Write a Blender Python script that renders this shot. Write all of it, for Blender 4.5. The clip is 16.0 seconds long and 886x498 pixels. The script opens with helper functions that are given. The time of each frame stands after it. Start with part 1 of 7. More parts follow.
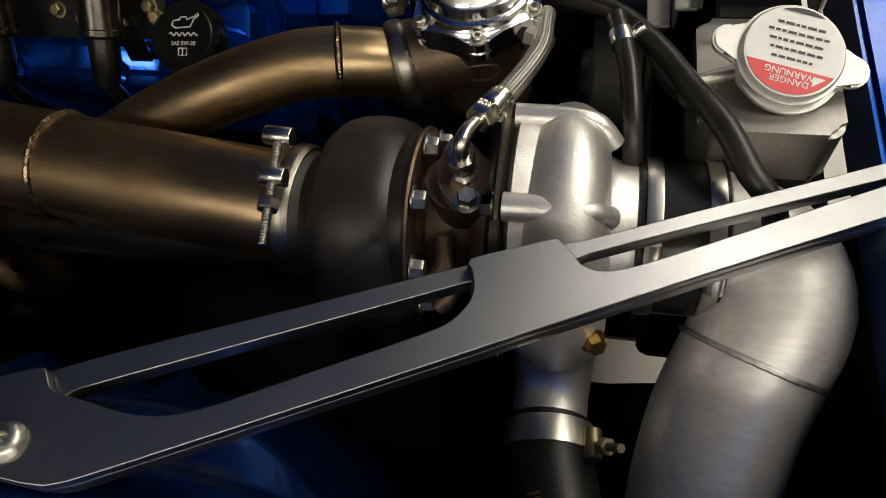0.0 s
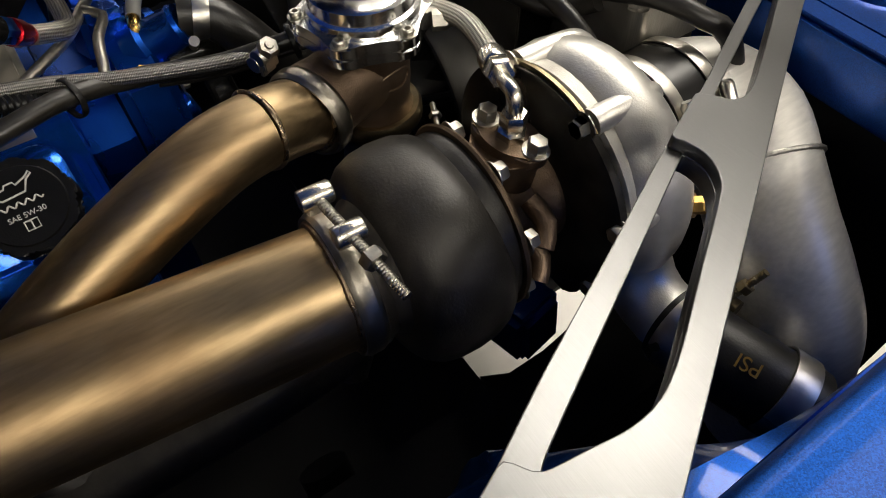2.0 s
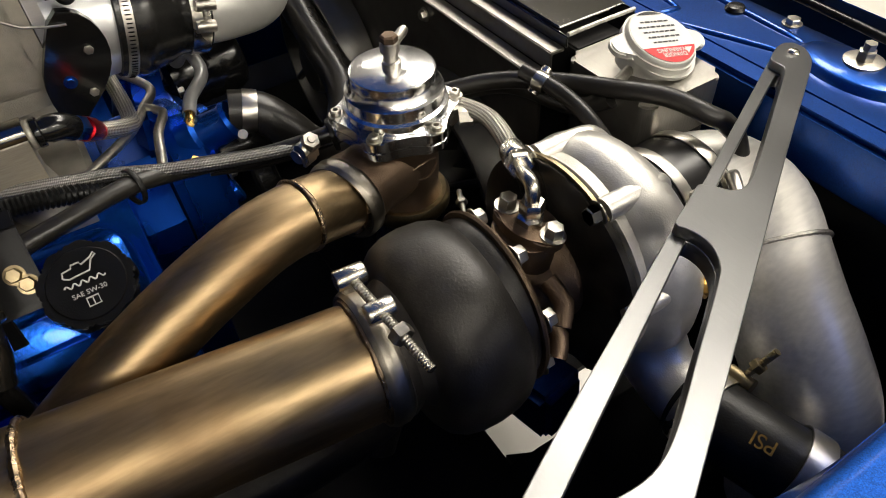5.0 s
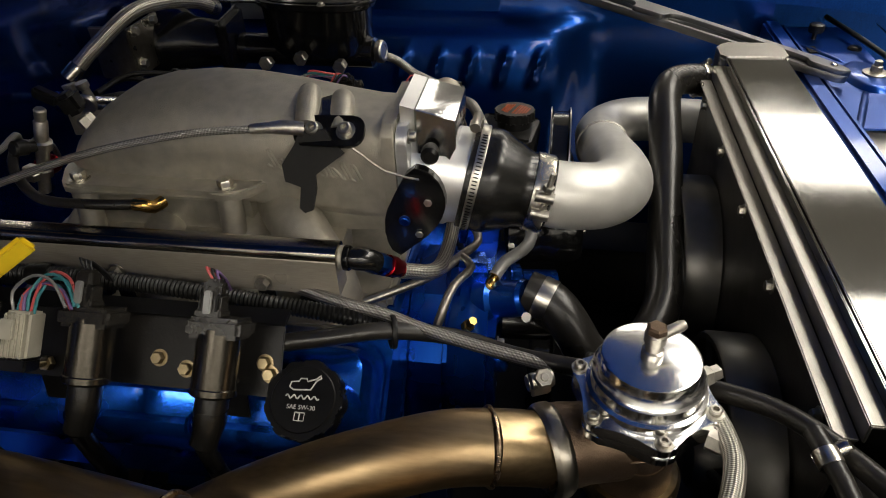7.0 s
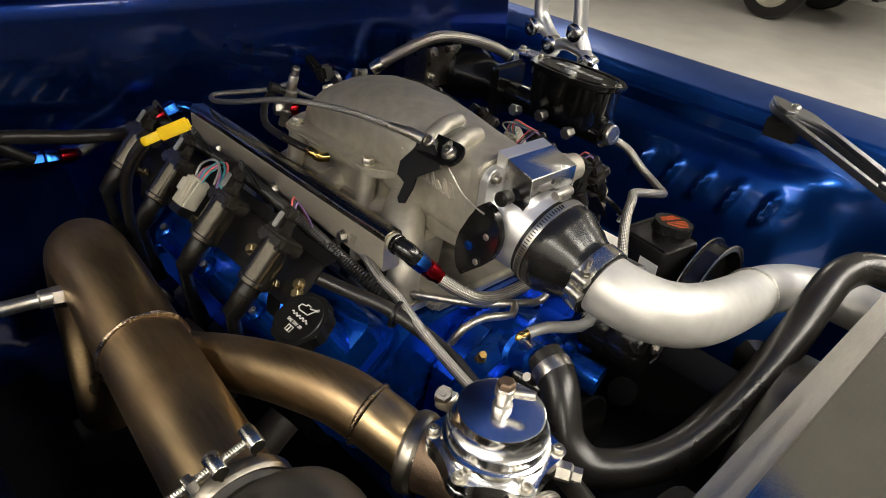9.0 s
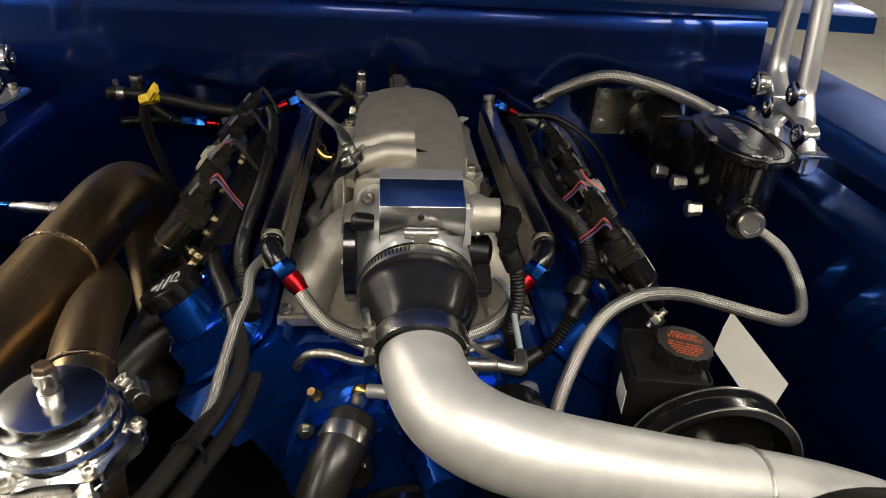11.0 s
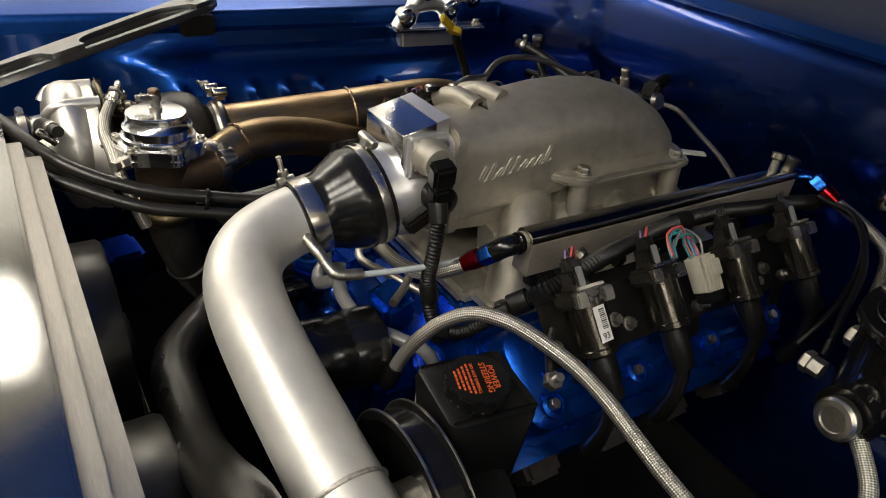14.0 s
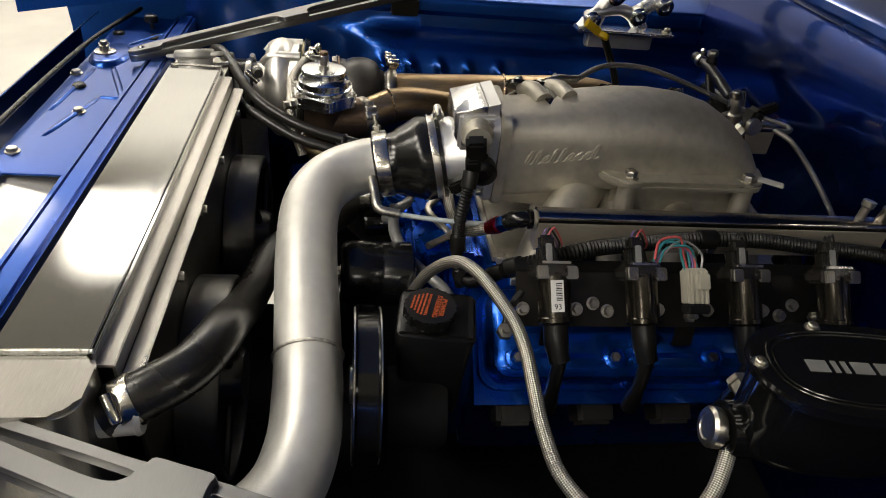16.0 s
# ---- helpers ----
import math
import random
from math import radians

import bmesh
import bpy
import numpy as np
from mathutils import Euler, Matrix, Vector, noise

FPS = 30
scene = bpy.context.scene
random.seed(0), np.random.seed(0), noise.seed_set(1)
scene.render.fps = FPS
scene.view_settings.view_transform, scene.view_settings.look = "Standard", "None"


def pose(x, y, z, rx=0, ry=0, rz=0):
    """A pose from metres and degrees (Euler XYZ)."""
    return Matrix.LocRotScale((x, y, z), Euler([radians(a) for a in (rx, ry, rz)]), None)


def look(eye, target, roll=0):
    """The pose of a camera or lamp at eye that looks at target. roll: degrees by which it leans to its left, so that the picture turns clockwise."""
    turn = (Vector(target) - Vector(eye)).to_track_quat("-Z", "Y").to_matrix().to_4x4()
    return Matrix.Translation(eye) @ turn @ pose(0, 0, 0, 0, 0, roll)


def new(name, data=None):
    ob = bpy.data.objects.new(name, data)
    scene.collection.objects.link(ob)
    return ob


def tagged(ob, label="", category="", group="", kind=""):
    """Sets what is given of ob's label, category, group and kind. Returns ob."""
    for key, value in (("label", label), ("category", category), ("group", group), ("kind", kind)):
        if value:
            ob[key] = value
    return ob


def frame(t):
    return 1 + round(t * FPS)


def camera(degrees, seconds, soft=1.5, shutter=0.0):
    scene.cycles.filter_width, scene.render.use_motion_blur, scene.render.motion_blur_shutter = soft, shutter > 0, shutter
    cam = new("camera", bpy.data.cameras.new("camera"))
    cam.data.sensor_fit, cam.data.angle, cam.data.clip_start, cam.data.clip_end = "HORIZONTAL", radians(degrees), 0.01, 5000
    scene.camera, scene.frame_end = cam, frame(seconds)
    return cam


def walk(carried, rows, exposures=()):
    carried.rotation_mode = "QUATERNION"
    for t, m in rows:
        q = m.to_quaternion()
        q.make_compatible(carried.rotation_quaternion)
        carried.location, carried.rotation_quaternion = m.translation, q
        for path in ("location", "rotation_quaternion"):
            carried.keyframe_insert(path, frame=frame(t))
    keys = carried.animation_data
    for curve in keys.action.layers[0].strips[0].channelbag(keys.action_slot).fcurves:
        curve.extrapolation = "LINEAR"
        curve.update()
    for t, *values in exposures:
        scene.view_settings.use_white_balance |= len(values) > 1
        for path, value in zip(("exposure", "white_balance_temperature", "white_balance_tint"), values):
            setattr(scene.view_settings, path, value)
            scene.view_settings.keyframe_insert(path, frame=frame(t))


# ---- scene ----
cam = camera(66.2, 16.0, soft=1.0)
PATH = [
    (0, (-0.735, -0.387, 1.342), (0.237, 0.007, -0.361), -14.4),
    (0.5, (-0.738, -0.289, 1.31), (0.363, -0.201, -0.358), -8.1),
    (1, (-0.694, -0.218, 1.281), (0.404, -0.326, -0.388), -7.9),
    (1.5, (-0.69, -0.168, 1.268), (0.346, -0.519, -0.406), -6.1),
    (2, (-0.713, -0.068, 1.281), (0.294, -0.735, -0.313), -1.4),
    (2.5, (-0.751, 0.017, 1.308), (0.267, -0.856, -0.176), 0.1),
    (3, (-0.786, 0.069, 1.329), (0.274, -0.881, -0.076), 0.1),
    (3.2, (-0.798, 0.083, 1.335), (0.273, -0.872, -0.058), -0.1),
    (5.3, (-0.713, -0.094, 1.308), (0.549, -0.647, -0.141), -5.3),
    (5.5, (-0.695, -0.116, 1.317), (0.63, -0.531, -0.122), -6.9),
    (6, (-0.65, -0.155, 1.334), (0.79, -0.214, -0.053), -9.8),
    (6.5, (-0.65, -0.181, 1.363), (0.848, -0.08, 0.042), -8.1),
    (7, (-0.662, -0.198, 1.379), (0.926, 0.088, 0.196), -2.4),
    (7.5, (-0.629, -0.226, 1.382), (0.915, 0.363, 0.255), -1.7),
    (8, (-0.633, -0.287, 1.389), (0.83, 0.55, 0.313), -0.7),
    (8.5, (-0.637, -0.404, 1.404), (0.742, 0.601, 0.361), 4.1),
    (9, (-0.625, -0.523, 1.398), (0.633, 0.646, 0.372), 6.9),
    (9.2, (-0.59, -0.565, 1.39), (0.624, 0.672, 0.392), 7.3),
    (11.3, (0.058, -0.7, 1.359), (0.017, 1.036, 0.367), 2.8),
    (11.5, (0.116, -0.706, 1.359), (-0.067, 0.998, 0.328), 2.5),
    (12, (0.224, -0.648, 1.353), (-0.225, 0.957, 0.248), 3.7),
    (12.5, (0.316, -0.569, 1.321), (-0.432, 0.871, 0.152), 4.4),
    (13, (0.455, -0.573, 1.33), (-0.585, 0.75, 0.249), 4.3),
    (13.5, (0.613, -0.583, 1.36), (-0.661, 0.575, 0.342), 5.0),
    (14, (0.626, -0.453, 1.349), (-0.761, 0.554, 0.318), 7.3),
    (14.5, (0.583, -0.333, 1.327), (-0.903, 0.47, 0.256), 7.4),
    (15, (0.631, -0.257, 1.336), (-0.951, 0.247, 0.22), 6.7),
    (15.5, (0.744, -0.23, 1.392), (-0.883, 0.085, 0.271), 6.1),
    (16, (0.865, -0.24, 1.429), (-0.759, 0.039, 0.297), 6.8),
]
EXPOSURES = ((0.0, -1.1), (1.0, -1.1), (1.5, -0.9), (2.0, -0.6), (3.2, -0.25), (5.3, -0.42), (6.0, -0.85), (7.5, -0.5), (8.5, 0.05), (9.2, 0.1), (11.3, -0.3), (12.5, -0.45), (14.0, -0.45), (16.0, -0.55))
walk(cam, [(t, look(eye, target, roll)) for t, eye, target, roll in PATH], EXPOSURES)

# ---- world and light ----
world = bpy.data.worlds.new("world")
scene.world = world
world.use_nodes = True
world.node_tree.nodes["Background"].inputs[0].default_value = (0.75, 0.82, 1.0, 1)
world.node_tree.nodes["Background"].inputs[1].default_value = 0.006


# ---- materials ----
def material(name, base, rough=0.5, metal=0.0, vary=0.15, scale=30.0, bump=0.0, bump_scale=200.0, stretch=(1, 1, 1),
             coat=0.0, rough_vary=0.1, stain=None, stain_scale=6.0, stain_amount=0.4, spec=0.5, flake=0.0, scratch=0.0):
    """A principled surface with grain and stains at two scales, in object space."""
    m = bpy.data.materials.new(name)
    m.use_nodes = True
    nt = m.node_tree
    n, link = nt.nodes, nt.links.new
    b = n["Principled BSDF"]
    b.inputs["Metallic"].default_value = metal
    b.inputs["Specular IOR Level"].default_value = spec
    b.inputs["Coat Weight"].default_value = coat
    b.inputs["Coat Roughness"].default_value = 0.06
    co = n.new("ShaderNodeTexCoord")
    mp = n.new("ShaderNodeMapping")
    mp.inputs["Scale"].default_value = stretch
    link(co.outputs["Object"], mp.inputs["Vector"])
    fine = n.new("ShaderNodeTexNoise")
    fine.inputs["Scale"].default_value, fine.inputs["Detail"].default_value = scale, 6
    link(mp.outputs["Vector"], fine.inputs["Vector"])
    big = n.new("ShaderNodeTexNoise")
    big.inputs["Scale"].default_value, big.inputs["Detail"].default_value = stain_scale, 4
    link(co.outputs["Object"], big.inputs["Vector"])
    ramp = n.new("ShaderNodeMapRange")
    ramp.inputs["From Min"].default_value, ramp.inputs["From Max"].default_value = 0.3, 0.7
    ramp.inputs["To Min"].default_value, ramp.inputs["To Max"].default_value = 1 - vary, 1 + vary
    link(fine.outputs["Fac"], ramp.inputs["Value"])
    first = n.new("ShaderNodeMix")
    first.data_type = "RGBA"
    second = stain if stain else tuple(c * 0.75 for c in base)
    first.inputs["A"].default_value, first.inputs["B"].default_value = (*base, 1), (*second, 1)
    sr = n.new("ShaderNodeMapRange")
    sr.inputs["From Min"].default_value, sr.inputs["From Max"].default_value = 0.42, 0.72
    sr.inputs["To Max"].default_value = stain_amount
    link(big.outputs["Fac"], sr.inputs["Value"])
    link(sr.outputs["Result"], first.inputs["Factor"])
    mul = n.new("ShaderNodeVectorMath")
    mul.operation = "SCALE"
    link(first.outputs["Result"], mul.inputs["Vector"])
    link(ramp.outputs["Result"], mul.inputs["Scale"])
    colour = mul.outputs["Vector"]
    if flake:
        vo = n.new("ShaderNodeTexVoronoi")
        vo.inputs["Scale"].default_value = 1800
        link(co.outputs["Object"], vo.inputs["Vector"])
        fr = n.new("ShaderNodeMapRange")
        fr.inputs["To Min"].default_value, fr.inputs["To Max"].default_value = 1 - flake, 1 + flake
        link(vo.outputs["Color"], fr.inputs["Value"])
        more = n.new("ShaderNodeVectorMath")
        more.operation = "SCALE"
        link(colour, more.inputs["Vector"])
        link(fr.outputs["Result"], more.inputs["Scale"])
        colour = more.outputs["Vector"]
    if scratch:
        # thin pale scuffs in patches, slanting over the surface
        sm = n.new("ShaderNodeMapping")
        sm.inputs["Rotation"].default_value = (0, math.radians(28), 0)
        sm.inputs["Scale"].default_value = (3, 3, 90)
        link(co.outputs["Object"], sm.inputs["Vector"])
        st = n.new("ShaderNodeTexNoise")
        st.inputs["Scale"].default_value, st.inputs["Detail"].default_value = 3, 2
        link(sm.outputs["Vector"], st.inputs["Vector"])
        pt = n.new("ShaderNodeTexNoise")
        pt.inputs["Scale"].default_value, pt.inputs["Detail"].default_value = 7, 2
        link(co.outputs["Object"], pt.inputs["Vector"])
        lines, patch = n.new("ShaderNodeMapRange"), n.new("ShaderNodeMapRange")
        for k, src, lo, hi in ((lines, st, 0.66, 0.72), (patch, pt, 0.56, 0.66)):
            k.inputs["From Min"].default_value, k.inputs["From Max"].default_value = lo, hi
            link(src.outputs["Fac"], k.inputs["Value"])
        both = n.new("ShaderNodeMath")
        both.operation = "MULTIPLY"
        link(lines.outputs["Result"], both.inputs[0])
        link(patch.outputs["Result"], both.inputs[1])
        worn = n.new("ShaderNodeMix")
        worn.data_type = "RGBA"
        worn.inputs["B"].default_value = (scratch * 0.5, scratch * 0.6, scratch * 0.85, 1)
        link(both.outputs[0], worn.inputs["Factor"])
        link(colour, worn.inputs["A"])
        colour = worn.outputs["Result"]
    link(colour, b.inputs["Base Color"])
    rr = n.new("ShaderNodeMapRange")
    rr.inputs["From Min"].default_value, rr.inputs["From Max"].default_value = 0.3, 0.7
    rr.inputs["To Min"].default_value, rr.inputs["To Max"].default_value = max(0.02, rough - rough_vary), min(1, rough + rough_vary)
    link(big.outputs["Fac"], rr.inputs["Value"])
    link(rr.outputs["Result"], b.inputs["Roughness"])
    if bump:
        bt = n.new("ShaderNodeTexNoise")
        bt.inputs["Scale"].default_value, bt.inputs["Detail"].default_value = bump_scale, 3
        link(mp.outputs["Vector"], bt.inputs["Vector"])
        bn = n.new("ShaderNodeBump")
        bn.inputs["Strength"].default_value, bn.inputs["Distance"].default_value = bump, 0.001
        link(bt.outputs["Fac"], bn.inputs["Height"])
        link(bn.outputs["Normal"], b.inputs["Normal"])
    return m


def braid_material(name, light, dark, turns=9.0, pitch=1500.0, metal=0.9, rough=0.35):
    """Crossed strands wound round a tube, laid along its own length and girth."""
    m = bpy.data.materials.new(name)
    m.use_nodes = True
    nt = m.node_tree
    n, link = nt.nodes, nt.links.new
    b = n["Principled BSDF"]
    b.inputs["Metallic"].default_value, b.inputs["Roughness"].default_value = metal, rough
    uv = n.new("ShaderNodeUVMap")
    sep = n.new("ShaderNodeSeparateXYZ")
    link(uv.outputs["UV"], sep.inputs["Vector"])

    def math_node(op, a, c):
        k = n.new("ShaderNodeMath")
        k.operation = op
        for i, v in enumerate((a, c)):
            if isinstance(v, (int, float)):
                k.inputs[i].default_value = v
            elif v is not None:
                link(v, k.inputs[i])
        return k.outputs[0]

    u = math_node("MULTIPLY", sep.outputs["X"], pitch)
    v = math_node("MULTIPLY", sep.outputs["Y"], turns * 2 * math.pi)
    one = math_node("SINE", math_node("ADD", u, v), 0)
    two = math_node("SINE", math_node("SUBTRACT", u, v), 0)
    prod = math_node("MULTIPLY", one, two)
    fac = math_node("MULTIPLY_ADD", prod, 0.5)
    fac.node.inputs[2].default_value = 0.5
    mix = n.new("ShaderNodeMix")
    mix.data_type = "RGBA"
    mix.inputs["A"].default_value, mix.inputs["B"].default_value = (*dark, 1), (*light, 1)
    link(fac, mix.inputs["Factor"])
    link(mix.outputs["Result"], b.inputs["Base Color"])
    bn = n.new("ShaderNodeBump")
    bn.inputs["Strength"].default_value, bn.inputs["Distance"].default_value = 0.8, 0.0008
    link(fac, bn.inputs["Height"])
    link(bn.outputs["Normal"], b.inputs["Normal"])
    return m


def glow_material(name, colour, strength):
    m = bpy.data.materials.new(name)
    m.use_nodes = True
    b = m.node_tree.nodes["Principled BSDF"]
    b.inputs["Base Color"].default_value = (0.8, 0.8, 0.8, 1)
    b.inputs["Emission Color"].default_value = (*colour, 1)
    b.inputs["Emission Strength"].default_value = strength
    return m


CAST = material("cast_aluminium", (0.50, 0.47, 0.395), 0.46, 0.7, 0.12, 60, 0.5, 900, stain=(0.28, 0.26, 0.212), stain_amount=0.5)
BRACE_METAL = material("polished_flat_aluminium", (0.26, 0.26, 0.262), 0.33, 1.0, 0.05, 90, 0.05, 260, (1, 40, 8), stain=(0.27, 0.27, 0.265), rough_vary=0.05)
SHROUD = material("dull_brown_grey_metal", (0.085, 0.078, 0.067), 0.42, 0.75, 0.2, 40, 0.15, 400, stain=(0.05, 0.045, 0.038))
FAN_METAL = material("satin_grey_metal", (0.085, 0.082, 0.074), 0.4, 0.7, 0.12, 50, 0.1, 500, stain=(0.06, 0.057, 0.05))
MILLED = material("milled_aluminium", (0.80, 0.80, 0.79), 0.32, 0.8, 0.05, 120, 0.05, 500, (30, 1, 30), rough_vary=0.06)
PLATE = material("mirror_finish_sheet", (0.38, 0.38, 0.365), 0.06, 1.0, 0.05, 60, 0.02, 200, (1, 30, 6), stain=(0.27, 0.27, 0.255), rough_vary=0.06)
POLISHED = material("polished_aluminium", (0.86, 0.865, 0.87), 0.17, 1.0, 0.03, 80, 0.02, 300, rough_vary=0.04)
PIPE = material("satin_aluminium_pipe", (0.66, 0.65, 0.61), 0.44, 0.6, 0.08, 40, 0.15, 700, stain=(0.50, 0.49, 0.45), stain_scale=9)
RAW = material("raw_mill_aluminium", (0.72, 0.70, 0.65), 0.42, 0.5, 0.1, 40, 0.12, 600, (6, 1, 6), stain=(0.4, 0.39, 0.36), stain_scale=8)
TURBO_CAST = material("smooth_cast_aluminium", (0.74, 0.72, 0.67), 0.40, 0.85, 0.1, 60, 0.25, 700, stain=(0.5, 0.48, 0.44), stain_scale=12)
WELD = material("weld_bead", (0.5, 0.48, 0.44), 0.4, 0.9, 0.3, 200, 0.6, 500)
STEEL = material("zinc_plated_steel", (0.5, 0.475, 0.42), 0.36, 1.0, 0.15, 200, 0.1, 600)
STAINLESS = material("stainless_steel", (0.62, 0.59, 0.53), 0.27, 1.0, 0.08, 120, 0.06, 500, rough_vary=0.08)
HEAT = material("heat_tinted_stainless", (0.37, 0.27, 0.15), 0.37, 1.0, 0.16, 30, 0.08, 300, (8, 1, 8), stain=(0.24, 0.155, 0.08), stain_scale=9, stain_amount=0.85)
HEAT_WELD = material("heat_stained_weld", (0.36, 0.27, 0.18), 0.3, 1.0, 0.5, 220, 0.8, 420, stain=(0.10, 0.06, 0.04), stain_scale=40)
HEAT_CAST = material("heat_tinted_cast_steel", (0.17, 0.12, 0.08), 0.45, 0.9, 0.15, 60, 0.4, 700, stain=(0.12, 0.075, 0.06))
IRON = material("dark_cast_iron", (0.022, 0.020, 0.0175), 0.44, 0.25, 0.3, 70, 0.22, 500, stain=(0.06, 0.052, 0.044), stain_scale=14, stain_amount=0.6)
BLUE = material("blue_metallic_paint", (0.003, 0.046, 0.25), 0.30, 0.92, 0.06, 12, 0.03, 900, coat=0.4, stain=(0.003, 0.040, 0.22), flake=0.4, rough_vary=0.03)
BLUE_WING = material("hazed_blue_metallic_paint", (0.004, 0.055, 0.28), 0.42, 0.85, 0.08, 12, 0.05, 900, (2, 12, 2), coat=0.06, stain=(0.004, 0.048, 0.24), flake=0.5, rough_vary=0.05)
# The car's blue with scuffs, its base darkened for the shade under the bonnet.
BLUE_SCUFFED_SHADE = material("scuffed_shaded_blue_paint", (0.002, 0.025, 0.165), 0.24, 0.92, 0.08, 12, 0.05, 900, coat=0.5, stain=(0.002, 0.019, 0.13), flake=0.3, rough_vary=0.05, scratch=0.35)
BLUE_ENGINE = material("blue_engine_paint", (0.003, 0.080, 0.48), 0.25, 0.85, 0.1, 40, 0.12, 250, coat=0.35, stain=(0.002, 0.055, 0.36))
BLUE_ANO = material("blue_anodised", (0.02, 0.12, 0.5), 0.22, 1.0, 0.05, 80)
RED_ANO = material("red_anodised", (0.45, 0.012, 0.02), 0.22, 1.0, 0.05, 80)
RUBBER = material("black_rubber", (0.006, 0.0057, 0.0053), 0.33, 0.0, 0.3, 50, 0.2, 500, stain=(0.013, 0.012, 0.010), spec=0.35)
HOSE_RUBBER = material("satin_hose_rubber", (0.013, 0.012, 0.0105), 0.33, 0.0, 0.25, 40, 0.15, 400, stain=(0.032, 0.029, 0.025), spec=0.5)
DULL_STAINLESS = material("dull_stainless", (0.34, 0.315, 0.27), 0.33, 1.0, 0.15, 90, 0.1, 500, stain=(0.2, 0.16, 0.11), stain_scale=20)
SILICONE = material("black_silicone", (0.008, 0.0078, 0.0072), 0.22, 0.0, 0.2, 30, 0.15, 120, stain=(0.022, 0.02, 0.018))
PLASTIC = material("black_plastic", (0.006, 0.006, 0.006), 0.34, 0.0, 0.25, 60, 0.2, 800, stain=(0.013, 0.012, 0.010), spec=0.28)
GLOSS_BLACK = material("gloss_black", (0.006, 0.006, 0.006), 0.16, 0.0, 0.1, 30, coat=0.2)
DARK = material("shade_black", (0.006, 0.006, 0.006), 0.7, 0.0, 0.3, 20, 0.3, 100, spec=0.2)
TOP_BLOCK = material("satin_milled_aluminium", (0.8, 0.8, 0.8), 0.17, 1.0, 0.04, 150, 0.06, 400, (1, 30, 30), rough_vary=0.05)
BACK_PLATE = material("dark_turned_steel", (0.05, 0.047, 0.043), 0.34, 0.8, 0.2, 80, 0.1, 500, stain=(0.03, 0.028, 0.025))
GREY_STEEL = material("grey_satin_steel", (0.33, 0.315, 0.285), 0.33, 0.95, 0.12, 60, 0.1, 400, (1, 30, 1))
BRASS = material("brass", (0.55, 0.34, 0.1), 0.25, 1.0, 0.15, 100)
GOLD_ZINC = material("gold_zinc_plate", (0.30, 0.24, 0.14), 0.36, 1.0, 0.2, 100)
YELLOW = material("yellow_plastic", (0.8, 0.55, 0.01), 0.35, 0.0, 0.08, 40)
WHITE = material("off_white_plastic", (0.48, 0.455, 0.37), 0.4, 0.0, 0.1, 50, 0.1, 500)
CLEAR_TUBE = material("milky_tube", (0.5, 0.56, 0.58), 0.25, 0.0, 0.05, 40)
GREY_TUBE = material("grey_tube", (0.3, 0.3, 0.29), 0.35, 0.3, 0.1, 60)
LABEL_WHITE = material("label_white", (0.78, 0.77, 0.74), 0.45, 0.0, 0.04, 60)
LABEL_RED = material("label_red", (0.62, 0.015, 0.02), 0.4, 0.0, 0.04, 60)
INK = material("ink_black", (0.015, 0.015, 0.015), 0.5, 0.0, 0.05, 60)
PALE_INK = material("pale_ink", (0.5, 0.49, 0.46), 0.5, 0.0, 0.05, 60)
ORANGE_INK = material("orange_ink", (0.5, 0.09, 0.02), 0.45, 0.0, 0.05, 60)
TEAL_WIRE = material("teal_wire", (0.045, 0.24, 0.27), 0.4)
PINK_WIRE = material("pink_wire", (0.6, 0.1, 0.1), 0.4)
PURPLE_WIRE = material("purple_wire", (0.2, 0.12, 0.3), 0.4)
BRAID = braid_material("braided_steel", (0.78, 0.74, 0.66), (0.16, 0.15, 0.125))
BRAID_FINE = braid_material("braided_steel_fine", (0.5, 0.48, 0.45), (0.10, 0.095, 0.09), 7, 2400)
CONCRETE = material("pale_concrete", (0.64, 0.62, 0.57), 0.4, 0.0, 0.08, 3, 0.05, 60, stain=(0.52, 0.50, 0.46), stain_scale=0.6, coat=0.2)
GREY_WALL = material("grey_wall_paint", (0.13, 0.128, 0.125), 0.6, 0.0, 0.06, 4, 0.1, 80)
WALL_PAINT = material("white_wall_paint", (0.8, 0.79, 0.76), 0.6, 0.0, 0.04, 4, 0.1, 80)
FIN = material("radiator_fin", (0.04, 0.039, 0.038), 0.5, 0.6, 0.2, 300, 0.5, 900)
LAMP = glow_material("lamp_panel", (1.0, 0.94, 0.84), 6.0)
CEILING_PAINT = material("pale_ceiling", (0.42, 0.415, 0.40), 0.7, 0.0, 0.15, 3, 0.1, 40)
COIL = material("satin_black_coil", (0.018, 0.0165, 0.014), 0.2, 0.0, 0.25, 50, 0.15, 600, stain=(0.024, 0.021, 0.016), spec=0.6)
COIL_CAN = material("dark_metal_can", (0.075, 0.068, 0.056), 0.17, 0.9, 0.2, 60, 0.06, 500, (6, 6, 1), stain=(0.045, 0.04, 0.032))
CHASSIS = material("chassis_black", (0.006, 0.006, 0.006), 0.4, 0.0, 0.3, 40, 0.2, 300, stain=(0.018, 0.014, 0.010), spec=0.25)
RAIL_WEB = material("satin_web_aluminium", (0.38, 0.345, 0.28), 0.34, 0.4, 0.12, 60, 0.08, 400, (20, 1, 20), stain=(0.32, 0.29, 0.235))
RAIL = material("satin_olive_aluminium", (0.40, 0.38, 0.335), 0.18, 1.0, 0.1, 60, 0.06, 400, (1, 20, 1), stain=(0.33, 0.31, 0.26))


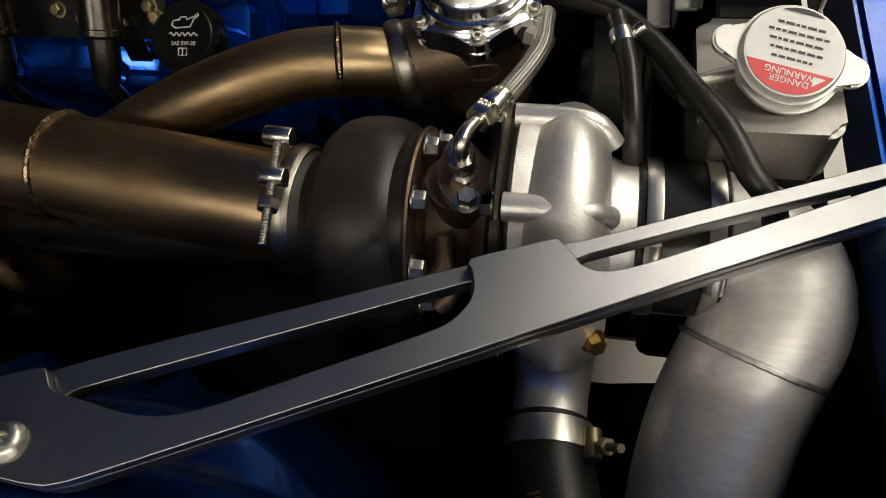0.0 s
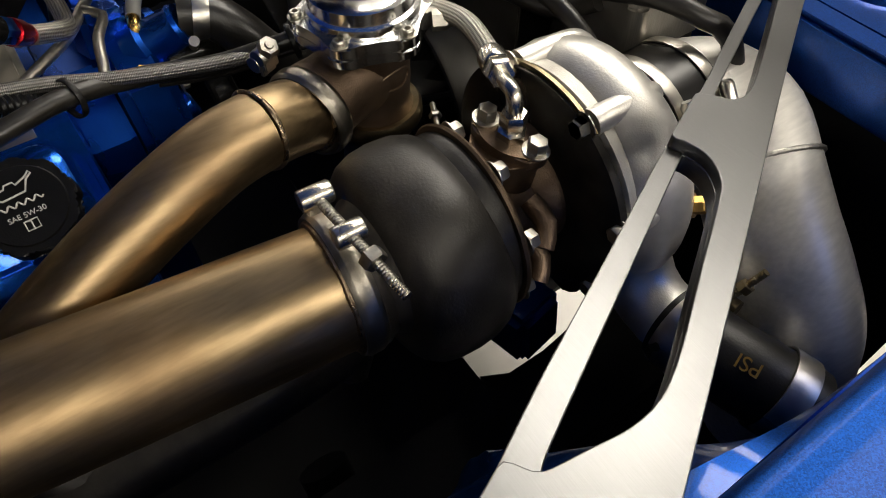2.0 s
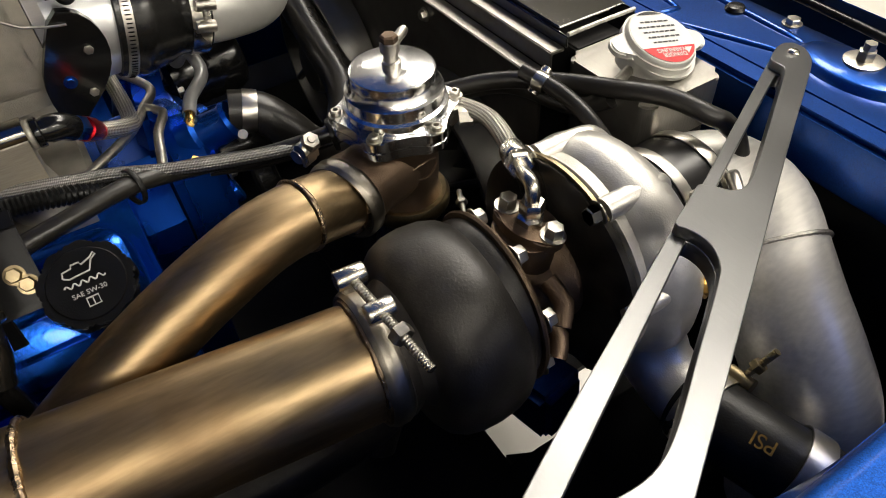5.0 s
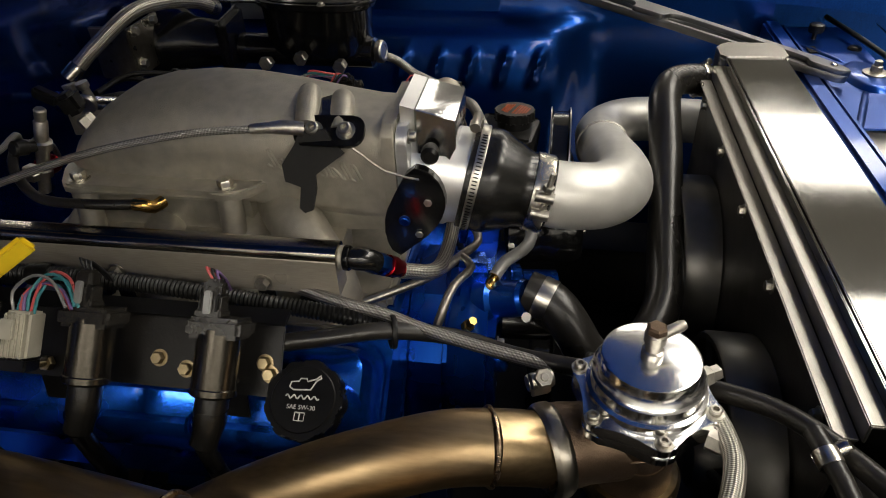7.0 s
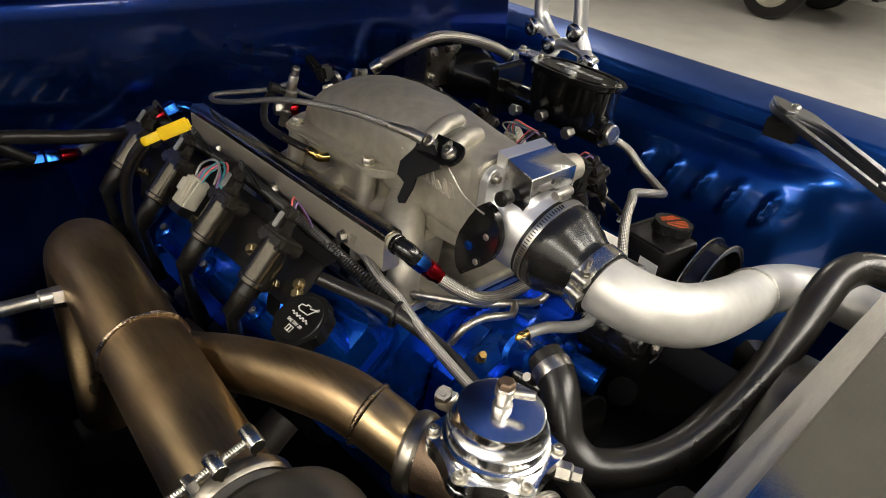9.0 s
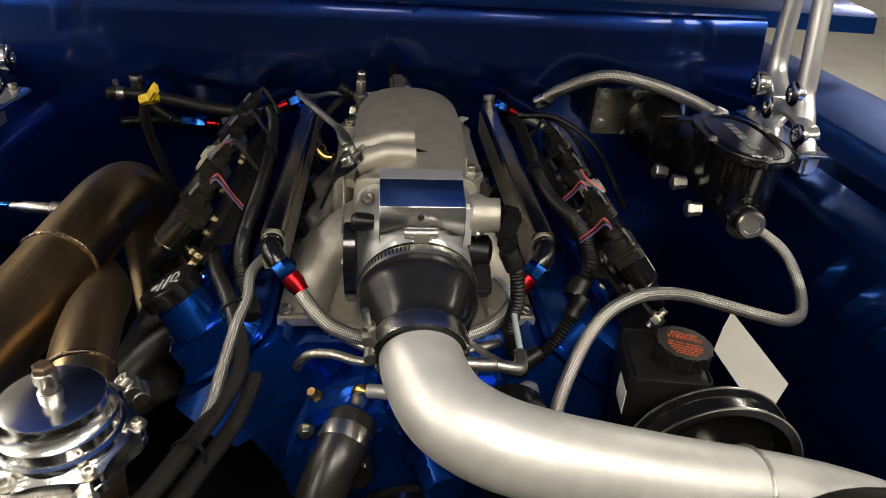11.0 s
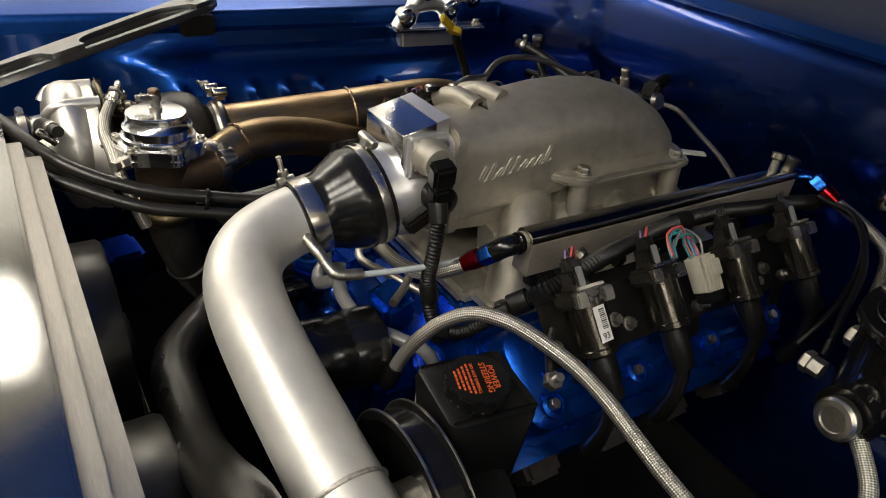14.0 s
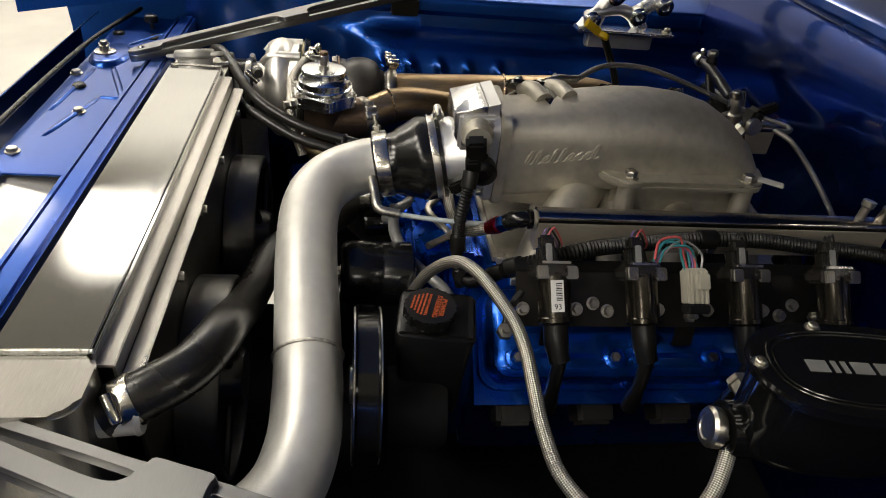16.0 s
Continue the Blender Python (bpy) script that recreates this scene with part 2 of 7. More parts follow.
# ---- mesh helpers ----
def spline(points, step=0.012):
    """Points along a smooth curve through the given ones."""
    p = [Vector(q) for q in points]
    if len(p) < 3:
        return p
    out = []
    for i in range(len(p) - 1):
        a, b, c, d = p[max(i - 1, 0)], p[i], p[i + 1], p[min(i + 2, len(p) - 1)]
        n = max(2, int((c - b).length / step))
        for k in range(n):
            t = k / n
            out.append(0.5 * (2 * b + (c - a) * t + (2 * a - 5 * b + 4 * c - d) * t * t + (3 * b - 3 * c + d - a) * t ** 3))
    out.append(p[-1])
    return out


def tube(points, radius, sides=16, step=0.012, smooth=True, caps=True, bm=None):
    """A tube along points; radius is a number or a function of the share of the length."""
    path = spline(points, step) if smooth else [Vector(q) for q in points]
    bm = bm or bmesh.new()
    uv = bm.loops.layers.uv.verify()
    lengths = [0.0]
    for a, b in zip(path, path[1:]):
        lengths.append(lengths[-1] + (b - a).length)
    total = max(lengths[-1], 1e-6)
    rings, up = [], None
    for i, q in enumerate(path):
        along = (path[min(i + 1, len(path) - 1)] - path[max(i - 1, 0)]).normalized()
        if up is None:
            up = along.orthogonal().normalized()
        up = (up - along * up.dot(along)).normalized()
        side = along.cross(up)
        r = radius(lengths[i] / total) if callable(radius) else radius
        rings.append([bm.verts.new(q + (up * math.cos(w) + side * math.sin(w)) * r) for w in (2 * math.pi * k / sides for k in range(sides))])
    for i, (ra, rb) in enumerate(zip(rings, rings[1:])):
        for k in range(sides):
            f = bm.faces.new((ra[k], ra[(k + 1) % sides], rb[(k + 1) % sides], rb[k]))
            for loop, (u, v) in zip(f.loops, ((i, k), (i, k + 1), (i + 1, k + 1), (i + 1, k))):
                loop[uv].uv = (lengths[u], v / sides)
    if caps:
        bm.faces.new(list(reversed(rings[0])))
        bm.faces.new(rings[-1])
    return bm


def frame_to(at, axis):
    """The pose at a place whose z runs along axis."""
    return Matrix.Translation(at) @ Vector(axis).to_track_quat("Z", "Y").to_matrix().to_4x4()


def lathe(profile, m=None, sides=32, bm=None, closed=False):
    """A profile of (radius, height) turned about z, at the pose m."""
    bm = bm or bmesh.new()
    m = m or Matrix()
    rings = []
    for r, h in profile:
        rings.append([bm.verts.new(m @ Vector((r * math.cos(w), r * math.sin(w), h))) for w in (2 * math.pi * k / sides for k in range(sides))])
    pairs = list(zip(rings, rings[1:])) + ([(rings[-1], rings[0])] if closed else [])
    for ra, rb in pairs:
        for k in range(sides):
            bm.faces.new((ra[k], ra[(k + 1) % sides], rb[(k + 1) % sides], rb[k]))
    if not closed:
        bm.faces.new(list(reversed(rings[0])))
        bm.faces.new(rings[-1])
    return bm


def prism(outline, height, m=None, bm=None, bevel=0.0):
    """A flat outline (x, y) raised along z, at the pose m, with rounded rims."""
    own = bmesh.new()
    m = m or Matrix()
    low = [own.verts.new((x, y, 0)) for x, y in outline]
    high = [own.verts.new((x, y, height)) for x, y in outline]
    own.faces.new(list(reversed(low)))
    own.faces.new(high)
    n = len(outline)
    for k in range(n):
        own.faces.new((low[k], low[(k + 1) % n], high[(k + 1) % n], high[k]))
    if bevel:
        rims = [e for e in own.edges if abs(e.verts[0].co.z - e.verts[1].co.z) < 1e-9]
        bmesh.ops.bevel(own, geom=rims, offset=bevel, segments=2, affect="EDGES")
    own.transform(m)
    return add(bm, own)


def block(sx, sy, sz, m=None, bevel=0.0, bm=None, segments=2):
    """A box with rounded edges, its middle at the pose m."""
    own = bmesh.new()
    bmesh.ops.create_cube(own, size=1, matrix=Matrix.Diagonal((sx, sy, sz, 1)))
    if bevel:
        bmesh.ops.bevel(own, geom=own.edges[:], offset=bevel, segments=segments, affect="EDGES")
    own.transform(m or Matrix())
    return add(bm, own)


def add(bm, own):
    """Joins own into bm, if there is one."""
    if bm is None:
        return own
    mesh = bpy.data.meshes.new("join")
    own.to_mesh(mesh)
    own.free()
    bm.from_mesh(mesh)
    bpy.data.meshes.remove(mesh)
    return bm


def loft(rings, bm=None, caps=True):
    """A skin over rings of equally many places."""
    bm = bm or bmesh.new()
    made = [[bm.verts.new(v) for v in ring] for ring in rings]
    n = len(made[0])
    for a, b in zip(made, made[1:]):
        for k in range(n):
            bm.faces.new((a[k], a[(k + 1) % n], b[(k + 1) % n], b[k]))
    if caps:
        bm.faces.new(list(reversed(made[0])))
        bm.faces.new(made[-1])
    return bm


def rounded(w, h, r, n=5):
    """The outline of a rectangle with round corners."""
    out = []
    for cx, cy, a in ((w / 2 - r, h / 2 - r, 0), (-w / 2 + r, h / 2 - r, 90), (-w / 2 + r, -h / 2 + r, 180), (w / 2 - r, -h / 2 + r, 270)):
        out += [(cx + r * math.cos(radians(a + 90 * k / n)), cy + r * math.sin(radians(a + 90 * k / n))) for k in range(n + 1)]
    return out


def disc(r, n=24):
    return [(r * math.cos(2 * math.pi * k / n), r * math.sin(2 * math.pi * k / n)) for k in range(n)]


def finish(bm, name, mat, sharp=38):
    bmesh.ops.recalc_face_normals(bm, faces=bm.faces[:])
    mesh = bpy.data.meshes.new(name)
    bm.to_mesh(mesh)
    bm.free()
    mesh.materials.append(mat)
    mesh.polygons.foreach_set("use_smooth", [True] * len(mesh.polygons))
    mesh.set_sharp_from_angle(angle=radians(sharp))
    return mesh


def thing(name, at, label, category, group="", kind=""):
    """An empty at a thing's base, that its parts hang from."""
    ob = new(name)
    ob.empty_display_size = 0.02
    ob.matrix_world = ob.matrix_basis = Matrix.Translation(at)
    return tagged(ob, label, category, group, kind)


def part(name, bm, mat, parent, label="", sharp=38):
    """One mesh object, given in world places, under a thing or a part."""
    ob = new(name, finish(bm, name, mat, sharp) if isinstance(bm, bmesh.types.BMesh) else bm)
    root = parent
    shift = Matrix()
    while root:
        shift = root.matrix_basis.inverted() if not root.parent else shift
        root = root.parent
    ob.parent = parent
    if parent.parent is None:
        ob.matrix_parent_inverse = shift
    return tagged(ob, label)


def solid(name, bm, mat, label, category, group="", kind="", sharp=38):
    """A thing of one mesh."""
    return tagged(new(name, finish(bm, name, mat, sharp)), label, category, group, kind)


def bolt(at, axis, size=0.012, height=0.006, washer=True, bm=None, sunk=False):
    """A hexagon head with its washer, or a round socket head."""
    m = frame_to(at, axis)
    bm = bm or bmesh.new()
    if washer:
        lathe([(size * 0.78, 0), (size * 0.78, 0.0012), (size * 0.5, 0.0014)], m, 18, bm)
    if sunk:
        lathe([(size * 0.52, 0.001), (size * 0.55, height * 0.8), (size * 0.45, height), (size * 0.27, height), (size * 0.25, height * 0.4), (0.0002, height * 0.4)], m, 18, bm)
    else:
        lathe([(size * 0.58, 0.001), (size * 0.58, height * 0.85), (size * 0.5, height)], m, 6, bm)
    return bm


def stud(a, b, r, nuts=(), bm=None):
    """A threaded rod with nuts at shares of its length."""
    a, b = Vector(a), Vector(b)
    n = max(6, int((b - a).length / 0.0012))
    bm = bm or bmesh.new()
    lathe([(r * (1.0 if k % 2 else 0.86), (b - a).length * k / n) for k in range(n + 1)], frame_to(a, b - a), 10, bm)
    for s, size in nuts:
        lathe([(size * 0.9, 0), (size, 0.001), (size, size * 0.8), (size * 0.9, size)], frame_to(a.lerp(b, s), b - a), 6, bm)
    return bm


def band(at, axis, r, width, thick=0.0012, bm=None, sides=40):
    """A flat band round an axis."""
    h = width / 2
    return lathe([(r, -h), (r + thick, -h), (r + thick * 1.2, -h * 0.8), (r + thick * 1.2, h * 0.8), (r + thick, h), (r, h)], frame_to(at, axis), sides, bm, closed=True)


def words(text, size, m, mat, parent, name="lettering", depth=0.0003, space=1.0):
    """Raised lettering in the built-in font, centred at the pose m."""
    curve = bpy.data.curves.new(name, "FONT")
    curve.body, curve.size, curve.extrude = text, size, depth
    curve.align_x, curve.align_y, curve.space_line = "CENTER", "CENTER", space
    ob = bpy.data.objects.new(name, curve)
    scene.collection.objects.link(ob)
    mesh = bpy.data.meshes.new_from_object(ob.evaluated_get(bpy.context.evaluated_depsgraph_get()))
    bpy.data.objects.remove(ob)
    mesh.transform(m)
    mesh.materials.clear()
    mesh.materials.append(mat)
    return part(name, mesh, mat, parent)


def ribbed(points, r, pitch=0.004, sides=12):
    """A split loom: a tube with rings."""
    path = spline(points, pitch / 2)
    bm = bmesh.new()
    count = [0]

    def radius(_):
        count[0] += 1
        return r * (1.0 if count[0] % 2 else 0.82)

    return tube(path, radius, sides, smooth=False, bm=bm)


def an_fitting(parent, at, axis, r=0.011, flip=False):
    """A red and blue hose end: nut, socket and collar."""
    first, other = (RED_ANO, BLUE_ANO) if flip else (BLUE_ANO, RED_ANO)
    m = frame_to(at, axis)
    nut = part("fitting_nut", lathe([(r * 0.85, 0), (r, 0.002), (r, r * 1.4), (r * 0.85, r * 1.6)], m, 6), first, parent, "blue anodised nut" if not flip else "red anodised nut")
    part("fitting_socket", lathe([(r * 0.7, r * 1.6), (r * 0.98, r * 1.75), (r * 0.98, r * 2.6), (r * 0.8, r * 3.3), (r * 0.8, r * 3.6)], m, 12), other, parent, "red anodised socket" if not flip else "blue anodised socket")
    return nut


# ---- workshop ----
def slab(name, x0, x1, y0, y1, z0, z1, mat, label, category):
    bm = block(x1 - x0, y1 - y0, z1 - z0, Matrix.Translation(((x0 + x1) / 2, (y0 + y1) / 2, (z0 + z1) / 2)))
    return solid(name, bm, mat, label, category, kind="structure")


ROOM = (-3.9, 11.0, -7.0, 8.0, 3.3)
slab("floor", ROOM[0], ROOM[1], ROOM[2], ROOM[3], -0.15, 0.0, CONCRETE, "pale sealed concrete workshop floor", "floor")
# Unseen south wall, its dark tone chosen to cut light on the firewall.
slab("wall_south", ROOM[0], ROOM[1], ROOM[2] - 0.2, ROOM[2], 0, ROOM[4], GREY_WALL, "unseen workshop wall, dark grey to dim the firewall", "wall")
slab("wall_north", ROOM[0], ROOM[1], ROOM[3], ROOM[3] + 0.2, 0, ROOM[4], WALL_PAINT, "plain white workshop wall", "wall")
slab("wall_west", ROOM[0] - 0.2, ROOM[0], ROOM[2] - 0.2, ROOM[3] + 0.2, 0, ROOM[4], WALL_PAINT, "plain white workshop wall", "wall")
slab("wall_east", ROOM[1], ROOM[1] + 0.2, ROOM[2] - 0.2, ROOM[3] + 0.2, 0, ROOM[4], WALL_PAINT, "plain white workshop wall", "wall")
slab("ceiling", ROOM[0] - 0.2, ROOM[1] + 0.2, ROOM[2] - 0.2, ROOM[3] + 0.2, ROOM[4], ROOM[4] + 0.15, CEILING_PAINT, "pale painted workshop ceiling", "ceiling")


def ceiling_light(x, y):
    z = ROOM[4]
    t = thing("ceiling_light", (x, y, z), "wide white panel light fixed under the ceiling", "light", "panel lights under the ceiling")
    part("housing", block(0.66, 1.5, 0.06, Matrix.Translation((x, y, z - 0.03)), 0.008), WALL_PAINT, t)
    part("diffuser", block(0.6, 1.42, 0.02, Matrix.Translation((x, y, z - 0.07)), 0.004), LAMP, t, "glowing white diffuser")
    lamp = bpy.data.lights.new("strip_lamp", "AREA")
    lamp.shape, lamp.size, lamp.size_y = "RECTANGLE", 0.56, 1.4
    lamp.energy, lamp.color = 51, (1.0, 0.93, 0.82)
    ob = new("strip_lamp", lamp)
    ob.location = (x, y, z - 0.085)
    ob.parent = t
    ob.matrix_parent_inverse = t.matrix_basis.inverted()


for lx, ly in ((-0.15, -2.15), (1.0, -2.15), (2.2, -2.1), (5.7, -0.5), (-3.2, 0.9), (-3.1, -1.3), (-3.3, -3.0), (3.6, 3.2), (4.5, -2.3)):
    ceiling_light(lx, ly)


# ---- car body ----
car = thing("car_body", (0, 0, 0), "glossy metallic blue car front end with its bonnet raised", "car")
XI = 0.69


def sheet(rows, thick=0.0015, gap=None):
    """A panel over rows of places, given a little thickness; gap tells where it is left open."""
    bm = bmesh.new()
    made = [[bm.verts.new(p) for p in row] for row in rows]
    for a, b in zip(made, made[1:]):
        for k in range(len(a) - 1):
            if not (gap and gap(a[k].co)):
                bm.faces.new((a[k], a[k + 1], b[k + 1], b[k]))
    bmesh.ops.recalc_face_normals(bm, faces=bm.faces[:])
    bmesh.ops.solidify(bm, geom=bm.faces[:], thickness=thick)
    return bm


def fender(s):
    rows = []
    for k in range(25):
        y = -0.92 + k * 0.09
        nose = max(0.0, (-0.45 - y)) ** 2 * 0.5
        prof = [(XI + 0.013, 0.985), (XI + 0.014, 1.010), (XI + 0.0155, 1.019), (XI + 0.018, 1.0225), (XI + 0.024, 1.0245), (XI + 0.10, 1.034),
                (XI + 0.17, 1.034), (XI + 0.23, 1.015), (XI + 0.26, 0.97), (XI + 0.275, 0.88), (XI + 0.27, 0.7), (XI + 0.24, 0.5)]
        rows.append([(s * (x - nose * 0.6), y, z - nose * 0.3 + 0.012 * max(0, y)) for x, z in prof])
    part("fender", sheet(rows), BLUE_WING, car)


def apron(s):
    """The inner wing with its wheel-arch bulge and pressed ribs."""
    rows = []
    for k in range(201):
        y = -0.60 + k * 0.006
        bulge = 1 / (1 + math.exp(-(y + 0.235) / 0.022))
        prof = [(s * 0.7035, y, 0.994)]
        steps = ((0.99, 0.686), (0.965, 0.682), (0.952, 0.668), (0.945, 0.645), (0.93, 0.632), (0.90, 0.618), (0.875, 0.610), (0.848, 0.602), (0.83, 0.598), (0.77, 0.588), (0.68, 0.57), (0.55, 0.56), (0.44, 0.555))
        heights = [0.99, 0.965, 0.952, 0.945] + [0.935 - 0.006 * q for q in range(20)] + [0.80, 0.77, 0.74, 0.715, 0.70, 0.68, 0.65, 0.63, 0.60, 0.55, 0.44]
        for z in heights:
            for (za, xa), (zb, xb) in zip(steps, steps[1:]):
                if z >= zb:
                    x = xa + (xb - xa) * (za - z) / (za - zb)
                    break
            out = 0.7035 - 0.012 * (0.99 - z)
            xx = out + (x - out) * bulge
            if bulge > 0.9:
                fade = math.exp(-((z - 0.876) / 0.030) ** 4)
                for c in (-0.165, -0.10, -0.035, 0.03, 0.10):
                    xx -= 0.014 * fade * math.exp(-((y - c - (0.875 - z) * 0.3) / 0.0085) ** 2)
            prof.append((s * xx, y, z))
        rows.append(prof)
    part("inner_wing", sheet(rows, gap=lambda v: (0.05 < v.y < 0.24 and 0.635 < v.z < 0.72) if s > 0 else (0.24 < v.y < 0.36 and 0.605 < v.z < 0.685)), BLUE, car, "blue inner wing with pressed ribs")


for s in (-1, 1):
    fender(s)
    apron(s)

# Firewall with a swage, and the cowl behind it.
rows = []
for k in range(41):
    x = -0.70 + k * 0.035
    row = []
    for z, y in ((0.45, 0.50), (0.62, 0.52), (0.74, 0.555), (0.80, 0.575), (0.88, 0.58), (0.97, 0.582), (1.05, 0.588), (1.10, 0.594), (1.135, 0.60), (1.143, 0.606), (1.144, 0.63)):
        row.append((x, y + 0.012 * math.exp(-((x + 0.0) / 0.25) ** 2) * (z < 0.9), z))
    rows.append(row)
part("firewall", sheet(rows, 0.002), BLUE_SCUFFED_SHADE, car, "blue firewall")
rows = [[(x, y, z + 0.01 * math.cos(x * 2)) for y, z in ((0.64, 1.12), (0.645, 1.15), (0.66, 1.158), (0.80, 1.17), (0.98, 1.19))] for x in (-0.95 + 0.1 * k for k in range(20))]
part("cowl", sheet(rows, 0.002), BLUE, car)
rows = [[(x, y, z) for y, z in ((0.604, 1.139), (0.612, 1.143), (0.63, 1.1), (0.645, 1.09))] for x in (-0.7 + 0.1 * k for k in range(15))]
part("cowl_gutter", sheet(rows, 0.002), GREY_STEEL, car, "dark gutter along the cowl")

# The raised bonnet, hinged behind the firewall.
rows = []
for k in range(15):
    u = k / 14
    rows.append([(x, 0.66 - 1.54 * u, 1.25 + 0.84 * u + 0.04 * math.sin(math.pi * u) - 0.07 * (x / 0.76) ** 4) for x in (-0.76 + 0.095 * j for j in range(17))])
part("bonnet", sheet(rows, 0.01), BLUE, car, "raised blue bonnet")
# The road wheels that carry the front end.
for s in (-1, 1):
    m = frame_to((s * 0.70, -0.10, 0.32), (s, 0, 0))
    wheel = part("wheel", lathe([(0.05, 0.02), (0.19, 0.03), (0.20, 0.06), (0.20, 0.10), (0.205, 0.10), (0.205, -0.10), (0.2, -0.1), (0.19, 0.01)], m, 40, closed=True), CAST, car, "cast road wheel")
    part("tyre", lathe([(0.205, -0.09), (0.29, -0.10), (0.315, -0.085), (0.32, -0.06), (0.32, 0.06), (0.315, 0.085), (0.29, 0.10), (0.205, 0.09)], m, 48, closed=True), RUBBER, wheel, "black rubber tyre")
    part("suspension_arm", tube([(s * 0.40, -0.10, 0.5), (s * 0.55, -0.10, 0.36), (s * 0.70, -0.10, 0.32)], 0.03, 12), DARK, car)

# Front panel over the radiator: a pressed top plate with an opening, a beam and a rubber seal.
PZ = 0.938
for x0, x1, y0, y1 in ((-0.70, 0.005, -0.73, -0.609), (0.27, 0.70, -0.73, -0.609), (0.005, 0.27, -0.73, -0.700)):
    part("front_panel", block(x1 - x0, y1 - y0, 0.003, Matrix.Translation(((x0 + x1) / 2, (y0 + y1) / 2, PZ - 0.0015)), 0.001), BLUE, car, "blue front panel")
part("support_beam", block(1.38, 0.030, 0.062, Matrix.Translation((0, -0.594, 0.922)), 0.005), BLUE, car, "blue beam across the front")
part("beam_step", block(1.36, 0.014, 0.012, Matrix.Translation((0, -0.614, 0.9435)), 0.005), BLUE, car)
for s in (-1, 1):
    # a raised seat under the catch bolt, and pressed ridges that run out from it
    seat = bmesh.new()
    loft([[(s * 0.455 + a * math.cos(w), -0.690 + b * math.sin(w), PZ + h) for w in (2 * math.pi * k / 28 for k in range(28))] for a, b, h in ((0.062, 0.036, 0.0), (0.056, 0.031, 0.006), (0.050, 0.026, 0.008))], seat)
    part("bolt_seat", seat, BLUE, car, "raised seat in the panel")
    part("catch_bolt", add(lathe([(0.019, 0), (0.019, 0.002), (0.016, 0.003)], Matrix.Translation((s * 0.455, -0.700, PZ + 0.008)), 28), lathe([(0.0085, 0.003), (0.0085, 0.012), (0.006, 0.013), (0.006, 0.020)], Matrix.Translation((s * 0.455, -0.700, PZ + 0.008)), 6)), STEEL, car, "zinc plated bolt on a wide washer")
    for x0, y0, x1, y1 in ((0.40, -0.672, 0.255, -0.616), (0.39, -0.700, 0.20, -0.712), (0.26, -0.618, 0.262, -0.655), (0.52, -0.675, 0.60, -0.628), (0.26, -0.655, 0.11, -0.690)):
        a, b = Vector((s * x0, y0, PZ)), Vector((s * x1, y1, PZ))
        if s > 0 and x0 < 0.3:
            continue
        part("panel_rib", tube([a - Vector((0, 0, 0.007)), a.lerp(b, 0.12) - Vector((0, 0, 0.0035)), a.lerp(b, 0.88) - Vector((0, 0, 0.0035)), b - Vector((0, 0, 0.007))], 0.0065, 16), BLUE, car)
    for x, y in ((0.303, -0.700), (0.585, -0.712)):
        part("rubber_plug", lathe([(0.0115, 0), (0.0115, 0.002), (0.009, 0.005), (0.004, 0.006)], Matrix.Translation((s * x, y, PZ)), 24), RUBBER, car, "black rubber plug")
    m = Matrix.Translation((s * 0.633, -0.6575, PZ))
    part("bonnet_stop", lathe([(0.004, 0), (0.004, 0.012), (0.0125, 0.013), (0.0135, 0.017), (0.0125, 0.026), (0.009, 0.028)], m, 20), RUBBER, car, "black rubber stop")
    part("slot_cover", block(0.030, 0.016, 0.002, Matrix.Translation((s * 0.575, -0.640, PZ + 0.001)), 0.0008), DARK, car)
part("lower_panel", block(0.40, 0.16, 0.004, Matrix.Translation((0.13, -0.655, 0.921)) @ pose(0, 0, 0, -8), 0.001), PIPE, car, "pale aluminium panel below the opening")
seal = tube([(-0.72, -0.70, 0.951), (-0.45, -0.735, 0.956), (0, -0.745, 0.958), (0.45, -0.735, 0.956), (0.72, -0.70, 0.951)], 0.0045, 10)
part("rubber_seal", seal, RUBBER, car, "black rubber seal")
part("front_valance", sheet([[(x, -0.745 - 0.05 * math.cos(x), 0.946), (x, -0.79 - 0.05 * math.cos(x), 0.91), (x, -0.80 - 0.05 * math.cos(x), 0.6)] for x in (-0.7 + 0.1 * k for k in range(15))]), BLUE, car)
for x, y in ((-0.058, -0.712), (-0.36, -0.722), (-0.52, -0.722), (0.36, -0.712), (0.5, -0.63), (-0.20, -0.668)):
    part("panel_bolt", bolt((x, y, PZ), (0, 0, 1), 0.0135, 0.007), STEEL, car, "zinc plated bolt")

# Dark plates added for the lower bay's shade, their gaps open to the floor.
part("front_shade_plate", block(0.895, 0.45, 0.01, Matrix.Translation((0.1125, -0.52, 0.428))), DARK, car, "dark plate added for shade low in the front")
part("side_shade_plate", prism([(-0.71, -0.342), (-0.71, -0.75), (-0.375, -0.75), (-0.375, -0.55), (-0.395, -0.50), (-0.41, -0.39), (-0.385, -0.342)], 0.01, Matrix.Translation((0, 0, 0.418))), DARK, car, "dark plate added for shade low at the side")
part("side_shade_plate", block(0.15, 0.45, 0.01, Matrix.Translation((0.6355, -0.52, 0.428))), DARK, car, "dark plate added for shade low at the side")
part("bay_shade_plate", block(1.16, 0.96, 0.01, Matrix.Translation((0, 0.14, 0.42))), DARK, car, "dark plate added for shade under the engine")
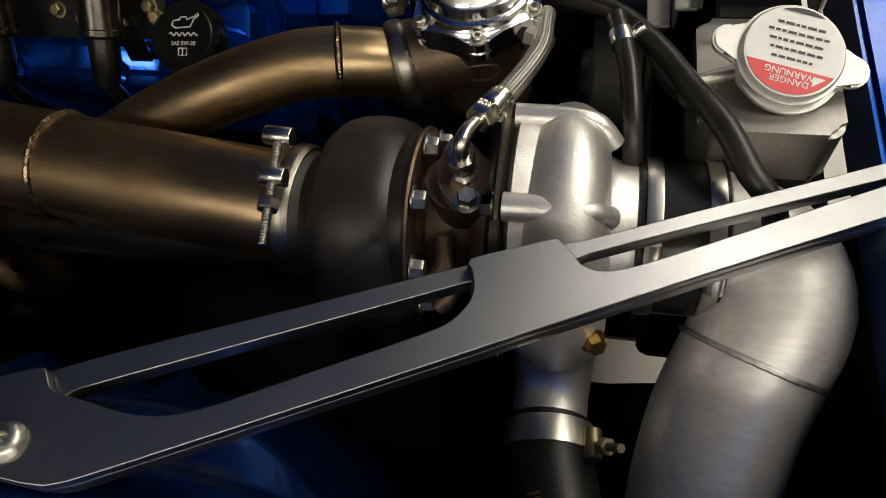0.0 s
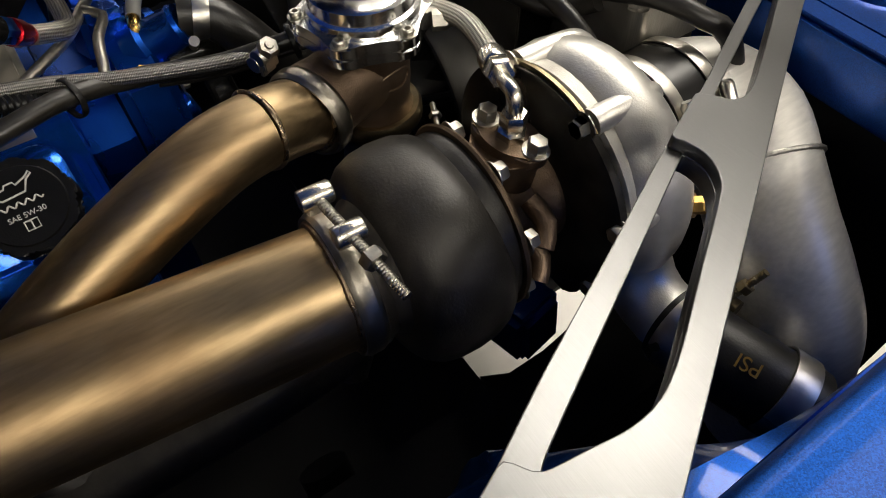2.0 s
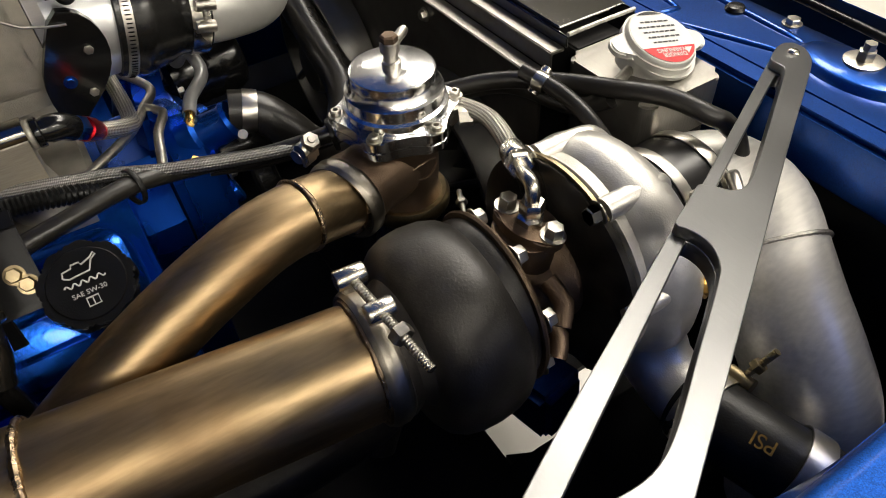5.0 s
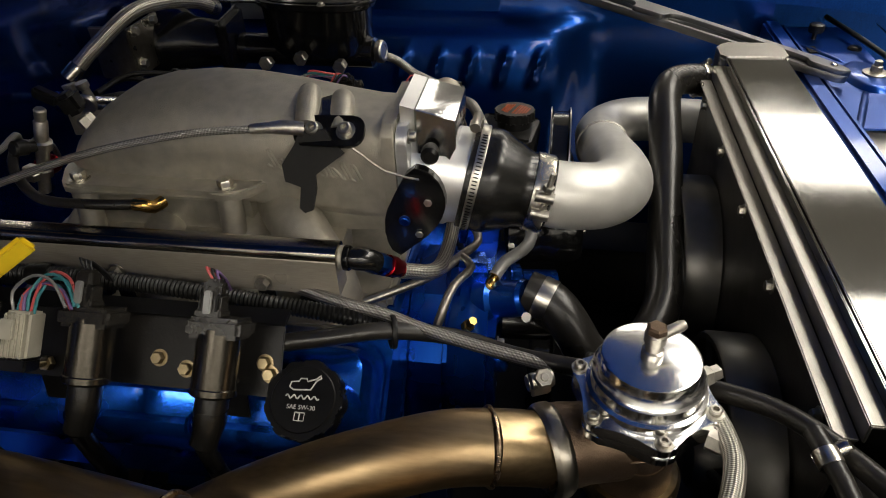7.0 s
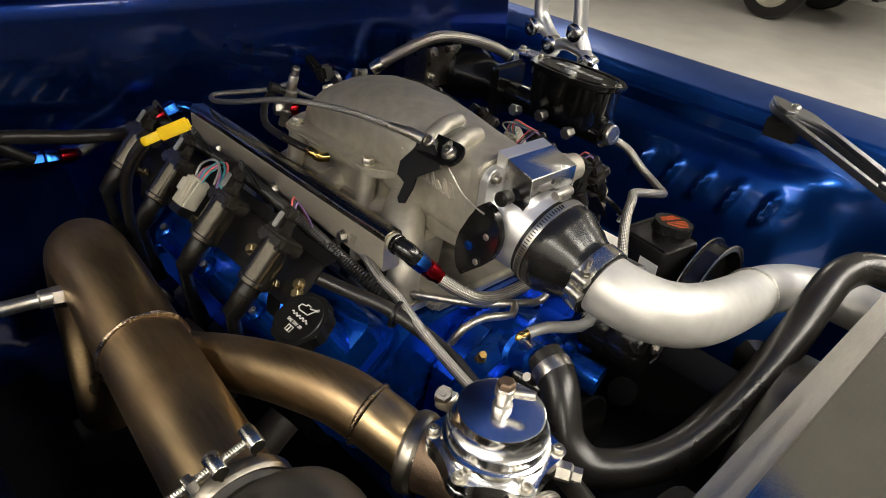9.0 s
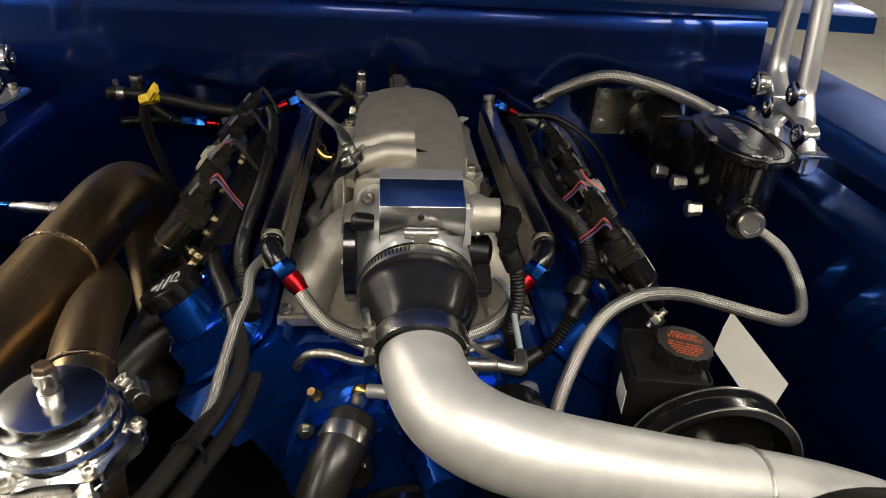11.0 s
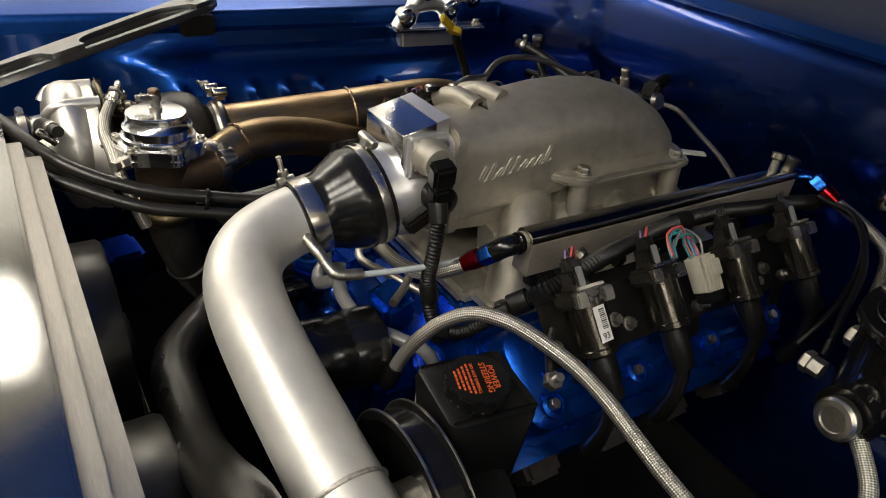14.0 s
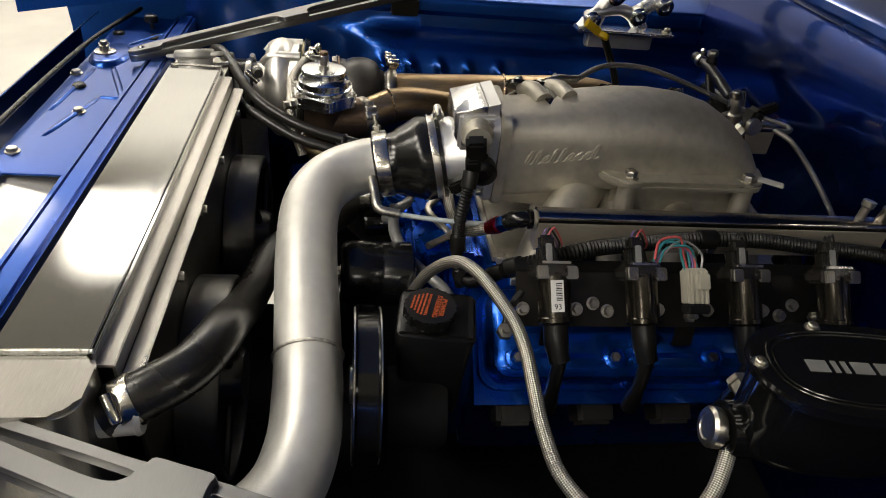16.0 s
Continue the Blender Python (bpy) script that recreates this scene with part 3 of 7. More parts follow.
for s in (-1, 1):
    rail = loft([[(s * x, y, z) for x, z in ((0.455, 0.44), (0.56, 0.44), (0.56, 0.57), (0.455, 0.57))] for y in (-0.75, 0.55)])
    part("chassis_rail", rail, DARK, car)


part("rail_bracket", block(0.07, 0.06, 0.07, Matrix.Translation((-0.445, -0.335, 0.68)) @ pose(0, 0, 0, 0, 6, 10), 0.008), BLUE, car, "blue box bracket on the chassis rail")


# Unseen dark plate added to keep the space beside the radiator black.
part("radiator_shade_plate", block(0.27, 0.006, 0.52, Matrix.Translation((-0.55, -0.588, 0.69)), 0.002), DARK, car, "dark plate added for shade beside the radiator")


# ---- braces ----
def flat_shape(outlines, low, high, bevel=0.0006):
    """A plate between two heights, whose first outline is its edge and the others its openings."""
    curve = bpy.data.curves.new("plate", "CURVE")
    curve.dimensions, curve.fill_mode = "2D", "BOTH"
    curve.extrude, curve.bevel_depth, curve.bevel_resolution, curve.offset = (high - low) / 2 - bevel, bevel, 1, -bevel
    for pts in outlines:
        pts = [(p.x, p.y) for p in spline([(x, y, 0) for x, y in pts + pts[:1]], 0.005)][:-1]
        sp = curve.splines.new("POLY")
        sp.points.add(len(pts) - 1)
        for p, q in zip(sp.points, pts):
            p.co = (q[0], q[1], 0, 1)
        sp.use_cyclic_u = True
    ob = bpy.data.objects.new("plate", curve)
    scene.collection.objects.link(ob)
    mesh = bpy.data.meshes.new_from_object(ob.evaluated_get(bpy.context.evaluated_depsgraph_get()))
    bpy.data.objects.remove(ob)
    mesh.transform(Matrix.Translation((0, 0, (high + low) / 2)))
    return mesh


def brace(s):
    """A thick tapering arm from the wing to the front panel, its inner rails milled lower than the rest."""
    a, b = Vector((0.691, -0.129, 1.044)), Vector((0.430, -0.611, 0.966))
    along = (a - b).normalized()
    side = Vector((1, 0, 0)) - along * along.x
    side.normalize()
    up = side.cross(along)
    m = Matrix.Translation(b) @ Matrix((side, along, up)).transposed().to_4x4()
    right = [(0.0, -0.039), (0.0095, -0.034), (0.0165, -0.020), (0.0205, 0.0), (0.0215, 0.05), (0.0222, 0.15), (0.0235, 0.25), (0.0255, 0.36), (0.0268, 0.44), (0.0278, 0.515), (0.0272, 0.534), (0.0225, 0.548)]
    foot = [(-0.004, 0.592), (-0.010, 0.600), (-0.016, 0.600), (-0.021, 0.594), (-0.032, 0.573), (-0.0345, 0.561), (-0.034, 0.545)]
    outer = right + foot + [(-0.0335, 0.49), (-0.0308, 0.42), (-0.0278, 0.335), (-0.0262, 0.30), (-0.0245, 0.265), (-0.0215, 0.24), (-0.0195, 0.165), (-0.0162, 0.06), (-0.0145, 0.005), (-0.0125, -0.018), (-0.0072, -0.033)]
    upper = [(-0.0045, 0.030), (-0.0018, 0.027), (0.0012, 0.034), (0.0035, 0.10), (0.0055, 0.17), (0.0062, 0.215), (0.0052, 0.236), (0.0020, 0.248), (-0.0045, 0.2545), (-0.0105, 0.252), (-0.0125, 0.243), (-0.0095, 0.15)]
    lower = [(-0.0165, 0.3145), (-0.0105, 0.3155), (-0.0020, 0.321), (0.0055, 0.334), (0.0082, 0.352), (0.0105, 0.41), (0.0124, 0.458), (0.0105, 0.482), (0.0035, 0.500), (-0.0080, 0.517), (-0.0165, 0.529), (-0.0190, 0.527), (-0.0195, 0.505), (-0.0178, 0.40)]
    # the high level: tip, outer rail, middle bridge and foot
    high = right + foot + [(-0.0325, 0.536), (-0.0250, 0.5345), (-0.0185, 0.532), (-0.0080, 0.517), (0.0035, 0.500), (0.0105, 0.482), (0.0124, 0.458), (0.0105, 0.41), (0.0082, 0.352), (0.0055, 0.334), (-0.0020, 0.321), (-0.0105, 0.3155), (-0.0200, 0.3135), (-0.0262, 0.312),
                           (-0.0252, 0.285), (-0.0238, 0.262), (-0.0195, 0.259), (-0.0105, 0.2555), (-0.0045, 0.2545), (0.0020, 0.248), (0.0052, 0.236), (0.0062, 0.215), (0.0055, 0.17), (0.0035, 0.10), (0.0012, 0.034), (-0.0035, 0.024), (-0.0105, 0.020), (-0.0140, 0.012), (-0.0125, -0.018), (-0.0072, -0.033)]
    t = thing("brace", (s * 0.69, -0.13, 1.03), "thick brushed aluminium brace with two cut-out windows, bolted to the wing", "brace", "bonnet-bay braces")
    for name, outlines, low, top in (("arm", (outer, upper, lower), -0.0155, -0.0035), ("raised_arm", (high,), -0.0034, 0.0048)):
        mesh = flat_shape(outlines, low, top)
        mesh.transform(m)
        if s < 0:
            mesh.transform(Matrix.Diagonal((-1, 1, 1, 1)))
            mesh.flip_normals()
        mesh.materials.clear()
        mesh.materials.append(BRACE_METAL)
        part(name, mesh, BRACE_METAL, t)
    part("mount", block(0.030, 0.060, 0.036, Matrix.Translation((s * 0.676, -0.125, 1.009)), 0.003), CHASSIS, t, "dark mount under the foot")
    for u, v, r in ((0.0, 0.5545, 0.72), (0.0024, -0.013, 0.42)):
        c = m @ Vector((u, v, 0.0048))
        head = lathe([(0.0135 * r, 0), (0.014 * r, 0.002 * r), (0.0115 * r, 0.006 * r), (0.0078 * r, 0.0082 * r), (0.0048 * r, 0.0085 * r), (0.0042 * r, 0.003 * r), (0.0002, 0.003 * r)], frame_to((s * c.x, c.y, c.z), (s * up.x, up.y, up.z)), 24)
        part("button_bolt", head, STAINLESS, t, "round socket-head bolt")


brace(-1)
brace(1)


# ---- radiator ----
rad = thing("radiator", (0.05, -0.50, 0.55), "brushed aluminium radiator with welded end tanks", "radiator")
part("core", block(0.70, 0.06, 0.42, Matrix.Translation((0.05, -0.505, 0.755)), 0.002), FIN, rad, "dark finned core")
cover = prism([(-0.285, -0.545), (0.405, -0.545), (0.405, -0.462), (-0.285, -0.462)], 0.003, Matrix.Translation((0, 0, 0.984)), bevel=0.001)
block(0.705, 0.003, 0.03, Matrix.Translation((0.0525, -0.5445, 0.97)), 0.001, cover)
block(0.705, 0.003, 0.012, Matrix.Translation((0.0525, -0.4605, 0.978)), 0.001, cover)
part("top_plate", cover, PLATE, rad, "brushed aluminium top plate")
ledge = block(0.70, 0.016, 0.004, Matrix.Translation((0.0525, -0.452, 0.970)), 0.001)
block(0.70, 0.003, 0.02, Matrix.Translation((0.0525, -0.4445, 0.962)), 0.001, ledge)
part("ledge", ledge, GREY_STEEL, rad, "dull folded ledge")
shroud = block(0.69, 0.008, 0.004, Matrix.Translation((0.05, -0.437, 0.948)), 0.001)
block(0.69, 0.004, 0.40, Matrix.Translation((0.05, -0.436, 0.748)), 0.001, shroud)
part("shroud_plate", shroud, SHROUD, rad, "aluminium fan shroud")
part("shroud_lip", block(0.69, 0.018, 0.003, Matrix.Translation((0.05, -0.4335, 0.951)), 0.001), GREY_STEEL, rad)
for x in (-0.25, -0.08, 0.062, 0.21, 0.36):
    part("shroud_bolt", bolt((x, -0.4339, 0.925), (0, 1, 0), 0.011, 0.007), STEEL, rad)
tank_d = prism(rounded(0.075, 0.10, 0.02), 0.43, Matrix.Translation((0.435, -0.503, 0.555)), bevel=0.004)
part("end_tank", tank_d, GREY_STEEL, rad, "welded aluminium end tank")
tank_p = prism(rounded(0.11, 0.095, 0.012), 0.05, Matrix.Translation((-0.355, -0.507, 0.915)), bevel=0.004)
# The lower tank takes the dark fin colour to stand for its shadow.
part("shaded_tank_body", prism(rounded(0.104, 0.09, 0.012), 0.364, Matrix.Translation((-0.355, -0.507, 0.55)), bevel=0.003), FIN, rad, "lower tank, coloured dark for the shade on it")
part("end_tank", tank_p, GREY_STEEL, rad, "welded aluminium end tank with the filler neck")
for x in (0.40, -0.301):
    part("weld_bead", tube([(x, -0.459, 0.987), (x, -0.50, 0.9875), (x, -0.542, 0.987)], lambda u: 0.0022 + 0.0003 * math.sin(u * 160), 8, 0.0015), WELD, rad, "rippled weld bead")
part("hose_outlet", lathe([(0.0215, 0), (0.0215, 0.03), (0.023, 0.032), (0.021, 0.036)], frame_to((0.425, -0.455, 0.935), (-0.1, 1, 0)), 24), PIPE, rad)
part("filler_neck", lathe([(0.034, -0.03), (0.03, 0.0), (0.03, 0.008), (0.035, 0.010), (0.035, 0.013)], Matrix.Translation((-0.358, -0.515, 0.968)) @ pose(0, 0, 0, 6, -20, 0), 32), PIPE, rad)
part("overflow_spigot", tube([(-0.358, -0.485, 0.968), (-0.37, -0.455, 0.968)], 0.005, 10), STEEL, rad)


def radiator_cap():
    t = thing("filler_cap", (-0.358, -0.515, 0.981), "round aluminium radiator cap with a red and white warning label", "cap")
    m = Matrix.Translation((-0.358, -0.515, 0.9815)) @ pose(0, 0, 0, 6, -20, 0) @ pose(0, 0, 0, 0, 0, -102)
    ears = []
    for k in range(96):
        a = 2 * math.pi * k / 96
        sn = 0.041 * math.sin(a)
        r = max(0.036, 0.041 * abs(math.cos(a)) + math.sqrt(0.0115 ** 2 - sn * sn) if abs(sn) < 0.0115 else 0.036)
        ears.append((r * math.cos(a), r * math.sin(a)))
    part("rim", prism(ears, 0.007, m, bevel=0.0016), PIPE, t, "bright eared rim")
    part("crown", lathe([(0.034, 0.006), (0.034, 0.010), (0.0325, 0.012)], m, 40), PIPE, t)
    up = m @ Matrix.Translation((0, 0, 0.0122))
    part("label_ground", prism(disc(0.0315, 40), 0.0003, up), LABEL_WHITE, t, "round white label")
    red = [(0.0312 * math.cos(radians(a)), 0.0312 * math.sin(radians(a))) for a in range(204, 337, 6)]
    part("label_band", prism(red, 0.0003, up @ Matrix.Translation((0, 0, 0.0004))), LABEL_RED, t, "red warning band")
    face = up @ Matrix.Translation((0, 0, 0.0008))
    words("DANGER\nWARNUNG", 0.0065, face @ Matrix.Translation((0.001, -0.0195, 0)) @ pose(0, 0, 0, 0, 0, 180), LABEL_WHITE, t, space=0.85)
    part("warning_triangle", prism([(0.016, -0.0225), (0.0235, -0.0155), (0.0155, -0.0155)], 0.0003, face), LABEL_WHITE, t)
    bars = bmesh.new()
    for k in range(5):
        w = 0.044 - 0.004 * k if k else 0.03
        x = -w / 2
        random.seed(40 + k)
        while x < w / 2:
            d = random.uniform(0.002, 0.006)
            block(d, 0.0017, 0.0002, face @ Matrix.Translation((x + d / 2, 0.018 - 0.0062 * k, 0)), 0, bars)
            x += d + 0.0012
    part("small_print", bars, INK, t, "rows of small dark print")
    part("ink_patch", prism([(0.0305 * math.cos(radians(a)), 0.0305 * math.sin(radians(a))) for a in range(62, 119, 4)], 0.0002, face), INK, t)


radiator_cap()


def radiator_fan(cx, cz):
    t = thing("radiator_fan", (cx, -0.40, cz - 0.13), "grey radiator fan with black blades in a round housing", "fan", "radiator fans")
    m = frame_to((cx, -0.434, cz), (0, 1, 0))
    ring = lathe([(0.128, 0), (0.137, 0.002), (0.137, 0.046), (0.134, 0.05), (0.128, 0.05), (0.126, 0.046), (0.126, 0.002)], m, 56, closed=True)
    part("housing", ring, FAN_METAL, t)
    part("motor", lathe([(0.042, 0.004), (0.042, 0.05), (0.036, 0.062), (0.012, 0.066)], m, 28), FAN_METAL, t, "grey metal motor drum")
    for k in range(4):
        a = math.pi * k / 2 + 0.4
        part("strut", tube([m @ Vector((0.04 * math.cos(a), 0.04 * math.sin(a), 0.045)), m @ Vector((0.128 * math.cos(a + 0.2), 0.128 * math.sin(a + 0.2), 0.045))], 0.006, 8), PLASTIC, t)
    for k in range(9):
        a = 2 * math.pi * k / 9
        bl = loft([[m @ Vector((r * math.cos(a + w), r * math.sin(a + w), h)) for w, h in ((0.0, 0.012), (0.25, 0.03), (0.25, 0.032), (0.0, 0.014))] for r in (0.04, 0.085, 0.123)])
        part("blade", bl, PLASTIC, t)


radiator_fan(-0.155, 0.742)
radiator_fan(0.19, 0.742)


# ---- engine block, heads and covers ----
engine = thing("engine_block", (0, 0.2, 0.45), "blue painted V8 engine block with its front cover", "engine")
part("block", loft([[(s * x, y, z) for s, x, z in ((1, 0.12, 0.5), (1, 0.16, 0.66), (1, 0.24, 0.80), (1, 0.12, 0.87), (-1, 0.12, 0.87), (-1, 0.24, 0.80), (-1, 0.16, 0.66), (-1, 0.12, 0.5))] for y in (-0.045, 0.46)]), BLUE_ENGINE, engine)
part("valley_cover", block(0.2, 0.48, 0.02, Matrix.Translation((0, 0.205, 0.876)), 0.006), CAST, engine)
cover = prism([(-0.11, 0.52), (0.11, 0.52), (0.13, 0.66), (0.11, 0.80), (0.05, 0.855), (-0.05, 0.855), (-0.11, 0.80), (-0.13, 0.66)], 0.05, Matrix(((1, 0, 0, 0), (0, 0, -1, -0.046), (0, 1, 0, 0), (0, 0, 0, 1))), bevel=0.006)
part("front_cover", cover, BLUE_ENGINE, engine, "blue front cover")


def water_pump():
    t = thing("water_pump", (0, -0.12, 0.75), "blue painted water pump with hose necks and pulley", "pump")
    part("housing", prism([(-0.12, 0.72), (0.10, 0.72), (0.125, 0.79), (0.10, 0.845), (0.03, 0.87), (-0.05, 0.875), (-0.11, 0.85), (-0.135, 0.79)], 0.055, Matrix(((1, 0, 0, 0), (0, 0, -1, -0.098), (0, 1, 0, 0), (0, 0, 0, 1))), bevel=0.010), BLUE_ENGINE, t)
    for x, z in ((-0.095, 0.80), (0.085, 0.80), (0.0, 0.845), (-0.04, 0.855)):
        part("boss", lathe([(0.016, 0), (0.016, 0.012), (0.012, 0.015)], frame_to((x, -0.15, z), (0, -1, 0.3)), 20), BLUE_ENGINE, t)
    for x, z in ((-0.11, 0.84), (-0.07, 0.86), (0.06, 0.855), (0.10, 0.83)):
        part("pump_bolt", bolt((x, -0.1555, z), (0, -1, 0.0), 0.012, 0.008), STEEL, t)
    part("thermostat_neck", lathe([(0.03, 0), (0.03, 0.018), (0.024, 0.022), (0.021, 0.05), (0.023, 0.055), (0.021, 0.06)], frame_to((-0.05, -0.135, 0.85), (-0.25, -0.75, 0.35)), 24), BLUE_ENGINE, t)
    part("thermostat_neck", lathe([(0.028, 0), (0.028, 0.012), (0.021, 0.016), (0.021, 0.06)], frame_to((0.02, -0.16, 0.82), (0.2, -0.95, -0.1)), 24), BLUE_ENGINE, t)
    for x in (-0.03, 0.07):
        part("cast_block", block(0.045, 0.05, 0.05, Matrix.Translation((x, -0.115, 0.872)) @ pose(0, 0, 0, 10, 8, 14), 0.008), BLUE_ENGINE, t)
    part("pulley", lathe([(0.02, 0), (0.075, 0), (0.078, 0.004), (0.073, 0.008), (0.073, 0.026), (0.078, 0.03), (0.074, 0.032), (0.06, 0.02), (0.02, 0.014)], frame_to((0.0, -0.19, 0.72), (0, -1, 0)), 40), GLOSS_BLACK, t, "black ribbed pulley")
    part("temperature_elbow", tube([(-0.058, -0.141, 0.850), (-0.058, -0.141, 0.874), (-0.054, -0.143, 0.882), (-0.040, -0.147, 0.884)], 0.0068, 12, 0.004), BRASS, t, "brass elbow")
    part("sensor", lathe([(0.0075, 0), (0.0075, 0.008), (0.005, 0.010), (0.005, 0.02)], frame_to((-0.1, -0.12, 0.852), (-0.3, -0.4, 0.8)), 6), BRASS, t)


water_pump()


def head_side(s, y0):
    """One bank: head, cover, bolts and spark plug wells. s: side, y0: front of the bank."""
    tilt = Vector((s * 0.62, 0, 0.78)).normalized()
    down = Vector((s * 0.78, 0, -0.62)).normalized()
    base = Vector((s * 0.215, 0, 0.835))
    t = thing("cylinder_head", (s * 0.25, y0, 0.75), "blue painted cylinder head", "engine part", "cylinder heads")
    ring = [(-0.085, -0.10), (0.075, -0.10), (0.085, -0.07), (0.085, -0.005), (-0.085, -0.005)]
    part("casting", loft([[base + down * u + tilt * v + Vector((0, y, 0)) for u, v in ring] for y in (y0, y0 + 0.47)]), BLUE_ENGINE, t)
    for k in range(4):
        c = base + down * 0.09 + tilt * -0.055 + Vector((0, y0 + 0.06 + 0.1118 * k, 0))
        part("exhaust_port", block(0.05, 0.05, 0.04, frame_to(c, down), 0.006), IRON, t)
    v = thing("valve_cover", (s * 0.25, y0, 0.85), "metallic blue valve cover with a ribbed rim", "valve cover", "valve covers")
    m = Matrix((down, (0, 1, 0), tilt)).transposed().to_4x4()
    m = Matrix.Translation(base + Vector((0, y0 + 0.235, 0))) @ m
    part("flange", prism(rounded(0.135, 0.46, 0.03), 0.008, m, bevel=0.002), BLUE_ENGINE, v)
    body = bmesh.new()
    rings = []
    for inset, h in ((0.004, 0.008), (0.006, 0.03), (0.010, 0.045), (0.02, 0.052)):
        rings.append([m @ Vector((x, y, h)) for x, y in rounded(0.13 - 2 * inset, 0.455 - 2 * inset, 0.028 - inset * 0.6)])
    loft(rings, body)
    part("shell", body, BLUE_ENGINE, v)
    for k in range(3):
        part("rib", block(0.006, 0.38, 0.004, m @ Matrix.Translation((-0.03 + 0.03 * k, 0, 0.053)), 0.0015), BLUE_ENGINE, v)
    for y in (-0.19, -0.065, 0.065, 0.19):
        c = m @ Vector((0.032, y, 0.052))
        part("bolt_well", lathe([(0.016, -0.004), (0.015, 0.004), (0.011, 0.006), (0.009, 0.001), (0.0002, 0.001)], frame_to(c, tilt), 24), BLUE_ENGINE, v)
        part("cover_bolt", bolt(c + tilt * 0.001, tilt, 0.011, 0.007, washer=False), STEEL, v)
        c = m @ Vector((0.056, y + 0.03, 0.012))
        part("stud_boss", lathe([(0.011, -0.004), (0.010, 0.012), (0.006, 0.014), (0.005, 0.006), (0.0002, 0.006)], frame_to(c, tilt), 18), BLUE_ENGINE, v)
    return v, m, tilt, down


cover_d, frame_d, tilt_d, down_d = head_side(1, -0.075)
cover_p, frame_p, tilt_p, down_p = head_side(-1, -0.05)


def oil_cap():
    at = Vector((-0.273, 0.001, 0.905))
    t = thing("oil_filler_cap", at, "black knurled plastic oil filler cap with pale markings", "cap")
    axis = Vector((-0.50, 0.05, 0.86)).normalized()
    m = frame_to(at, axis) @ pose(0, 0, 0, 0, 0, 0)
    x = Vector((0, -1, 0))
    x = (x - axis * x.dot(axis)).normalized()
    m = Matrix.Translation(at) @ Matrix((x, axis.cross(x), axis)).transposed().to_4x4()
    part("neck", lathe([(0.036, -0.045), (0.031, -0.02), (0.029, 0.0)], m, 32), BLUE_ENGINE, t, "blue filler neck")
    rim = []
    for k in range(96):
        a = 2 * math.pi * k / 96
        rim.append(((0.0335 + 0.0030 * min(1, max(0, math.cos(9 * a) + 0.8))) * math.cos(a), (0.0335 + 0.0030 * min(1, max(0, math.cos(9 * a) + 0.8))) * math.sin(a)))
    part("knob", prism(rim, 0.018, m, bevel=0.0015), PLASTIC, t)
    part("face", lathe([(0.030, 0.018), (0.029, 0.0192), (0.0002, 0.0192)], m, 40), PLASTIC, t)
    f = m @ Matrix.Translation((0, 0, 0.0196))
    can = [(-0.014, 0.010), (-0.013, 0.0145), (-0.006, 0.0155), (-0.005, 0.018), (0.001, 0.018), (0.002, 0.0155), (0.010, 0.0185), (0.0135, 0.0215), (0.0145, 0.0195), (0.010, 0.0165), (0.006, 0.0085), (-0.010, 0.0075)]
    line = tube([f @ Vector((x, y, 0)) for x, y in can + can[:1]], 0.00075, 6, smooth=False)
    part("oil_can_mark", line, PALE_INK, t, "pale oil-can outline")
    wave = tube([f @ Vector((-0.016 + 0.0008 * k, 0.0015 + 0.0016 * math.sin(k * 0.8), 0)) for k in range(40)], 0.0007, 6, smooth=False)
    part("wave_mark", wave, PALE_INK, t)
    words("SAE 5W-30", 0.0056, f @ Matrix.Translation((0.0, -0.0075, 0)), PALE_INK, t)
    book = tube([f @ Vector((x, y, 0)) for x, y in ((-0.0045, -0.012), (0.0045, -0.012), (0.0045, -0.019), (-0.0045, -0.019), (-0.0045, -0.012), (0, -0.0128), (0, -0.0195))], 0.0006, 6, smooth=False)
    part("book_mark", book, PALE_INK, t)


oil_cap()


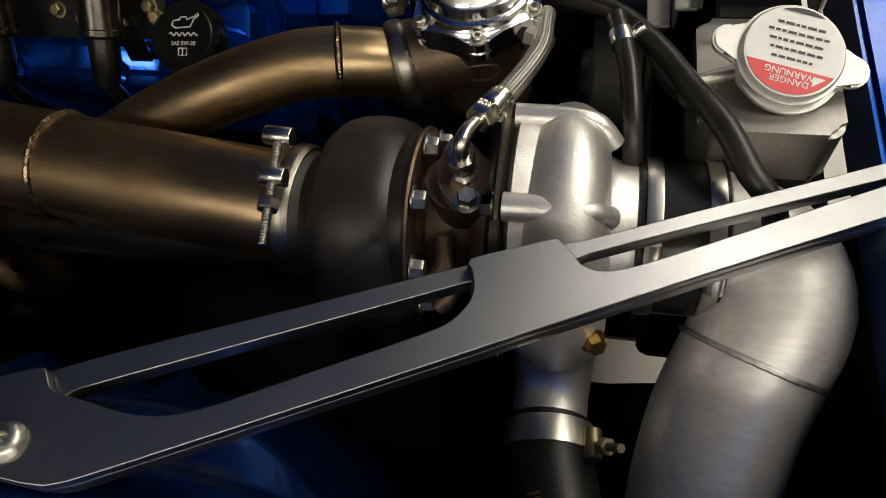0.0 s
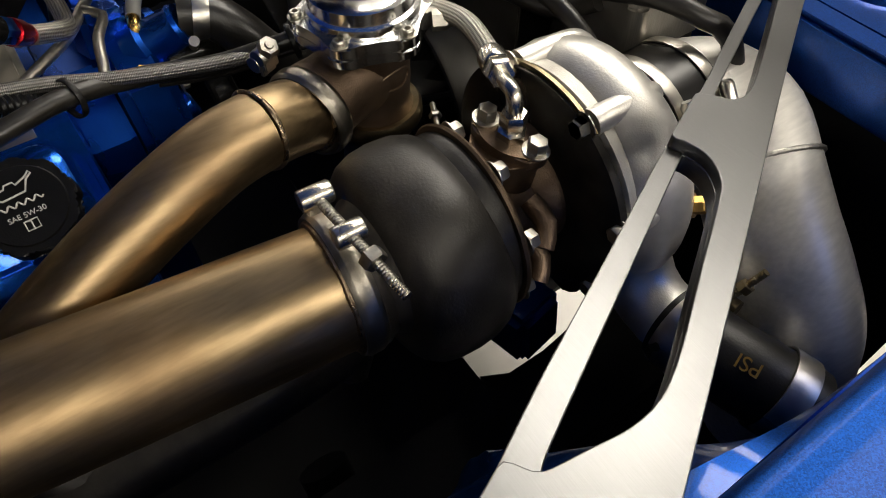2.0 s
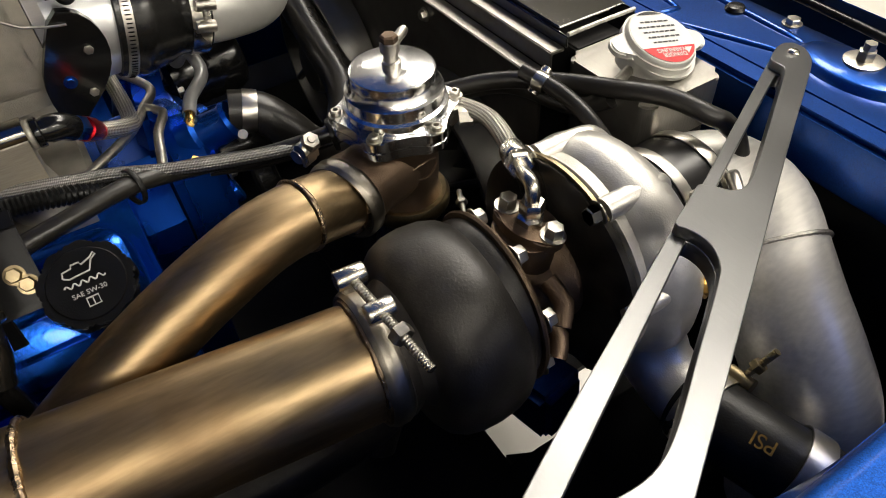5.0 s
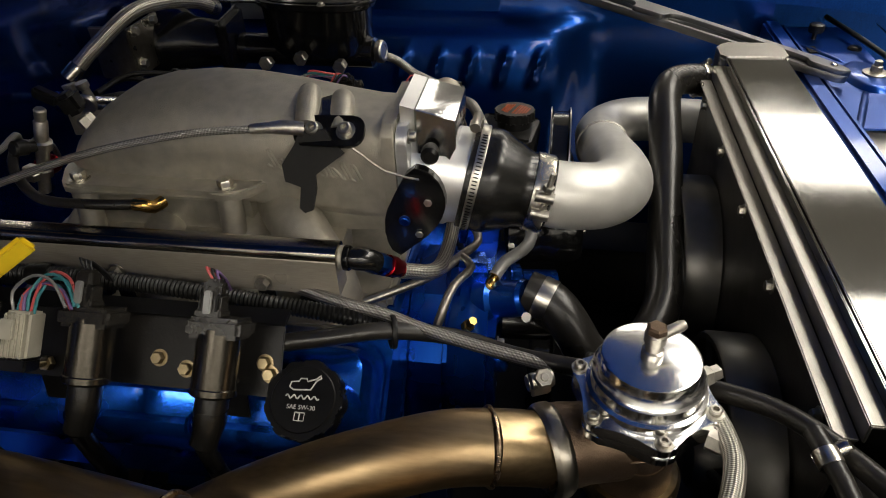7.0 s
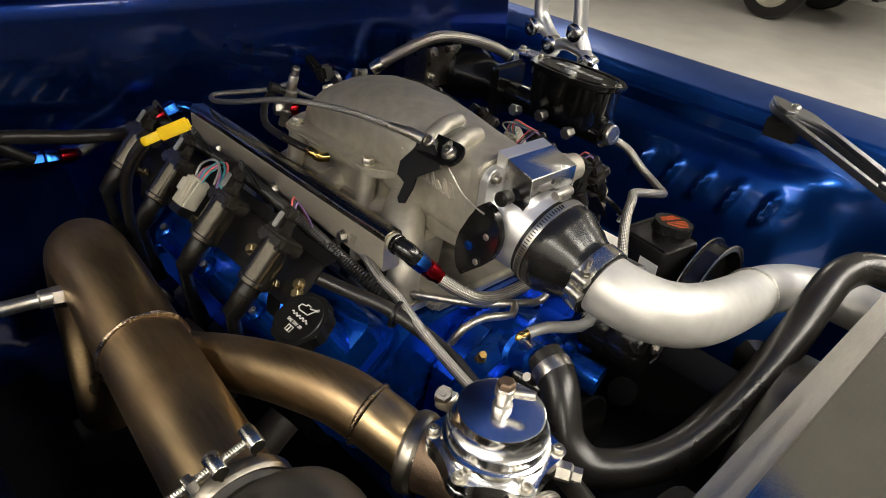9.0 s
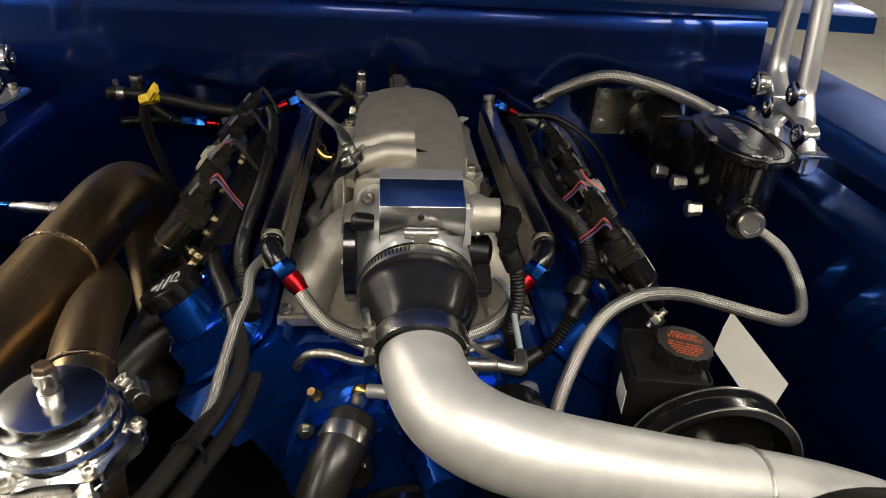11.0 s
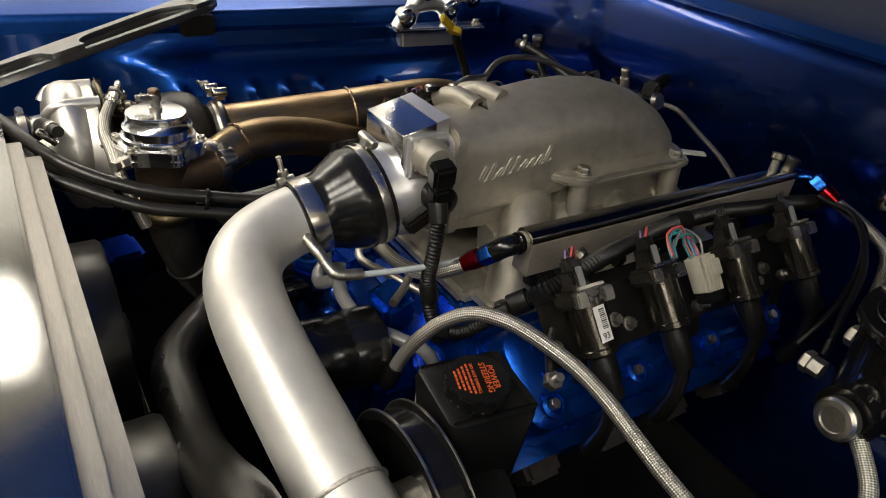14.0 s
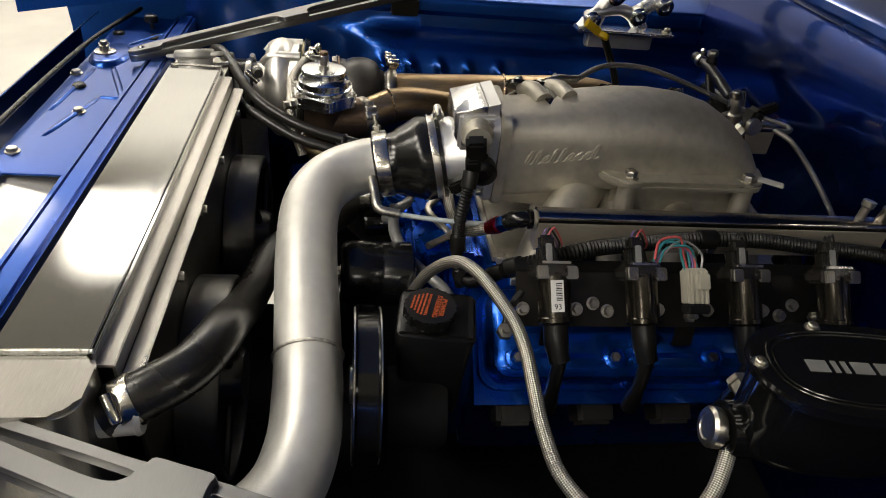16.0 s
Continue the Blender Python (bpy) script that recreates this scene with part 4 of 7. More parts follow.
# ---- intake manifold and throttle body ----
def intake():
    t = thing("intake_manifold", (0, 0.15, 0.88), "sand-cast aluminium intake manifold with a rounded plenum", "intake manifold")

    def ring(y, hw, zb, zt, e, n=40):
        out = []
        zc, hz, top = (zb + zt) / 2, (zt - zb) / 2, e
        for k in range(n):
            a = 2 * math.pi * k / n
            c, q = math.cos(a), math.sin(a)
            e = top if q >= 0 else 9
            out.append((0.002 + math.copysign(abs(c) ** (2 / e), c) * hw, y, zc + math.copysign(abs(q) ** (2 / e), q) * hz))
        return out

    sections = ((-0.034, 0.058, 0.955, 1.073, 4), (-0.01, 0.059, 0.958, 1.074, 3.8), (0.03, 0.063, 0.965, 1.081, 3.2), (0.08, 0.068, 0.972, 1.091, 2.8), (0.13, 0.071, 0.978, 1.098, 2.6),
                (0.18, 0.072, 0.98, 1.100, 2.5), (0.23, 0.072, 0.98, 1.095, 2.5), (0.27, 0.070, 0.98, 1.084, 2.5), (0.30, 0.067, 0.98, 1.067, 2.6), (0.325, 0.061, 0.98, 1.045, 2.6), (0.342, 0.05, 0.98, 1.022, 2.6), (0.35, 0.034, 0.982, 1.006, 2.4))
    plenum = loft([ring(*row) for row in sections])

    def flank(y, z):
        """Half the plenum's width at a place along it and a height."""
        for a, b in zip(sections, sections[1:]):
            if y <= b[0]:
                break
        u = max(0.0, (y - a[0]) / (b[0] - a[0]))
        hw, zb, zt, e = (p + (q - p) * u for p, q in zip(a[1:], b[1:]))
        h = min(1.0, abs(z - (zb + zt) / 2) / ((zt - zb) / 2))
        return hw * (1 - h ** e) ** (1 / e)

    part("plenum", plenum, CAST, t, sharp=34)
    part("flange", prism(rounded(0.128, 0.132, 0.014), 0.013, Matrix(((1, 0, 0, 0.002), (0, 0, -1, -0.03), (0, 1, 0, 1.012), (0, 0, 0, 1))), bevel=0.0015), CAST, t, "square front flange")
    for s in (-1, 1):
        edge = [(0.05, 0.09), (0.070, 0.10), (0.084, 0.112), (0.096, 0.124), (0.099, 0.137), (0.097, 0.152), (0.093, 0.165), (0.093, 0.285), (0.099, 0.298), (0.101, 0.31), (0.098, 0.322), (0.086, 0.332), (0.06, 0.345), (0.04, 0.35), (0.04, 0.09)]
        edge = [(s * x + 0.002, y) for x, y in edge]
        part("shelf", prism(edge if s > 0 else edge[::-1], 0.012, Matrix.Translation((0, 0, 1.0)), bevel=0.003), CAST, t, "bolted shelf along the plenum")
        for y in (0.139, 0.31):
            c = (s * 0.083 + 0.001, y, 1.012)
            part("pillar", tube([(c[0], c[1], 1.004), (c[0] + s * 0.004, c[1], 0.96), (c[0] + s * 0.02, c[1], 0.90)], 0.0135, 16), CAST, t)
            part("shelf_bolt", bolt(c, (0, 0, 1), 0.015, 0.009), STEEL, t)
        for k in range(4):
            y = 0.03 + 0.098 * k
            if k == 0:
                way = [(s * 0.03, 0.100, 0.962), (s * 0.058, 0.082, 0.962), (s * 0.086, 0.056, 0.950), (s * 0.110, 0.028, 0.918), (s * 0.126, 0.012, 0.875)]
            else:
                way = [(s * 0.05, y + 0.01, 0.935), (s * 0.078, y + 0.006, 0.932), (s * 0.100, y, 0.915), (s * 0.118, y, 0.895), (s * 0.126, y, 0.875)]
            part("runner", tube(way, (lambda u: 0.032 - 0.005 * u) if k == 0 else (lambda u: 0.029 - 0.004 * u), 22), CAST, t)
        wall = loft([[(s * x, y, z) for x, z in ((0.03, 1.002), (0.066, 1.002), (0.064, 0.975), (0.070, 0.925), (0.04, 0.925))] for y in (0.125, 0.325)])
        part("plenum_wall", wall, CAST, t, "cast wall under the shelf")
        gusset = loft([[(s * x, y, z) for x in (0.040, 0.055)] + [(s * x, y, w) for x in (0.055, 0.040)] for y, z, w in ((-0.034, 0.985, 0.950), (0.03, 0.985, 0.945), (0.10, 0.985, 0.972))])
        part("gusset", gusset, CAST, t, "flat cast web below the plenum")
        web = loft([[(s * x, y, z) for x, z in ((0.04, 0.95), (0.075, 0.945), (0.095, 0.92), (0.105, 0.885), (0.05, 0.885))] for y in (0.02, 0.36)])
        part("runner_web", web, CAST, t)
        rail = prism([(s * x, y) for x, y in ((0.095, -0.02), (0.155, -0.02), (0.155, 0.40), (0.095, 0.40))][::s], 0.016, Matrix.Translation((0, 0, 0.873)), bevel=0.003)
        part("port_flange", rail, CAST, t)
        for k in range(5):
            part("flange_bolt", bolt((s * 0.145, -0.01 + 0.098 * k, 0.89), (s * 0.3, 0, 1), 0.012, 0.008), STEEL, t)
        # raised maker's script, drawn as plain strokes that lie on the plenum's flank
        script = bmesh.new()
        for k in range(9):
            y = 0.0 + k * 0.0108
            tall = 0.019 if k in (0, 1, 3, 4, 8) else 0.011
            pts = [(y - 0.004, 0.002), (y + 0.003, tall), (y + 0.005, tall * 0.85), (y + 0.0, 0.001), (y + 0.004, 0.0), (y + 0.007, 0.003)]
            tube([(0.002 + s * flank(u, 1.012 + v + 0.0022 * k), u, 1.012 + v + 0.0022 * k) for u, v in pts], 0.0017, 8, 0.003, bm=script)
        part("raised_script", script, CAST, t, "raised cast script")
    for k in (0, 1):
        y = 0.012 + 0.036 * k
        part("boss", tube([(-0.062, y - 0.002, 1.07 + 0.004 * k), (-0.03, y + 0.004, 1.082 + 0.004 * k), (0.0, y + 0.012, 1.078 + 0.006 * k)], 0.0125, 18), CAST, t, "round cast boss")
    part("vacuum_elbow", tube([(-0.10, 0.205, 1.0), (-0.112, 0.21, 1.0), (-0.118, 0.216, 1.006), (-0.118, 0.226, 1.006)], 0.007, 10), BRASS, t, "brass vacuum elbow")
    part("rear_strip", block(0.014, 0.034, 0.003, Matrix.Translation((0.090, 0.342, 1.0135)) @ pose(0, 0, 0, 0, 0, -35), 0.001), PALE_INK, t, "pale strip at the rear")


intake()


def throttle_body():
    t = thing("throttle_unit", (0.002, -0.08, 0.93), "machined aluminium throttle body with a square top block", "throttle body")
    bore = frame_to((0.003, -0.044, 0.995), (0, -1, -0.08))
    part("barrel", lathe([(0.058, 0), (0.058, 0.045), (0.055, 0.05), (0.0535, 0.085), (0.0535, 0.10)], bore, 48), MILLED, t)
    part("mounting_flange", prism(rounded(0.122, 0.124, 0.016), 0.012, Matrix(((1, 0, 0, 0.002), (0, 0, -1, -0.044), (0, 1, 0, 1.010), (0, 0, 0, 1))), bevel=0.0015), MILLED, t)
    side = [(-0.062, 1.02), (-0.062, 1.0865), (-0.1035, 1.0755), (-0.1035, 1.044), (-0.092, 1.02)]
    top = loft([[(x, y, z) for y, z in side] for x in (-0.036, 0.048)])
    bmesh.ops.bevel(top, geom=[e for e in top.edges], offset=0.0007, segments=1, affect="EDGES")
    part("top_block", top, TOP_BLOCK, t, "polished square top block")
    back = loft([[(x, y, z) for y, z in ((-0.046, 1.02), (-0.046, 1.0905), (-0.0612, 1.0865), (-0.0612, 1.02))] for x in (-0.036, 0.048)])
    part("top_rear", back, MILLED, t, "satin rear step of the top block")
    part("gauge_hole", lathe([(0.0034, 0), (0.0034, 0.0006), (0.0002, 0.0006)], frame_to((0.004, -0.1036, 1.064), (0, -1, 0)), 16), INK, t)
    part("side_pad", block(0.012, 0.05, 0.05, Matrix.Translation((0.05, -0.073, 1.05)), 0.004), MILLED, t)
    sensor = frame_to((0.056, -0.074, 1.053), (1, -0.1, 0.05))
    part("position_sensor", lathe([(0.021, 0), (0.021, 0.012), (0.018, 0.016), (0.0175, 0.03)], sensor, 28), CAST, t, "grey round position sensor")
    for a in (40, 220):
        part("sensor_screw", bolt(sensor @ Vector((0.02 * math.cos(radians(a)), 0.02 * math.sin(radians(a)), 0.006)), (1, -0.1, 0.05), 0.007, 0.004), STEEL, t)
    plug = block(0.022, 0.026, 0.030, Matrix.Translation((0.094, -0.080, 1.048)) @ pose(0, 0, 0, 8, 15, -6), 0.004)
    block(0.018, 0.02, 0.018, Matrix.Translation((0.096, -0.082, 1.028)) @ pose(0, 0, 0, 8, 15, -6), 0.003, plug)
    part("sensor_plug", plug, PLASTIC, t, "black wiring plug")
    idle = frame_to((0.056, -0.062, 1.005), (1, -0.05, -0.1))
    part("idle_valve", lathe([(0.019, 0), (0.019, 0.022), (0.015, 0.026), (0.008, 0.028), (0.006, 0.024), (0.0002, 0.024)], idle, 24), PLASTIC, t, "black round idle valve")
    plug = block(0.018, 0.034, 0.018, Matrix.Translation((0.072, -0.09, 0.985)) @ pose(0, 0, 0, 30, 0, 0), 0.003)
    part("idle_plug", plug, PLASTIC, t)
    part("vacuum_cap", lathe([(0.008, 0), (0.0095, 0.006), (0.0095, 0.018), (0.006, 0.022)], frame_to((-0.042, -0.078, 1.045), (-1, -0.1, 0.1)), 16), RUBBER, t, "black rubber vacuum cap")
    for x, z in ((0.052, 1.062), (0.052, 0.962), (-0.048, 1.062), (-0.048, 0.962)):
        part("flange_bolt", bolt((x, -0.0565, z), (0, -1, 0), 0.010, 0.008, sunk=True), STEEL, t)
    # throttle wheel and cable stop on the other side
    rim = [(-0.0655, 1.0384), (-0.0750, 1.0365), (-0.0827, 1.0319), (-0.0900, 1.0230), (-0.0940, 1.0135), (-0.0962, 1.0030), (-0.0957, 0.9918), (-0.0920, 0.9790), (-0.0861, 0.9683), (-0.0760, 0.9560), (-0.0646, 0.9458), (-0.0437, 0.9263), (-0.0343, 0.9328), (-0.0300, 0.9440), (-0.0285, 0.9579), (-0.0290, 0.9720), (-0.0324, 0.9853), (-0.0447, 1.0105), (-0.0553, 1.0295)]
    part("wheel_plate", prism(rim, 0.012, Matrix(((0, 0, 1, -0.072), (1, 0, 0, 0), (0, 1, 0, 0), (0, 0, 0, 1))), bevel=0.0012), GLOSS_BLACK, t, "black throttle wheel")
    for y, z in ((-0.078, 0.999), (-0.0669, 0.9583)):
        part("wheel_screw", bolt((-0.072, y, z), (-1, 0, 0), 0.008, 0.003, washer=False), STEEL, t)
    part("wheel_hub", bolt((-0.072, -0.0515, 0.974), (-1, 0, 0), 0.008, 0.003), BLUE_ANO, t)


throttle_body()


def cable_bracket():
    t = thing("cable_bracket", (-0.07, 0.02, 1.03), "black slotted throttle cable bracket bolted to the plenum", "bracket")
    y = Vector((0, 1, 0))
    z = Vector((-0.6, 0.05, 0.8)).normalized()
    x = y.cross(z).normalized()
    y = z.cross(x)
    m = Matrix.Translation((-0.066, 0.020, 1.072)) @ Matrix((x, y, z)).transposed().to_4x4()
    part("plate", prism(rounded(0.034, 0.074, 0.013), 0.005, m, bevel=0.001), GLOSS_BLACK, t)
    part("leg", loft([[m @ Vector(v) for v in row] for row in (((0.012, 0.0, 0), (0.012, 0.034, 0), (0.012, 0.034, 0.004), (0.012, 0.0, 0.004)), ((0.045, 0.004, -0.02), (0.045, 0.034, -0.02), (0.045, 0.034, -0.016), (0.045, 0.004, -0.016)), ((0.075, 0.012, -0.05), (0.075, 0.026, -0.05), (0.075, 0.026, -0.046), (0.075, 0.012, -0.046)))]), GLOSS_BLACK, t)
    fork = prism([(0.0686, -0.0146), (0.054, 0.004), (0.050, 0.017), (0.022, 0.019), (0.0081, 0.002), (0.0024, -0.0024), (0.033, -0.0229), (0.0313, -0.0368), (0.0352, -0.0568), (0.0444, -0.0602), (0.0504, -0.0557), (0.0478, -0.0348), (0.0651, -0.0311)], 0.003,
                 Matrix(((0, 0.42, 1, -0.082), (1, 0, 0, 0), (0, 1, 0, 1.06), (0, 0, 0, 1))), bevel=0.0006)
    part("fork", fork, PLASTIC, t, "forked lower plate")
    for v in (-0.018, 0.016):
        part("bracket_bolt", bolt(m @ Vector((0, v, 0.004)), z, 0.013, 0.009, sunk=True), STEEL, t)
    part("cable_end", tube([(-0.072, 0.045, 1.078), (-0.078, 0.065, 1.082), (-0.085, 0.095, 1.082)], lambda u: 0.0075 if u < 0.55 else 0.0055, 10), STEEL, t, "steel cable ferrule")
    part("inner_cable", tube([(-0.072, 0.045, 1.078), (-0.074, 0.0, 1.062), (-0.074, -0.035, 1.035), (-0.074, -0.07, 1.027)], 0.0012, 6), STEEL, t)


cable_bracket()


# ---- charge pipe and coupler ----
def coupler():
    t = thing("silicone_coupler", (0.003, -0.155, 0.93), "black silicone reducer coupler between throttle body and pipe", "hose coupler")
    a = frame_to((0.003, -0.108, 0.990), (0, -1, -0.22))
    prof = [(0.0575, 0), (0.059, 0.001), (0.059, 0.022), (0.0598, 0.025), (0.0595, 0.031), (0.0575, 0.037), (0.0525, 0.047), (0.0500, 0.055), (0.0455, 0.063), (0.0435, 0.069), (0.043, 0.096), (0.041, 0.097)]
    part("sleeve", lathe(prof, a, 48), SILICONE, t)
    b1 = band(a @ Vector((0, 0, 0.011)), (0, -1, -0.22), 0.0592, 0.010)
    clamp = part("worm_clamp", b1, STAINLESS, t, "perforated stainless clamp band")
    for k in range(48):
        w = radians(100 + 3.8 * k)
        c = a @ Vector((0.0610 * math.cos(w), 0.0610 * math.sin(w), 0.011))
        part("slot", block(0.0006, 0.0013, 0.0055, frame_to(c, (0, -1, -0.22)) @ pose(0, 0, 0, 0, 0, math.degrees(w) + 12)), DARK, clamp)
    part("clamp_screw", add(block(0.02, 0.014, 0.012, Matrix.Translation((0.004, -0.121, 1.053)) @ pose(0, 0, 0, -12), 0.003), lathe([(0.0055, 0), (0.0055, 0.03), (0.004, 0.032)], frame_to((-0.012, -0.121, 1.056), (1, 0, 0)), 14)), STAINLESS, t)
    end = part("bolt_clamp", band(a @ Vector((0, 0, 0.084)), (0, -1, -0.22), 0.0434, 0.019, 0.0016), STAINLESS, t, "stainless T-bolt clamp band")
    part("clamp_stud", stud((-0.040, -0.195, 0.975), (-0.047, -0.206, 1.026), 0.0032, ((0.55, 0.0065),)), STEEL, end)
    part("trunnion", add(lathe([(0.0065, -0.01), (0.0065, 0.01)], frame_to((-0.0445, -0.198, 0.995), (0, -1, -0.2)), 14), lathe([(0.0065, -0.01), (0.0065, 0.01)], frame_to((-0.0425, -0.193, 0.972), (0, -1, -0.2)), 14)), STEEL, end)


coupler()


def charge_pipe():
    t = thing("charge_pipe", (0.2, -0.28, 0.85), "satin aluminium charge pipe bending round to the radiator", "pipe")
    r = 0.0385
    path = [(0.003, -0.165, 0.979), (0.003, -0.195, 0.973), (0.006, -0.222, 0.968), (0.022, -0.258, 0.960), (0.055, -0.282, 0.951), (0.10, -0.291, 0.939), (0.17, -0.290, 0.918), (0.24, -0.285, 0.896), (0.297, -0.281, 0.880)]
    part("tube", tube(path, r, 36, 0.008), PIPE, t)
    rear = [(0.297, -0.281, 0.880), (0.34, -0.279, 0.868), (0.395, -0.281, 0.853), (0.445, -0.296, 0.843), (0.482, -0.33, 0.838), (0.497, -0.38, 0.835), (0.498, -0.47, 0.832), (0.498, -0.62, 0.825)]
    part("tube", tube(rear, r, 36, 0.008), PIPE, t)
    d = (Vector(rear[1]) - Vector(path[-2])).normalized()
    m = frame_to(path[-1], d)
    bead = [m @ Vector(((r + 0.0005) * math.cos(2 * math.pi * k / 120), (r + 0.0005) * math.sin(2 * math.pi * k / 120), 0)) for k in range(121)]
    part("weld_bead", tube(bead, lambda u: 0.0022 + 0.00025 * math.sin(u * 2 * math.pi * 70), 8, smooth=False, caps=False), WELD, t, "rippled weld bead")
    # spigot, brass elbow and milky vacuum tube
    part("spigot", lathe([(0.009, -0.006), (0.0075, 0.0), (0.0065, 0.004), (0.0065, 0.03), (0.005, 0.032)], frame_to((0.040, -0.208, 0.969), (1, 0.08, -0.12)), 16), STEEL, t)
    part("spigot_elbow", tube([(0.071, -0.205, 0.965), (0.090, -0.203, 0.959), (0.098, -0.197, 0.955), (0.102, -0.172, 0.952)], 0.0062, 12, 0.004), STEEL, t, "plated hose elbow")


charge_pipe()
solid("vacuum_tube", tube([(0.102, -0.178, 0.952), (0.106, -0.13, 0.948), (0.110, -0.08, 0.946), (0.108, -0.035, 0.944), (0.102, -0.01, 0.938)], 0.0034, 10), CLEAR_TUBE, "milky plastic vacuum tube from the charge pipe", "tube")


# ---- turbocharger ----
TC = Vector((-0.45, 0, 0.888))


def turbocharger():
    t = thing("turbocharger", (-0.45, -0.29, 0.79), "turbocharger with a dark iron turbine housing and bright compressor cover", "turbocharger")
    # turbine volute: a tube wound round the shaft, swelling as it goes
    hot = bmesh.new()
    rings = []
    for k in range(49):
        a = radians(-70 + 330 * k / 48)
        r = 0.043 - 0.015 * k / 48
        big = 0.052
        ring = []
        for j in range(20):
            w = 2 * math.pi * j / 20
            c, q = math.cos(w), math.sin(w)
            rad = big + r * math.copysign(abs(c) ** 0.7, c)
            ring.append((TC.x + rad * math.cos(a), -0.222 + 0.040 * math.copysign(abs(q) ** 0.85, q), TC.z - 0.013 + rad * math.sin(a)))
        rings.append(ring)
    loft(rings, hot)
    part("turbine_housing", hot, IRON, t, "dark cast iron turbine housing", 60)
    ax = frame_to((TC.x, -0.17, TC.z), (0, -1, 0))
    part("turbine_outlet", lathe([(0.050, -0.012), (0.052, -0.004), (0.048, 0.004), (0.058, 0.02), (0.062, 0.045), (0.066, 0.075), (0.070, 0.084), (0.070, 0.092), (0.05, 0.094)], ax, 44), IRON, t)
    part("heat_flange", lathe([(0.05, 0.0925), (0.074, 0.0925), (0.075, 0.0945), (0.074, 0.0965), (0.05, 0.0965)], ax, 44), HEAT_CAST, t, "rust-brown flange ring")
    for k in range(8):
        a = radians(20 + 45 * k)
        c = Vector((TC.x + 0.066 * math.cos(a), -0.268, TC.z + 0.066 * math.sin(a)))
        part("turbine_bolt", bolt(c, (0, -1, 0), 0.013, 0.010), STEEL, t)
    # centre housing
    part("centre_housing", lathe([(0.045, 0.095), (0.038, 0.102), (0.036, 0.135), (0.046, 0.148), (0.046, 0.152)], ax, 32), HEAT_CAST, t, "brown cast centre housing")
    part("oil_drum", lathe([(0.024, 0), (0.026, 0.02), (0.024, 0.05), (0.027, 0.062), (0.027, 0.068)], frame_to((-0.449, -0.296, 0.876), (0, -0.05, 1)), 24), HEAT_CAST, t)
    m = Matrix.Translation((-0.449, -0.300, 0.942)) @ pose(0, 0, 0, 4, -6, 15)
    eye = []
    for k in range(40):
        a = 2 * math.pi * k / 40
        eye.append(((0.031 if abs(math.cos(a)) > 0.6 else 0.026) * math.cos(a), 0.019 * math.sin(a)))
    flange = part("oil_flange", prism(eye, 0.010, m, bevel=0.002), HEAT_CAST, t, "oval oil feed flange")
    for x in (-0.022, 0.022):
        part("flange_bolt", bolt(m @ Vector((x, 0, 0.010)), m.to_3x3() @ Vector((0, 0, 1)), 0.013, 0.010), STEEL, flange)
    part("oil_union", lathe([(0.011, 0.010), (0.011, 0.015), (0.008, 0.017), (0.008, 0.022)], m, 6), STAINLESS, t)
    for z in (-0.02, 0.02):
        part("side_pipe", tube([(-0.487, -0.290, 0.905 + z), (-0.505, -0.292, 0.895 + z), (-0.515, -0.282, 0.885 + z)], 0.008, 12), HEAT_CAST, t, "brown coolant union")
    # compressor
    part("back_plate", lathe([(0.045, 0.152), (0.088, 0.154), (0.096, 0.158), (0.096, 0.164), (0.09, 0.166)], ax, 56), BACK_PLATE, t, "dark grey compressor back plate")
    for k in range(6):
        a = radians(65.5 + 49 * k)
        c = Vector((TC.x + 0.0945 * math.cos(a), -0.3335, TC.z + 0.0945 * math.sin(a)))
        if k == 0:
            tab = [(TC.x + 0.099 * math.cos(radians(d)), TC.z + 0.099 * math.sin(radians(d))) for d in range(60, 122, 4)] + [(TC.x + 0.086 * math.cos(radians(d)), TC.z + 0.086 * math.sin(radians(d))) for d in range(120, 58, -4)]
            part("clamp_plate", prism(tab, 0.003, Matrix(((1, 0, 0, 0), (0, 0, -1, -0.330), (0, 1, 0, 0), (0, 0, 0, 1))), bevel=0.0006), GOLD_ZINC, t, "gold plated clamp plate")
        part("cover_bolt", bolt((c.x, -0.330, c.z), (0, 1, 0), 0.013, 0.009), STEEL, t)
    c = Vector((TC.x + 0.0945 * math.cos(radians(114.5)), -0.330, TC.z + 0.0945 * math.sin(radians(114.5))))
    part("cover_bolt", bolt(c, (0, 1, 0), 0.013, 0.009), STEEL, t)
    cover = bmesh.new()
    rings = []
    for k in range(57):
        a = radians(205 - 350 * k / 56)
        r = 0.037 - 0.017 * k / 56
        big = 0.073 - 0.010 * k / 56
        ring = []
        for j in range(20):
            w = 2 * math.pi * j / 20
            rad = big + r * math.cos(w)
            ring.append((TC.x + rad * math.cos(a), -0.374 + r * 0.98 * math.sin(w), TC.z + rad * math.sin(a)))
        rings.append(ring)
    loft(rings, cover)
    part("compressor_volute", cover, TURBO_CAST, t, "satin cast compressor cover", 60)
    part("compressor_face", lathe([(0.088, 0.166), (0.094, 0.17), (0.09, 0.19), (0.075, 0.222), (0.06, 0.232), (0.056, 0.24), (0.054, 0.262), (0.05, 0.262), (0.046, 0.23)], ax, 56), TURBO_CAST, t)
